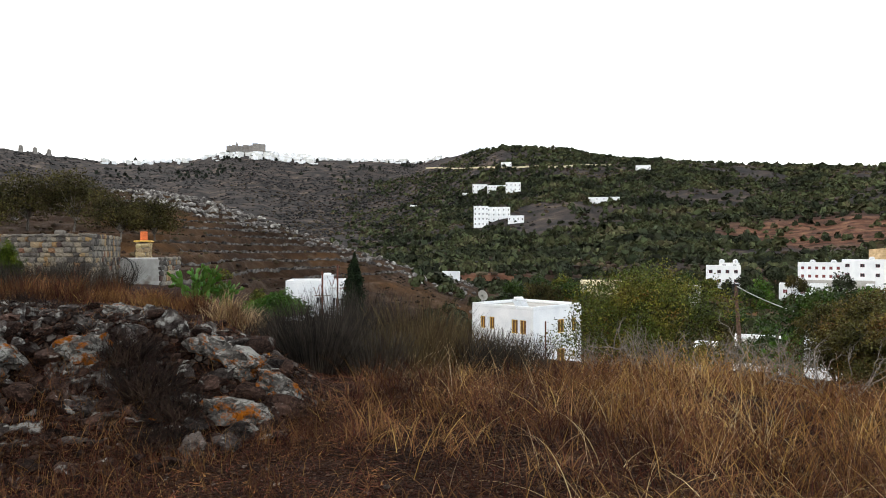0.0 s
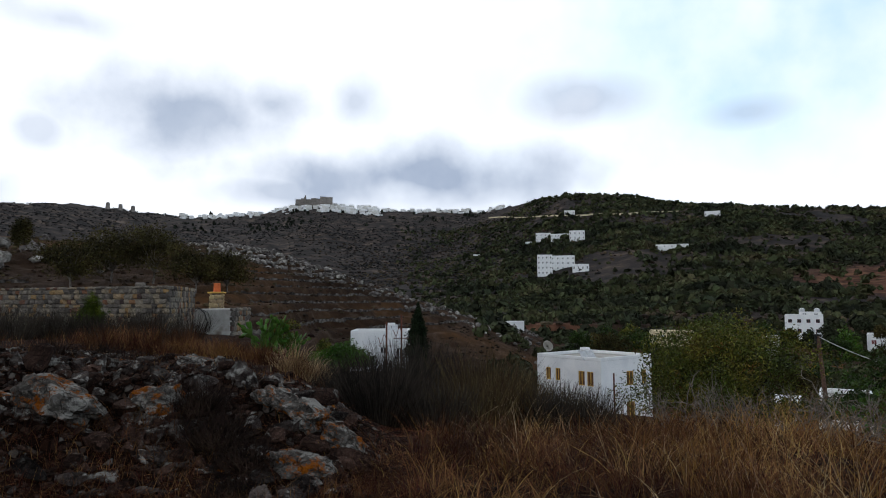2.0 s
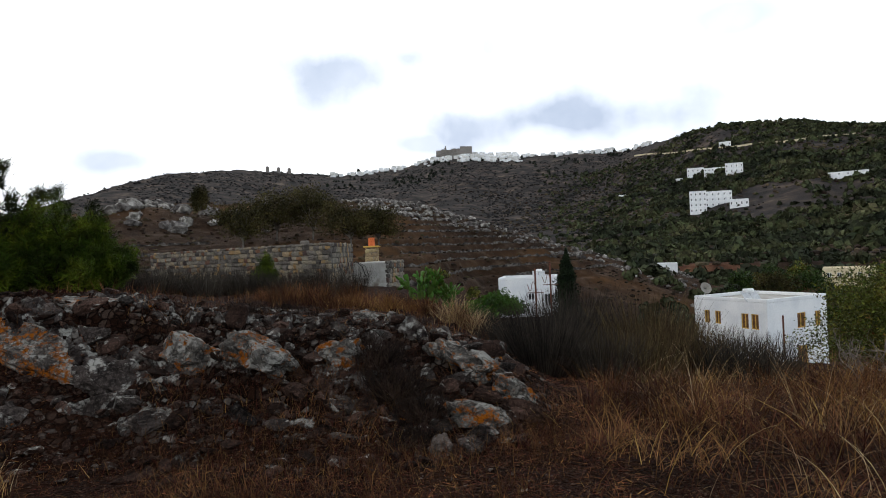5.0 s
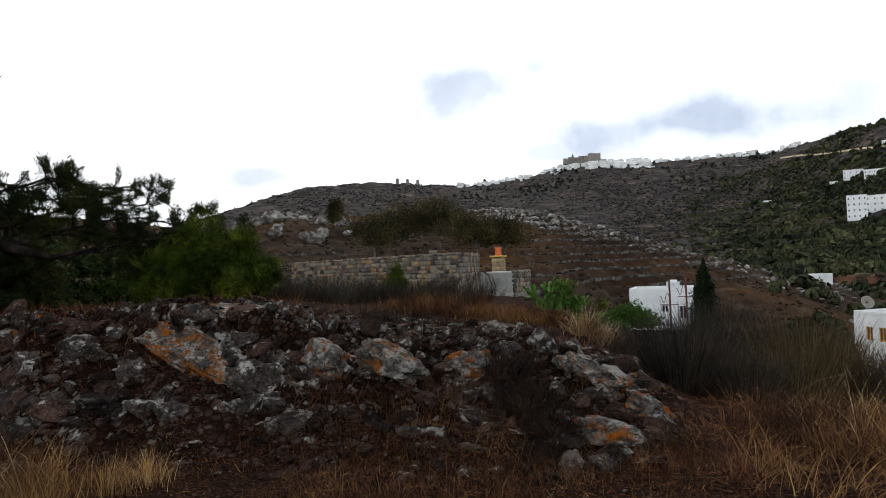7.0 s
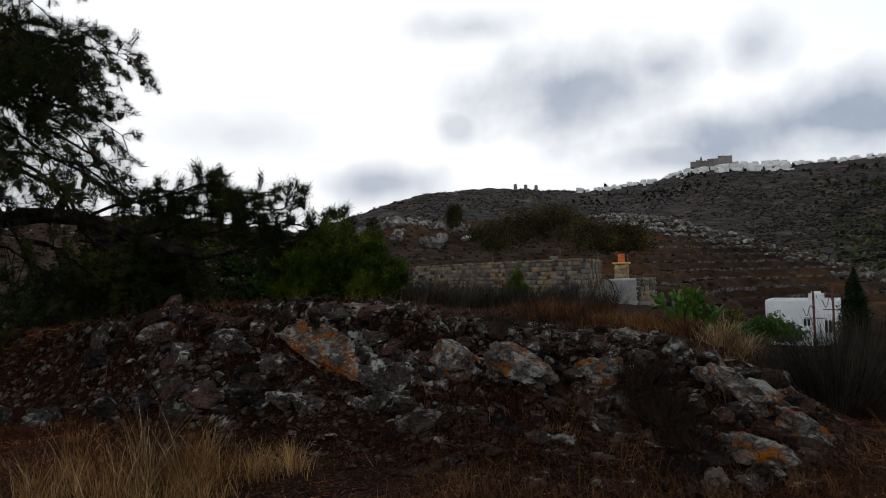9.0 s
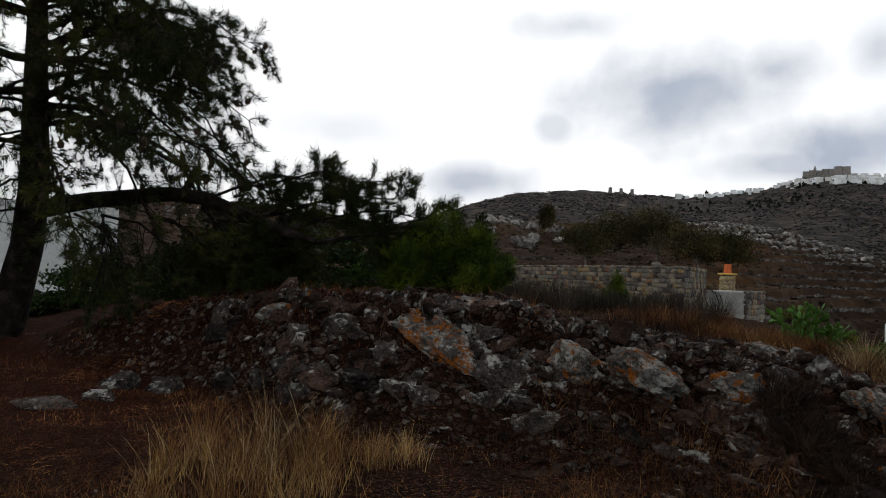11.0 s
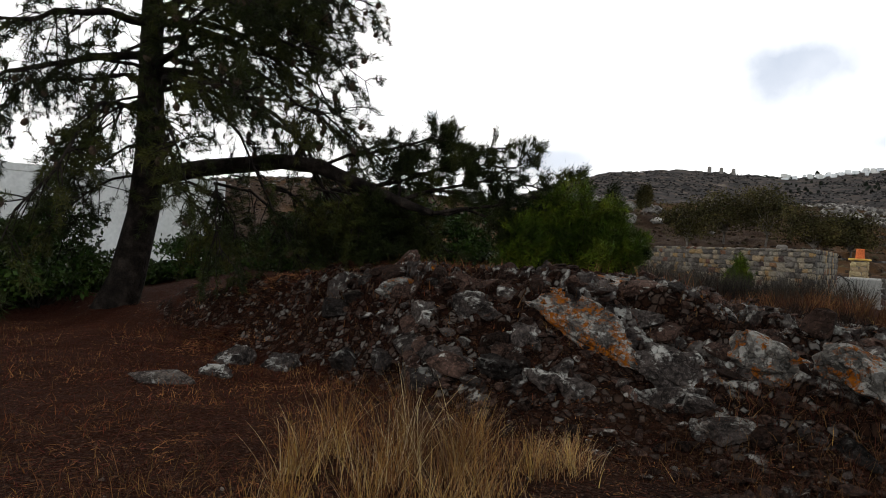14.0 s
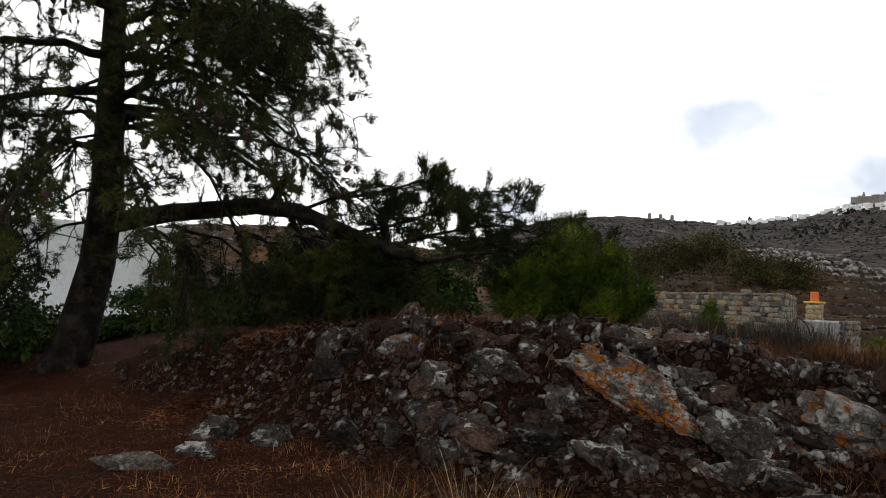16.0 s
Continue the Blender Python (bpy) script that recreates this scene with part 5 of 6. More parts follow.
def hillside(name, label, mat, n, az0, az1, r0, r1, size, seed, dens=0.0, tall=0.8, power=0.8, sub=1, fade=0.5):
    g = np.random.default_rng(seed)
    az = g.uniform(az0, az1, n)
    r = r0 + (r1 - r0) * g.random(n) ** power
    a = np.radians(az)
    x, y = -r * np.sin(a), r * np.cos(a)
    d = fbm(x * 0.012, y * 0.012, 4, seed) + 0.5
    edge = np.clip((az - az0) / fade, 0, 1) * np.clip((az1 - az) / fade, 0, 1)
    keep = (g.random(n) < np.clip((d - dens) * 3, 0.05, 1) * edge) & (r < np.interp(az, *SKY_R) * 1.01)
    sky_el = np.interp(az, *SKY_EL)
    el = np.degrees(np.arctan2(land(x, y) - 1.6, r))
    keep &= ~((az > 8) & (az < 28) & (el > sky_el - 0.5) & (r > 600) & (g.random(n) < 0.8))
    for c, wide in EARTH_FIELDS:
        keep &= ~((np.hypot(x - c[0], y - c[1]) < 0.85 * wide) & (g.random(n) < 0.85))
    x, y, r = x[keep], y[keep], r[keep]
    z = land(x, y)
    shapes = [clump_shape(g, sub) for _ in range(6)]
    pieces = []
    s = size * g.uniform(0.45, 1.3, len(x)) * (0.8 + 0.5 * g.random(len(x)) ** 3)
    for k, (sv, sf) in enumerate(shapes):
        i = np.arange(k, len(x), len(shapes))
        sc = s[i, None, None] * np.stack([g.uniform(0.8, 1.3, len(i)), g.uniform(0.8, 1.3, len(i)), tall * g.uniform(0.7, 1.2, len(i))], -1)[:, None]
        th = g.uniform(0, 6.28, len(i))
        rot = np.stack([np.stack([np.cos(th), -np.sin(th)], -1), np.stack([np.sin(th), np.cos(th)], -1)], 1)
        q = np.repeat(sv[None], len(i), 0).copy()
        q[:, :, :2] = np.einsum("nij,nkj->nki", rot, q[:, :, :2])
        v = q * sc + np.stack([x[i], y[i], z[i] + s[i] * tall * 0.35], -1)[:, None]
        f = sf[None] + (np.arange(len(i)) * len(sv))[:, None, None]
        pieces.append((v.reshape(-1, 3), f.reshape(-1, sf.shape[1])))
    v, f = gather(pieces)
    ob = new(name, mesh_of(name, v, f, mat))
    return tagged(ob, label, "shrubs", kind="stuff")


hillside("hill_scrub", "low grey-brown scrub on the far mountain", HEATH, 27000, -10, 56, 250, 1500, 1.7, 101, 0.14, 0.7, 0.75, 0, 14.0)
hillside("hill_scrub", "brown heath and dry shrubs between the pines", BROWN_HEATH, 14000, -40, 20, 220, 1150, 1.7, 112, 0.26, 0.7, 0.8, 0, 10.0)
hillside("hill_wood", "dark green pine and oak wood on the hillside", MAQUIS, 34000, -46, 10, 300, 1150, 1.9, 102, 0.14, 1.3, 0.75, -7, 16.0)
hillside("hill_wood", "mixed green pines and oaks on the lower hillside", MAQUIS, 6500, -46, 8, 205, 440, 1.6, 110, 0.16, 1.35, 0.9, -26, 9.0)
hillside("town_trees", "dark trees and cypresses below the hilltop town", DARK_WOOD, 1500, 0, 29, 1100, 1480, 2.4, 111, 0.4, 1.5, 0.6, -9, 2.0)
hillside("valley_trees", "olive and fruit trees in the valley", MAQUIS, 620, -40, 3, 75, 225, 1.5, 103, 0.2, 1.1, 0.8, -70)
hillside("ridge_scrub", "low scrub on the terraced ridge", RIDGE_HEATH, 5500, -2, 80, 55, 175, 0.32, 104, 0.25, 0.7, 0.8, 0)
hillside("ridge_rocks", "pale limestone boulders on the ridge", HILL_ROCK, 5200, -3, 80, 100, 165, 0.4, 105, 0.5, 0.7, 0.6, 0)


# garden trees between the village houses: bearing, distance, elevation of the top, width
for k, (az, r, el, w) in enumerate([(-20.5, 176, -2.1, 6.5), (-22.3, 182, -2.35, 5.0), (-23.6, 184, -2.5, 4.5), (-25.0, 178, -2.0, 5.5), (-26.2, 168, -2.3, 5.0), (-27.4, 160, -3.7, 5.0), (-28.8, 158, -3.9, 5.0), (-30.2, 156, -3.8, 5.5), (-31.6, 176, -1.9, 6.0),
                                    (-27.2, 196, -1.5, 6.0), (-33.2, 158, -2.6, 6.0), (-35.0, 158, -2.4, 6.0), (-8.6, 140, -2.3, 6.5), (-10.3, 150, -2.0, 6.0), (-6.4, 142, -2.9, 5.0), (-16.0, 146, -2.6, 6.0), (-18.2, 138, -2.7, 5.5),
                                    (-24.0, 92, -4.9, 4.5), (-26.5, 84, -5.3, 4.0), (-29.2, 88, -4.7, 5.0), (-32.0, 84, -4.6, 5.0), (-21.8, 98, -4.6, 4.5), (-28.0, 62, -6.4, 3.6), (-25.4, 60, -6.9, 3.4)]):
    b = low_base(az, r, 0.2)
    h = 1.6 + r * math.tan(radians(el)) - b[2]
    if h < 1.2:
        continue
    mat, lab = [(LEAF_DARK, "dark green garden tree between white houses"), (LEAF_GREEN, "bright green garden tree between white houses"), (MAQUIS, "olive tree in a village garden"), (LEAF, "yellowing tree in a village garden")][(k * 7 + k // 3) % 4]
    leafy("garden_tree", b, min(h, 9.0), w, mat, lab, "tree", 1400 + k, 1500, 0.0016 * r + 0.06, blobs=14, low=0.12, group="village trees", flat=0.4)


# eucalyptus trees beyond the hut
for k, (az, r, h, w) in enumerate([(35.3, 88, 6.4, 6.5), (32.6, 92, 7.0, 7.5), (29.6, 90, 7.0, 7.5), (26.4, 84, 6.0, 7.0), (23.9, 88, 5.4, 6.0), (38.6, 118, 5.0, 2.6), (47, 60, 3.4, 3.4)]):
    leafy("eucalyptus", low_base(az, r, 0.2), h * 1.05, w * 1.15, EUCA, "grey-green eucalyptus with pale forked trunk below the ridge", "tree", 200 + k, 6500, 0.15, blobs=26, low=0.42, bark=DEADWOOD, group="eucalyptus grove", flat=0.34)


# retaining wall of the hill road
def road_wall(az0, az1, el0, el1, n=60):
    pts = []
    for k in range(n + 1):
        az = az0 + (az1 - az0) * k / n
        r = r_for(az, el0 + (el1 - el0) * k / n + 0.05 * math.sin(k * 0.4), 300, 1500)
        p = polar(az, r)
        pts.append((p.x, p.y, height(p.x, p.y)))
    v, f = [], []
    for x, y, z in pts:
        v += [(x, y, z - 3), (x, y, z + 2.2), (x * 1.002, y * 1.002, z + 2.2), (x * 1.002, y * 1.002, z - 3)]
    for k in range(n):
        a, b = 4 * k, 4 * k + 4
        f += [(a, b, b + 1, a + 1), (a + 1, b + 1, b + 2, a + 2), (a + 2, b + 2, b + 3, a + 3)]
    tagged(new("road_wall", mesh_of("road_wall", v, np.array(f), CREAM)), "pale retaining wall of a hill road", "wall", kind="structure")


road_wall(1.5, -14.5, 7.2, 7.25)


def terrace_wall(az0, az1, z, seed):
    """A dry-stone terrace wall along the contour at height z."""
    g = np.random.default_rng(seed)
    n = int(abs(az1 - az0) * 5) + 4
    ring = np.linspace(52, 145, 500)
    x, y = [], []
    for az in np.linspace(az0, az1, n):
        a = radians(az)
        hit = np.where(land(-ring * math.sin(a), ring * math.cos(a)) > z + 0.25 * fbm(np.array([az * 0.3]), np.array([z]), 2, seed)[0])[0]
        r = ring[hit[0]] if len(hit) else 145.0
        x.append(-r * math.sin(a))
        y.append(r * math.cos(a))
    x, y = np.array(x), np.array(y)
    low = land(x, y)
    h = 0.2 + 0.7 * g.random(n)
    v = np.stack([np.stack([x, y, low - 0.9], -1), np.stack([x, y, low + h * 0.55], -1), np.stack([x * 1.006, y * 1.006, low + h * 0.55], -1), np.stack([x * 1.006, y * 1.006, low - 0.9], -1)], 1).reshape(-1, 3)
    f = np.concatenate([np.stack([np.arange(n - 1) * 4 + a, np.arange(n - 1) * 4 + 4 + a, np.arange(n - 1) * 4 + 5 + a, np.arange(n - 1) * 4 + 1 + a], -1) for a in range(3)])
    tagged(new("terrace_wall", mesh_of("terrace_wall", v, f, TERRACE)), "low grey dry-stone wall of a hillside terrace", "wall", "terrace walls")


for k, (a0, a1, z) in enumerate([(23, 9, -1.2), (25, 7, 0.1), (22, 8, 1.4), (25, 12, 2.6), (20, 9, 3.9), (25, 11, 5.2), (24, 14, 6.5), (12, 4, -2.4), (45, 37, 1.0), (44, 35, 2.4), (44, 38, 4.0), (9, 3, -0.4)]):
    terrace_wall(a0, a1, z, 800 + k)


hillside("knoll_rocks", "large pale limestone outcrops on the knoll", HILL_ROCK, 1500, 33, 48, 100, 145, 1.2, 106, 0.35, 0.8, 0.7, 2)
hillside("crest_rocks", "pale broken rocks along the ridge crest", HILL_ROCK, 4600, -3, 26, 124, 162, 0.6, 107, 0.25, 0.8, 1.0)
for k, (az, r, h, w) in enumerate([(-6.4, 118, 6.0, 6.0), (-8.6, 112, 6.5, 7.0), (-10.8, 116, 6.5, 7.0), (-28.5, 150, 8.0, 6.0), (-25.2, 140, 5.0, 6.0), (-19.0, 95, 5.0, 6.0), (-13.5, 90, 5.0, 6.0), (-22.5, 80, 4.0, 6.0), (-27.5, 75, 4.0, 6.0)]):
    leafy("valley_tree", low_base(az, r, 0.2), h, w, LEAF_DARK if k % 2 == 0 else EUCA, "dense green tree in the valley below the village", "tree", 250 + k, 3600, 0.22, blobs=11, low=0.15, group="valley trees")


def earth_bank():
    g = np.random.default_rng(9)
    a, z = np.meshgrid(np.linspace(-33.2, -39, 40), np.linspace(0, 1, 9), indexing="ij")
    r = 224 + 7 * z + 2.5 * fbm(a * 1.5, z * 3, 3, 5)
    x, y = -r * np.sin(np.radians(a)), r * np.cos(np.radians(a))
    top = 1.6 + 230 * np.tan(np.radians(0.45 - 0.35 * np.abs(a + 36) / 3))
    v = np.stack([x, y, -9 + (top + 9) * z], -1).reshape(-1, 3)
    i, j = np.meshgrid(np.arange(39), np.arange(8), indexing="ij")
    f = np.stack([i * 9 + j, i * 9 + j + 1, (i + 1) * 9 + j + 1, (i + 1) * 9 + j], -1).reshape(-1, 4)
    tagged(new("earth_bank", mesh_of("earth_bank", v, f, EARTH_BANK, True)), "ochre cut earth bank behind the hotel", "bank", kind="structure")


earth_bank()


# ---------------------------------------------------------------- rocks
def rock_mesh(seed, sub=4, cuts=9, mat=None, flat=1.0, rough=0.1):
    """A broken boulder: a ball cut by random planes, then roughened."""
    g = np.random.default_rng(seed)
    bm = bmesh.new()
    bmesh.ops.create_icosphere(bm, subdivisions=sub, radius=1.0)
    v = np.array([q.co for q in bm.verts])
    f = np.array([[w.index for w in q.verts] for q in bm.faces])
    bm.free()
    for _ in range(cuts):
        n = g.normal(0, 1, 3)
        n[2] *= flat
        n /= np.linalg.norm(n)
        d = g.uniform(0.42, 0.85)
        over = np.maximum(v @ n - d, 0)
        v = v - over[:, None] * n * 0.96
    if sub >= 3:
        k = np.array([noise.fractal(Vector(p) * 2.3 + Vector((seed, 0, 0)), 1.0, 2.0, 4) for p in v])
        nrm = v / (np.linalg.norm(v, axis=1, keepdims=True) + 1e-9)
        st = np.array([noise.noise(Vector(p) * 3.6 + Vector((0, seed, 0))) for p in v])
        step = np.round(st * 4) / 4
        v = v + nrm * (k * rough + 1.6 * rough * step)[:, None]
    return mesh_of("rock", v, f, mat or ROCK)


def on_ground(x, y, up=0.0):
    return (x, y, height(x, y) + up)


BOULDERS = [  # x, y, height of the middle (None: on the ground), size x, y, z, lean about x and y, turn, lichened, label
    (-6.4, 4.95, 0.84, 0.84, 0.3, 0.13, 34, 19, 4, 2, "long tilted limestone slab patched with orange and white lichen"),
    (-6.75, 4.55, 0.66, 0.4, 0.22, 0.14, 40, 20, 10, 0, "grey limestone slab below a lichened one"),
    (-6.72, 6.0, 1.2, 0.62, 0.36, 0.13, 14, 8, 12, 1, "pale limestone slab with orange lichen on the crest"),
    (-8.85, 4.2, 1.03, 0.24, 0.22, 0.14, 20, 10, 40, 1, "lichen-capped rock on the top of the outcrop"),
    (-4.75, 5.5, 0.76, 0.48, 0.32, 0.2, 22, 14, 12, 1, "white-crusted boulder with orange lichen"),
    (-3.98, 5.62, 0.75, 0.46, 0.3, 0.2, 18, 16, 8, 1, "grey boulder with orange lichen beside a paler one"),
    (-3.32, 6.15, 0.68, 0.29, 0.26, 0.2, 16, -4, 20, 1, "rounded pale boulder with an orange lichen cap"),
    (-2.35, 6.68, 0.62, 0.28, 0.22, 0.16, 14, 24, 10, 1, "lichened grey rock in a broken ledge"),
    (-2.02, 6.5, 0.48, 0.34, 0.22, 0.13, 18, 28, 4, 1, "lichened grey rock in a broken ledge"),
    (-1.62, 6.42, 0.28, 0.28, 0.2, 0.13, 18, 26, 8, 1, "lichened grey rock in a broken ledge"),
    (-1.88, 5.8, 0.17, 0.34, 0.2, 0.11, 20, 14, 4, 1, "flat rock spotted with orange lichen at the ledge's foot"),
    (-2.02, 5.25, None, 0.09, 0.2, 0.08, 12, 0, 28, 0, "pinkish squared stone lying in the litter"),
    (-1.74, 5.3, None, 0.14, 0.12, 0.08, 8, 0, 50, 0, "small grey stone lying in the litter"),
    (-1.72, 5.55, None, 0.15, 0.1, 0.08, 8, 0, 5, 0, "small grey stone lying in the litter"),
    (-6.05, 4.42, 0.3, 0.44, 0.3, 0.28, 0, 0, 60, 0, "dark boulder with a shaded hollow at the outcrop's foot"),
    (-6.6, 4.1, None, 0.26, 0.2, 0.16, 0, 10, 20, 0, "dark grey boulder at the outcrop's foot"),
    (-5.35, 5.15, None, 0.4, 0.26, 0.2, 20, 18, 30, 0, "grey weathered boulder in the outcrop"),
    (-7.5, 4.5, None, 0.36, 0.2, 0.14, 34, 20, 8, 0, "grey weathered boulder in the outcrop"),
    (-8.1, 4.15, None, 0.3, 0.18, 0.14, 34, 18, -10, 0, "grey weathered boulder in the outcrop"),
    (-9.0, 1.52, 0.06, 0.42, 0.2, 0.05, 22, 6, 50, 0, "pale flat stone on the needle litter"),
    (-9.15, 2.15, None, 0.22, 0.16, 0.11, 8, 0, 15, 0, "dark grey stone on the needle litter"),
    (-4.86, 4.75, None, 0.09, 0.07, 0.07, 8, 0, 0, 0, "small pale stone on the slope"),
    (-9.4, 3.0, None, 0.4, 0.3, 0.2, 8, 0, 45, 0, "dark half-buried boulder under the pine"),
    (-9.9, 2.6, None, 0.3, 0.25, 0.2, 8, 0, 15, 0, "dark half-buried boulder under the pine"),
    (-4.6, 7.2, None, 0.7, 0.35, 0.14, 8, 8, 12, 1, "long pale ledge of limestone on the plateau"),
    (-3.6, 7.4, None, 0.5, 0.3, 0.13, 8, 8, 8, 1, "pale ledge of limestone on the plateau"),
    (-5.3, 8.2, None, 0.6, 0.3, 0.14, 8, 8, 20, 0, "grey ledge of limestone on the plateau"),
]
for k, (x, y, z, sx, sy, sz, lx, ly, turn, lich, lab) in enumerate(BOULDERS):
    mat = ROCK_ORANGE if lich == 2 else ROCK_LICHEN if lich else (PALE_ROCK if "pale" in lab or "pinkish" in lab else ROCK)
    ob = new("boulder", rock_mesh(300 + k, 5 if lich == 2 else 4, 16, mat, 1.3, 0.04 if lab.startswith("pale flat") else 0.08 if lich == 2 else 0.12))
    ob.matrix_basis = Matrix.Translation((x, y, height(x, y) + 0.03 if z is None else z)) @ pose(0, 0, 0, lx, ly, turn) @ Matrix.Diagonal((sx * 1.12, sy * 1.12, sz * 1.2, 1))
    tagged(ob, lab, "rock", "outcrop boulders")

STONES = [rock_mesh(500 + k, 2, 13, ROCK if k % 2 else ROCK_EARTHY, 1.0, 0.05) for k in range(14)]
_g = np.random.default_rng(77)


def slope_spots(n, seed, lo=0.0, hi=1.35):
    """Spots on the broken face of the outcrop, between its foot and a little behind its crest."""
    g = np.random.default_rng(seed)
    az = g.uniform(13, 69, n)
    s = g.uniform(lo, hi, n)
    r = np.interp(az, *FOOT) + s * (np.interp(az, *CREST) - np.interp(az, *FOOT))
    a = np.radians(az)
    return -r * np.sin(a), r * np.cos(a), s, g


xs, ys, ss, g = slope_spots(300, 31, 0.25, 1.12)
for x, y in zip(xs, ys):
    if abs(x + 6.45) < 0.75 and abs(y - 4.85) < 0.4 or abs(x + 4.4) < 0.7 and abs(y - 5.45) < 0.35:
        continue
    q = 0.04 + 0.14 * g.random() ** 2.2
    q *= 1.45 if -x > 0.95 * y else 1.0
    ob = new("stone", STONES[int(g.integers(14))])
    ob.matrix_basis = Matrix.Translation(on_ground(x, y, 0.0)) @ pose(0, 0, 0, g.uniform(0, 45), g.uniform(-20, 30), g.uniform(-40, 30)) @ Matrix.Diagonal((q * g.uniform(1.0, 2.0), q, q * g.uniform(0.45, 0.8), 1))
    tagged(ob, "broken grey limestone lump in the outcrop", "rock", "outcrop stones")


def rubble(n, seed, xs, ys, lo, hi, mat, name, label):
    g = np.random.default_rng(seed)
    bm = bmesh.new()
    bmesh.ops.create_icosphere(bm, subdivisions=2, radius=1.0)
    base = np.array([q.co for q in bm.verts])
    f = np.array([[w.index for w in q.verts] for q in bm.faces])
    bm.free()
    pieces = []
    z = land(xs, ys)
    for x, y, h in zip(xs, ys, z):
        v = base.copy()
        for _ in range(9):
            m = g.normal(0, 1, 3)
            m /= np.linalg.norm(m)
            v = v - np.maximum(v @ m - g.uniform(0.2, 0.62), 0)[:, None] * m
        q = lo + (hi - lo) * g.random() ** 3
        t = g.uniform(0, 6.28)
        c, s = math.cos(t), math.sin(t)
        v = v * (q * g.uniform(0.8, 1.6), q, q * g.uniform(0.5, 0.9))
        v = np.stack([c * v[:, 0] - s * v[:, 1], s * v[:, 0] + c * v[:, 1], v[:, 2]], -1) + (x, y, h + 0.2 * q)
        pieces.append((v, f))
    v, f = gather(pieces)
    return tagged(new(name, mesh_of(name, v, f, mat)), label, "stones", kind="stuff")


xs, ys, ss, g = slope_spots(1500, 32, -0.1, 1.2)
rubble(1500, 33, xs, ys, 0.03, 0.12, ROCK_EARTHY, "rubble", "broken limestone rubble strewn over the outcrop")
g = np.random.default_rng(41)
a_, r_ = np.radians(g.uniform(5, 88, 500)), g.uniform(2.4, 6.5, 500)
rubble(500, 42, -r_ * np.sin(a_), r_ * np.cos(a_), 0.008, 0.035, PALE_ROCK, "gravel", "small pale stones in the leaf litter")

shard = new("clay_shard", rock_mesh(901, 3, 9, REDCLAY, 0.6))
shard.matrix_basis = Matrix.Translation(on_ground(-1.75, 2.75, 0.03)) @ pose(0, 0, 0, 10, 35, 40) @ Matrix.Diagonal((0.09, 0.03, 0.025, 1))
tagged(shard, "broken shard of red clay in the litter", "shard")


# ---------------------------------------------------------------- the stone hut
def stone_wall(name, ob, length, z0, z1, seed, mat=None, most=300, course=0.19, piece="stone"):
    """Courses of uneven stones in front of the local plane y = 0, from x = 0 to length, as parts of their own."""
    g = random.Random(seed)
    shapes = []
    for k in range(8):
        bm = bmesh.new()
        bmesh.ops.create_cube(bm, size=1.0)
        bmesh.ops.bevel(bm, geom=bm.edges[:], offset=0.2, segments=1, affect="EDGES")
        for q in bm.verts:
            q.co += Vector([g.uniform(-0.15, 0.15) for _ in range(3)])
        me = bpy.data.meshes.new(piece)
        bm.to_mesh(me)
        bm.free()
        me.materials.append(mat or MASON)
        shapes.append(me)
    z, n = z0, 0
    while z < z1 - 0.05:
        h = min(course * g.uniform(0.7, 1.35), z1 - z)
        x = 0.0
        while x < length - 0.04:
            w = min(g.choice((g.uniform(0.12, 0.3), g.uniform(0.2, 0.5))), length - x)
            if length - x - w < 0.12:
                w = length - x
            st = new(piece, g.choice(shapes))
            st.parent = ob
            st.matrix_basis = pose(x + w / 2, 0.02, z + h / 2 + g.uniform(-0.012, 0.012), 0, g.uniform(-6, 6), 0) @ Matrix.Diagonal((w - 0.012, 0.13 * g.uniform(0.85, 1.15), (h - 0.01) * g.uniform(0.88, 1.03), 1))
            n += 1
            x += w
        z += h


# near corner, far end of the front, far end of the side
HC, HF, HE = Vector((-13.75, 25.4, 0)), Vector((-27.6, 30.0, 0)), Vector((-15.55, 31.3, 0))
ZT = 2.3
hut = thing("stone_hut", Matrix.Translation(HC), "flat-topped hut of uneven brown and grey field stones", "hut")


def prism(corners, z0, z1):
    bm = bmesh.new()
    lo, hi = [bm.verts.new((p.x, p.y, z0)) for p in corners], [bm.verts.new((p.x, p.y, z1)) for p in corners]
    n = len(corners)
    for k in range(n):
        bm.faces.new((lo[k], lo[(k + 1) % n], hi[(k + 1) % n], hi[k]))
    bm.faces.new(hi)
    bm.faces.new(lo[::-1])
    bmesh.ops.recalc_face_normals(bm, faces=bm.faces[:])
    return bm


_f, _s = HF - HC, HE - HC
_in = (_f.normalized() + _s.normalized()) * 0.06
part("wall", prism([_in, _in + _s, _in + _f + _s, _in + _f], -0.8, ZT - 0.05), MORTAR, hut)


def bare_part(name, m, parent):
    ob = new(name)
    ob.matrix_basis = m
    ob.parent = parent
    return ob


fr = bare_part("front_face", Matrix.Translation(_f) @ pose(0, 0, 0, 0, 0, math.degrees(math.atan2(-_f.y, -_f.x))), hut)
stone_wall("front", fr, _f.length, 0.75, ZT, 61, course=0.22)
sd = bare_part("side_face", pose(0, 0, 0, 0, 0, math.degrees(math.atan2(_s.y, _s.x))), hut)
stone_wall("side", sd, _s.length, 0.75, ZT, 62, course=0.22)
part("cap_stone", box(-1.9, 0.7, ZT - 0.05, -1.5, 1.0, ZT + 0.16, 0.07), MASON, hut)

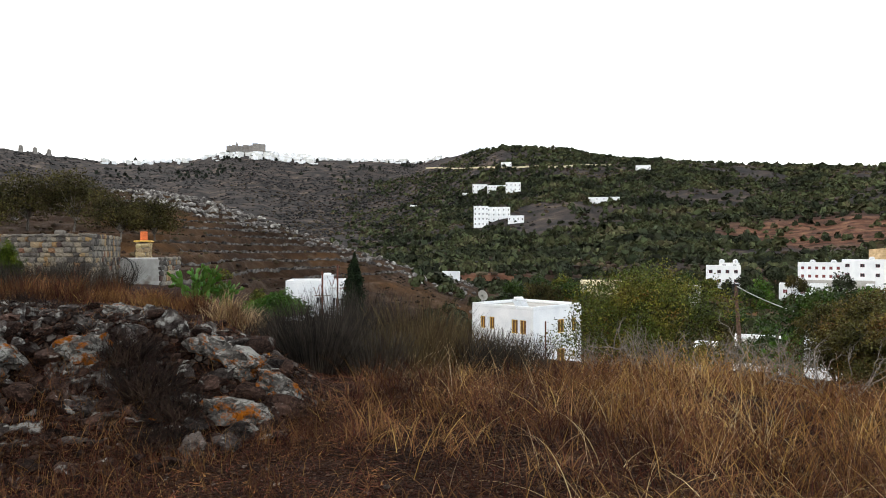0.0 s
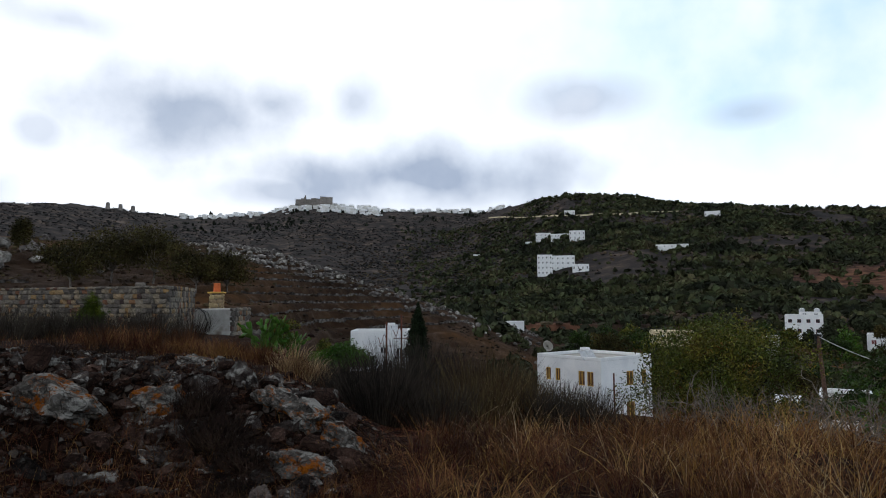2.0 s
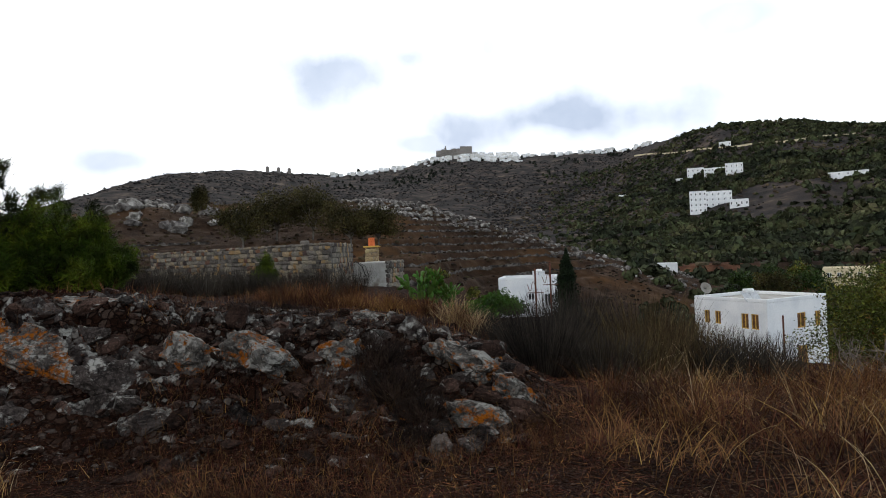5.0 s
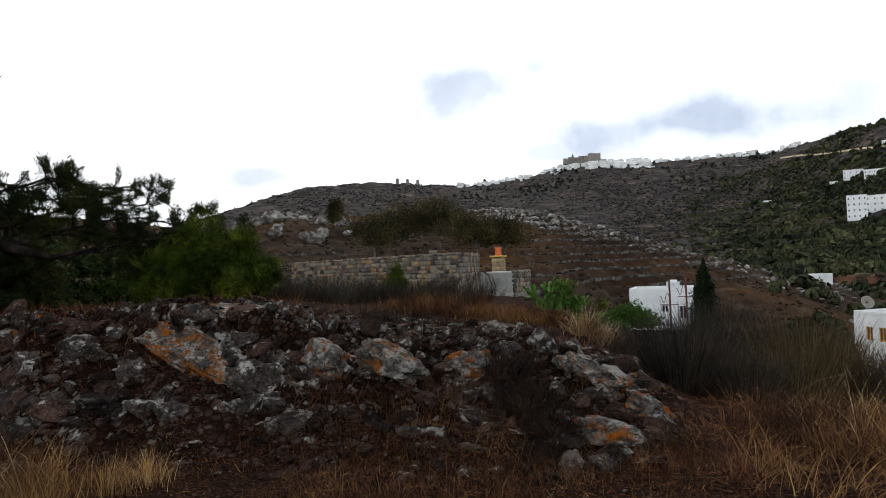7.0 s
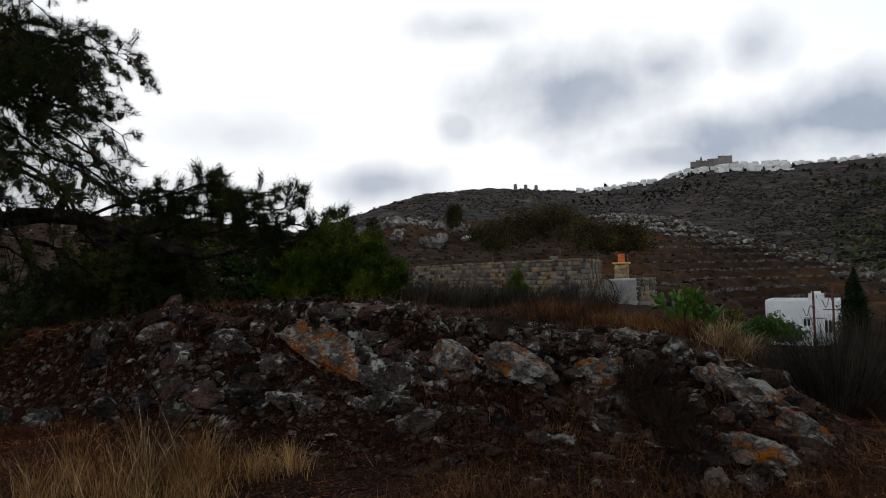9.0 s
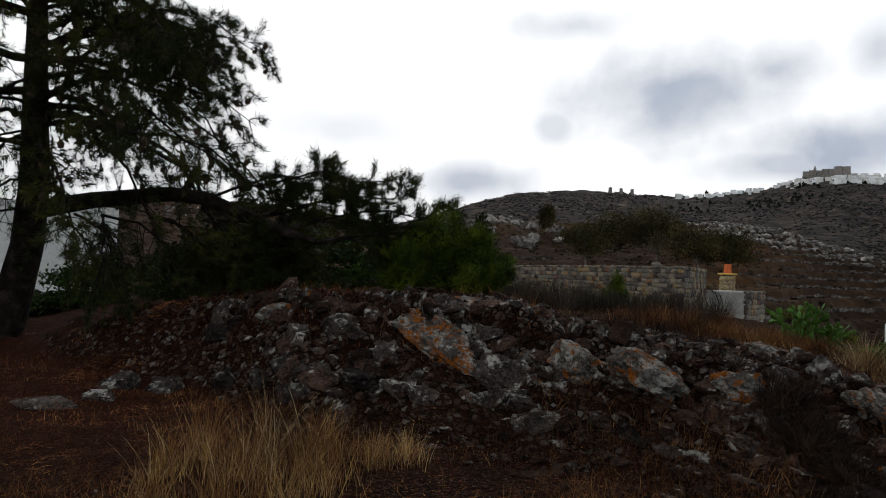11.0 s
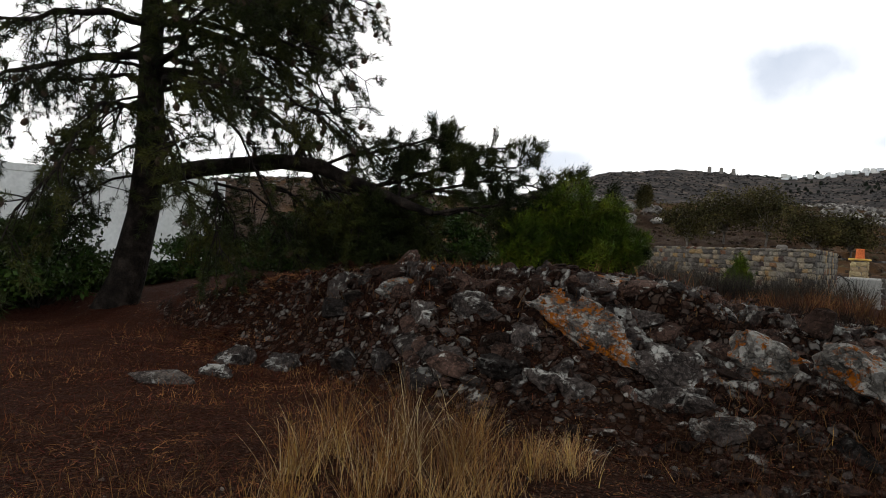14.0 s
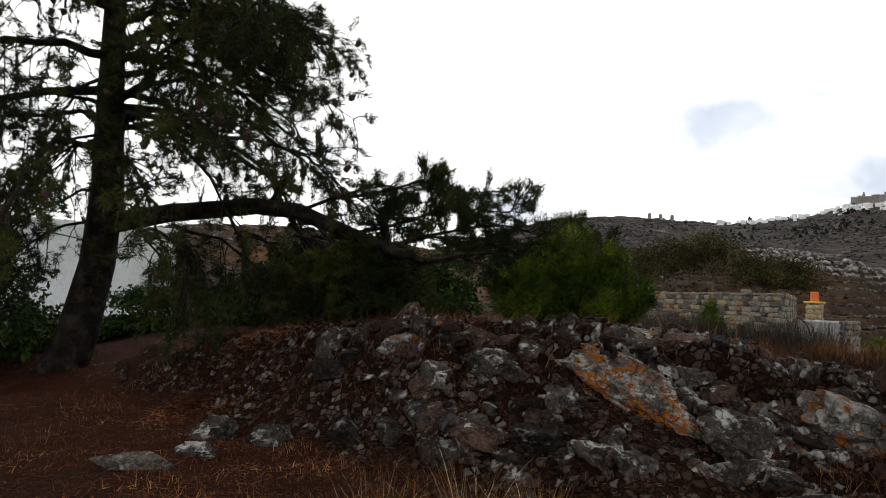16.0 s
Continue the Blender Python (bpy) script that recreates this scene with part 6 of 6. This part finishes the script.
annex = thing("plastered_shed", Matrix.Translation((-16.1, 32.1, -0.22)) @ pose(0, 0, 0, 0, 0, 5) @ Matrix.Scale(1.14, 4), "small plastered shed with a rubble side wall beside the hut", "shed")
part("wall", box(0, 0, -0.6, 1.8, 2.7, 1.3, 0.05), PLASTER, annex)
asd = bare_part("side_face", pose(1.82, 0, 0, 0, 0, 90), annex)
stone_wall("side", asd, 2.7, 0.0, 1.34, 63, course=0.2)
for k, (r0, z1, x1) in enumerate(((0.022, 1.38, 0.62), (0.015, 1.33, 0.78))):
    tube("hose", [(0.02 + 0.05 * k, -0.06, 0.1), (0.02 + 0.05 * k, -0.07, 0.95), (0.1 + 0.1 * k, -0.06, 1.2), (0.3 + 0.1 * k, -0.05, z1), (x1, -0.05, 1.12), (x1 + 0.14, -0.06, 0.7), (x1 + 0.06, -0.06, 0.3)], [r0] * 7, BLACK, annex)
tube("drainpipe", [(-0.06, -0.1, -0.2), (-0.05, -0.1, 0.5), (-0.02, -0.1, 1.15)], [0.045] * 3, REDCLAY, annex)
chim = thing("chimney", Matrix.Translation((-16.5, 35.9, 1.25)) @ pose(0, 0, 0, 0, 0, 14) @ Matrix.Scale(1.18, 4), "square stone chimney with a red clay pot", "chimney")
part("shaft", box(-0.26, -0.26, -1.6, 0.26, 0.26, 0.72, 0.02), MORTAR, chim)
for k in range(4):
    face = bare_part("shaft_face", pose(0, 0, 0, 0, 0, 90 * k) @ pose(-0.28, -0.27, 0), chim)
    stone_wall("face", face, 0.56, -0.1, 0.71, 64 + k, course=0.17, mat=OCHRE_STONE)
part("cap", box(-0.38, -0.38, 0.72, 0.38, 0.38, 0.8, 0.02), YELLOW, chim)
tube("pot", [(0, 0, 0.8), (0, 0, 0.84), (0, 0, 1.1), (0, 0, 1.16), (0, 0, 1.2), (0, 0, 1.22), (0, 0, 1.1)], [0.18, 0.175, 0.16, 0.16, 0.18, 0.14, 0.12], TERRACOTTA, chim, sides=16)


# ---------------------------------------------------------------- the pine
def tufts(g, spots, dirs, needles=17, length=0.125, width=0.0062):
    n = len(spots)
    d = dirs[:, None] + 0.7 * g.normal(0, 1, (n, needles, 3))
    d /= np.linalg.norm(d, axis=-1, keepdims=True)
    L = length * g.uniform(0.7, 1.2, (n, needles, 1))
    base = spots[:, None] + 0.06 * g.normal(0, 1, (n, needles, 3)) * dirs[:, None] * 1.0
    side = np.cross(d, g.normal(0, 1, (n, needles, 3)))
    side /= np.linalg.norm(side, axis=-1, keepdims=True) + 1e-9
    v = np.stack([base - side * width, base + side * width, base + d * L], 2).reshape(-1, 3)
    return v, np.arange(len(v)).reshape(-1, 3)


def bend(p0, d, length, rise, droop, n=7, g=None, wob=0.04):
    """A branch path that leaves p0 along d, rises and then droops."""
    s = np.linspace(0, 1, n)[:, None]
    d = np.asarray(d, float)
    d = d / np.linalg.norm(d)
    p = np.asarray(p0) + d * length * s + np.array([0, 0, 1.0]) * length * (rise * s - droop * s * s)
    if g is not None:
        p[1:] += wob * length * g.normal(0, 1, (n - 1, 3)) * np.linspace(0.3, 1, n - 1)[:, None]
    return p


def pine():
    g = np.random.default_rng(91)
    ob = thing("pine_tree", Matrix.Identity(4), "large dark pine with a low horizontal limb and drooping twigs", "tree")
    trunk = np.array([(-14.75, 1.72, -0.5), (-14.66, 1.9, 0.1), (-14.58, 2.08, 0.7), (-14.5, 2.28, 1.9), (-14.5, 2.34, 3.07), (-14.51, 2.28, 4.5), (-14.52, 2.24, 6.0), (-14.5, 2.2, 8.0), (-14.45, 2.2, 9.8)])
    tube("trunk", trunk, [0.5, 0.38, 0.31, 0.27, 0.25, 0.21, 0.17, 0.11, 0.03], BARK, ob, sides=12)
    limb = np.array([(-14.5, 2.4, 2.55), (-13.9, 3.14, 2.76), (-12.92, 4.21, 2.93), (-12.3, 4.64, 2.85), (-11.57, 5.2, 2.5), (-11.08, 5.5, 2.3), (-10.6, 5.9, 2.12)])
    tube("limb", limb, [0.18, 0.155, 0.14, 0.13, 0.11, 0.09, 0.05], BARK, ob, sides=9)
    tube("broken_stub", [(-12.72, 4.35, 2.9), (-12.6, 4.45, 3.2), (-12.52, 4.52, 3.42)], [0.085, 0.07, 0.06], BARK, ob)
    spots, dirs, twig, cones = [], [], [], []

    def dress(path, r0, twigs, tl, start=0.25, hang=0.55, per=8):
        """Twigs along a branch, with needle tufts on them."""
        n = len(path)
        for _ in range(twigs):
            s = start + (1 - start) * g.random() ** 0.8
            q = s * (n - 1)
            i = min(int(q), n - 2)
            p = path[i] + (path[i + 1] - path[i]) * (q - i)
            along = path[i + 1] - path[i]
            along /= np.linalg.norm(along)
            d = 0.7 * along + 0.75 * g.normal(0, 1, 3)
            d[2] -= 0.25
            tw = bend(p, d, tl * g.uniform(0.5, 1.25) * (1.15 - 0.4 * s), 0.05, hang * g.uniform(0.2, 1.3), 5, g, 0.05)
            twig.append(tube_arrays(tw, [0.011, 0.009, 0.007, 0.005, 0.003], 4))
            for w in np.linspace(0.6, 1, per) + g.uniform(-0.04, 0.04, per):
                q2 = np.clip(w, 0, 1) * 4
                j = min(int(q2), 3)
                t = tw[j] + (tw[j + 1] - tw[j]) * (q2 - j)
                dd = tw[j + 1] - tw[j]
                dd /= np.linalg.norm(dd) + 1e-9
                dd[2] += 0.5
                spots.append(t + 0.025 * g.normal(0, 1, 3))
                dirs.append(dd)
            if g.random() < 0.3:
                cones.append(tw[3] + (0, 0, -0.04))

    reach_z = [2.9, 3.4, 4.4, 5.0, 6.0, 8.0, 9.8]
    reach_r = [5.6, 6.3, 5.7, 5.2, 4.3, 2.8, 1.0]
    for k in range(52):
        z = 3.75 + 5.95 * (k / 51) ** 1.15 + g.uniform(-0.2, 0.2)
        th = radians(53 + 130 * (g.random() - 0.5) * (1 if k % 3 else 0.35)) if k % 4 else g.uniform(0, 2 * np.pi)
        facing = 0.5 + 0.5 * math.cos(th - radians(53))
        length = float(np.interp(z, reach_z, reach_r)) * (0.55 + 0.45 * facing) * g.uniform(0.62, 1.0)
        p0 = np.array([np.interp(z, trunk[:, 2], trunk[:, 0]), np.interp(z, trunk[:, 2], trunk[:, 1]), z])
        path = bend(p0, (math.cos(th), math.sin(th), 0.0), length, g.uniform(-0.15, 0.75), g.uniform(0.2, 0.85), 8, g, 0.05)
        tube("branch", path, np.linspace(0.02 + 0.008 * length, 0.006, 8), BARK, ob, sides=6)
        dress(path, 0.03, int(9 + 8.2 * length * (0.75 + 0.4 * facing)), 0.75, 0.12, 0.45, 7)
    # closed crown higher up, out of view, added to shade the ground below
    for k in range(26):
        z, th = 7.3 + 2.2 * k / 25, 2.4 * k
        path = bend(np.array([-14.5, 2.22, z]), (math.cos(th), math.sin(th), 0.15), (4.6 - 0.8 * (z - 7.3)) * g.uniform(0.75, 1.0), 0.35, 0.25, 8, g, 0.04)
        tube("branch", path, np.linspace(0.06, 0.008, 8), BARK, ob, sides=6)
        dress(path, 0.03, 46, 0.9, 0.1, 0.3, 6)
    # the limb's own branches, fanning out low to the side
    ends = [(-10.4, 7.0, 3.4), (-10.0, 7.7, 3.2), (-9.6, 8.1, 2.75), (-9.3, 8.5, 2.35), (-10.9, 6.6, 3.5), (-10.5, 6.5, 2.9), (-10.2, 7.0, 2.5), (-9.9, 7.4, 2.0), (-10.6, 6.3, 1.5), (-11.3, 6.2, 1.6), (-11.6, 5.9, 3.25), (-12.3, 5.4, 1.7), (-10.9, 5.4, 1.4), (-11.6, 5.5, 1.3)]
    for k, e in enumerate(ends):
        p0 = limb[3 + k % 4]
        e = np.array(e)
        path = bend(p0, e - p0, np.linalg.norm(e - p0), 0.2, 0.2, 7, g, 0.04)
        tube("branch", path, np.linspace(0.034, 0.009, 7), BARK, ob, sides=6)
        dress(path, 0.03, 34, 0.42, 0.3, 0.1, 8)
    # hanging curtain under the limb and beside the trunk
    for k in range(20):
        if k % 4 == 2:
            continue
        p0 = limb[0] + (limb[4] - limb[0]) * g.random() + (0, 0, -0.05) if k % 2 else np.array([-14.5, 2.3, g.uniform(2.2, 4.0)])
        th = radians(53) + g.uniform(-1.2, 1.2) if k % 2 else radians(250) + g.uniform(-0.9, 0.9)
        path = bend(p0, (math.cos(th), math.sin(th), -0.1), g.uniform(1.0, 2.2), 0.1, 0.75, 7, g, 0.04)
        tube("branch", path, np.linspace(0.03, 0.008, 7), BARK, ob, sides=5)
        dress(path, 0.03, 24, 0.7, 0.2, 0.9)
    for z, e in ((4.72, (-14.75, 0.6, 4.3)), (6.1, (-14.6, 0.2, 6.2)), (5.3, (-13.8, 0.9, 5.0)), (7.0, (-14.2, 0.3, 7.3))):
        p0 = np.array([-14.52, 2.25, z])
        path = bend(p0, np.array(e) - p0, 2.6, 0.12, 0.22, 7, g, 0.02)
        tube("branch", path, np.linspace(0.085, 0.02, 7), BARK, ob, sides=7)
        dress(path, 0.03, 44, 0.9, 0.2, 1.0)
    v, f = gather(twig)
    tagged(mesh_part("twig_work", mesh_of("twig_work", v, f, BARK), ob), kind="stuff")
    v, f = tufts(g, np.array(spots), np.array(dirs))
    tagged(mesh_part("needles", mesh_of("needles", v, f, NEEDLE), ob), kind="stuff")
    bm = bmesh.new()
    bmesh.ops.create_uvsphere(bm, u_segments=8, v_segments=6, radius=1.0)
    for q in bm.verts:
        q.co = Vector((q.co.x * (1 - 0.25 * q.co.z), q.co.y * (1 - 0.25 * q.co.z), q.co.z * 1.45)) * (0.054 if q.index % 2 else 0.045)
    me = bpy.data.meshes.new("cone")
    bm.to_mesh(me)
    bm.free()
    me.materials.append(CONE)
    for c in cones[::2][:290]:
        mesh_part("cone", me, ob, m=pose(*c, *g.uniform(-40, 40, 2)))
    return ob


pine()


def young_pine(x, y, h, w, seed, label):
    g = np.random.default_rng(seed)
    ob = thing("young_pine", Matrix.Translation((x, y, height(x, y) - 0.05)), label, "shrub", "young pines")
    spots, dirs = [], []
    for k in range(30):
        th, q = 2.4 * k, w * 0.5 * math.sqrt((k + 0.5) / 30)
        e = np.array([q * math.cos(th), q * math.sin(th), h * (1.0 - 0.5 * (2 * q / w) ** 1.5) * g.uniform(0.5, 1.15)])
        path = bend((0.1 * g.normal(), 0.1 * g.normal(), 0), e, np.linalg.norm(e), -0.12, -0.12, 6, g, 0.03)
        tube("stem", path, np.linspace(0.02, 0.006, 6), BARK, ob, sides=5)
        for _ in range(60):
            s = 0.25 + 0.75 * g.random() ** 0.7
            i = min(int(s * 5), 4)
            p = path[i] + (path[i + 1] - path[i]) * (s * 5 - i)
            spots.append(p + 0.07 * g.normal(0, 1, 3))
            dirs.append(np.array([0.6 * g.normal(), 0.6 * g.normal(), 0.7]))
    v, f = tufts(g, np.array(spots), np.array(dirs), 15, 0.15, 0.006)
    tagged(mesh_part("needles", mesh_of("needles", v, f, NEEDLE_FRESH), ob), kind="stuff")


young_pine(-9.5, 8.1, 1.75, 1.7, 71, "bright green young pine growing beside the large one")
young_pine(-9.05, 8.45, 1.15, 0.95, 72, "bright green young pine growing beside the large one")
young_pine(-9.9, 7.4, 1.3, 1.3, 73, "bright green young pine growing beside the large one")
young_pine(-14.5, 21.5, 1.6, 0.7, 74, "small green young pine before the hut's wall")

for k, (az, r, h, w) in enumerate([(80, 20, 0.7, 2.8), (87, 15.5, 1.7, 2.4), (76.5, 20, 1.3, 2.2), (71, 19, 0.9, 2.6), (66, 18, 1.8, 2.6), (86, 17, 0.9, 2.6), (92, 16, 1.0, 2.6), (61, 18, 1.9, 2.4), (57, 17, 1.6, 2.2), (69, 16.5, 1.3, 2.2), (63, 15.5, 1.2, 2.0)]):
    leafy("green_shrub", low_base(az, r), h, w, LEAF_DARK, "dark green shrub in the shade behind the pine", "shrub", 400 + k, 5500, 0.065, blobs=14, low=0.1)


# ---------------------------------------------------------------- smaller things
def prickly_pear(az, r, seed, size=1.0):
    g = np.random.default_rng(seed)
    ob = thing("prickly_pear", Matrix.Translation(low_base(az, r)), "prickly pear cactus with broad green pads", "cactus", "prickly pears")
    bm = bmesh.new()
    bmesh.ops.create_uvsphere(bm, u_segments=10, v_segments=7, radius=1.0)
    for q in bm.verts:
        q.co = Vector((q.co.x * 0.11 * (0.75 + 0.25 * q.co.z), q.co.y * 0.018, q.co.z * 0.17 + 0.17))
    me = bpy.data.meshes.new("pad")
    bm.to_mesh(me)
    bm.free()
    me.materials.append(CACTUS)
    me.polygons.foreach_set("use_smooth", [True] * len(me.polygons))
    stack = [(Matrix.Translation((g.uniform(-0.8, 0.8) * size, g.uniform(-0.3, 0.3), g.uniform(0, 0.25))) @ pose(0, 0, 0, 0, g.uniform(-25, 25), g.uniform(0, 360)), 0) for _ in range(13)]
    while stack:
        m, lv = stack.pop()
        mesh_part("pad", me, ob, m=m @ Matrix.Scale((1.5 - 0.12 * lv) * size, 4))
        if lv < 3:
            for _ in range(1 + (g.random() < 0.55)):
                s = (1.5 - 0.12 * lv) * size
                stack.append((m @ pose(g.uniform(-0.06, 0.06) * s, 0, 0.31 * s, g.uniform(-20, 20), g.uniform(-50, 50), g.uniform(-70, 70)), lv + 1))
    return ob


prickly_pear(20.9, 19.5, 5, 0.56)
prickly_pear(18.6, 20.0, 6, 0.5)
leafy("green_shrub", low_base(19.4, 58), 2.1, 3.0, LEAF, "olive-green shrub on the terraced slope", "shrub", 38, 3200, 0.1, blobs=12, low=0.1)
leafy("green_shrub", low_base(16.0, 60), 2.6, 1.3, LEAF, "slim olive-green shrub on the terraced slope", "shrub", 39, 2000, 0.1, blobs=10, low=0.1)
prickly_pear(-27.2, 14.0, 7, 0.3)


def dead_bush(az, r, h, w, seed, label="bare grey dead branches standing in the grass", n=7, name="dead_bush"):
    g = np.random.default_rng(seed)
    pcs = []

    def grow(p, d, L, rad, lv):
        path = bend(p, d, L, 0.1, 0.05, 5, g, 0.07)
        pcs.append(tube_arrays(path, np.linspace(rad, rad * 0.5, 5), 5))
        if lv < 3:
            for _ in range(2 + (g.random() < 0.5)):
                q = path[int(g.integers(2, 5))]
                grow(q, d / np.linalg.norm(d) + 0.6 * g.normal(0, 1, 3) + (0, 0, 0.15), L * 0.6, rad * 0.55, lv + 1)

    for k in range(n):
        th = g.uniform(0, 6.28)
        grow(np.array([0.1 * g.normal(), 0.1 * g.normal(), 0.0]), np.array([math.cos(th) * w, math.sin(th) * w, h]), math.hypot(w, h) * g.uniform(0.4, 0.6), 0.014, 0)
    v, f = gather(pcs)
    ob = new(name, mesh_of(name, v, f, DEADWOOD))
    ob.matrix_basis = Matrix.Translation(low_base(az, r))
    return tagged(ob, label, "dead bush", "dead branches")


for k, (az, r, h, w) in enumerate([(-14.5, 9.6, 0.75, 0.5), (-17.5, 9.4, 0.8, 0.5), (-19.5, 9.8, 0.6, 0.6), (-24.5, 9.6, 0.75, 0.7), (-27.0, 9.2, 0.6, 0.7), (-30.5, 8.8, 0.7, 0.8), (-22, 10.2, 0.7, 0.6)]):
    dead_bush(az, r, h, w, 600 + k)

# power pole, its cable, iron gate posts
def power_pole():
    b = place(-24.75, -8.3, 46)
    t = place(-24.2, -2.75, 47)
    ob = thing("power_pole", Matrix.Translation((b.x, b.y, height(b.x, b.y) - 0.3)), "leaning brown wooden power pole", "pole")
    d = t - Vector((b.x, b.y, height(b.x, b.y) - 0.3))
    tube("shaft", [(0, 0, 0), tuple(d * 0.5), tuple(d)], [0.15, 0.13, 0.11], TIMBER, ob, sides=9)
    part("insulator", box(d.x - 0.2, d.y - 0.08, d.z - 0.5, d.x + 0.2, d.y + 0.08, d.z + 0.12, 0.05), BLACK, ob)
    e = place(-29.9, -5.05, 44)
    pts = []
    for k in range(11):
        s = k / 10
        p = t.lerp(e, s)
        pts.append((p.x, p.y, p.z - 0.35 * 4 * s * (1 - s) * 0.6))
    cab = new("cable", mesh_of("cable", *tube_arrays(pts, [0.03] * 11, 5), WIRE, True))
    tagged(cab, "pale cable sagging from a power pole", "cable")


power_pole()


def gate_post(az, el, r):
    t = place(az, el, r)
    z0 = height(t.x, t.y) - 0.1
    ob = thing("gate_post", Matrix.Translation((t.x, t.y, z0)), "rusty iron post with a scrolled bracket", "post", "gate posts")
    h = t.z - z0
    tube("shaft", [(0, 0, 0), (0, 0, h / 2), (0, 0, h)], [0.06, 0.06, 0.06], RUST, ob, sides=6)
    sc = [(-0.05 - 0.32 * s, 0, h - 1.0 + 0.25 * math.sin(5 * s) - 0.15 * s) for s in np.linspace(0, 1.6, 12)]
    tube("scroll", sc, [0.022] * 12, RUST, ob, sides=5)
    tube("cross_bar", [(-0.5, 0, h - 1.5), (0, 0, h - 1.5), (0.5, 0, h - 1.5)], [0.025] * 3, RUST, ob, sides=5)


gate_post(10.5, -1.75, 41)
gate_post(9.2, -1.15, 42)
tpost = place(-8.95, -5.95, 48)
ip = thing("iron_post", Matrix.Translation((tpost.x, tpost.y, height(tpost.x, tpost.y) - 0.1)), "thin dark iron post before the villa", "post")
tube("shaft", [(0, 0, 0), (0, 0, 1), (0, 0, tpost.z - height(tpost.x, tpost.y))], [0.07, 0.065, 0.06], RUST, ip, sides=6)

# tufts on and before the outcrop
blades(900, clump_at([(18.2, 10.4, 0.4, 0.9), (16.6, 10.8, 0.35, 0.8)]), 0.7, 0.0035, 0.35, STRAW_PALE, "dry_grass", "pale dry grass tuft behind the ledge", "grass", 16, 4, 0.7)
blades(900, clump_at([(18.2, 10.4, 0.45, 0.9), (16.6, 10.8, 0.4, 0.8)]), 0.6, 0.0035, 0.4, STRAW_DARK, "dead_grass", "brown stalks of a dry grass tuft", "grass", 48, 4, 0.7)
blades(5200, clump_at([(24, 12.5, 0.6, 0.9), (26.5, 12.8, 0.6, 0.8), (28.5, 12.0, 0.5, 0.7), (22, 13, 0.6, 0.9), (31, 14, 0.6, 1.1), (34, 15, 0.6, 1.1), (20.5, 12.0, 0.5, 0.8), (29.5, 13, 0.7, 1.2), (32.5, 13, 0.7, 1.1), (27, 13.5, 0.6, 1.1)]), 0.48, 0.005, 0.35, STRAW_DARK, "dead_grass", "brown dry grass before the hut", "grass", 17)
blades(900, clump_at([(24, 11.8, 0.5, 0.9), (27.5, 12.2, 0.5, 0.8), (21.5, 12.2, 0.5, 0.8)]), 0.42, 0.005, 0.35, STRAW, "dry_grass", "ochre dry grass before the hut", "grass", 18)
for k, (az, r, h, w) in enumerate([(24.5, 6.5, 0.36, 0.8), (22.3, 6.2, 0.3, 0.7), (26, 6.9, 0.34, 0.7), (23.6, 5.8, 0.22, 0.6), (36.5, 9.6, 0.35, 0.7), (33, 9.8, 0.3, 0.7), (30.5, 8.6, 0.25, 0.5)]):
    broom(az, r, h, w, 700 + k, THORN, label="low dark dried thorn bush among the rocks", n=800, spread=1.2, kink=0.05)
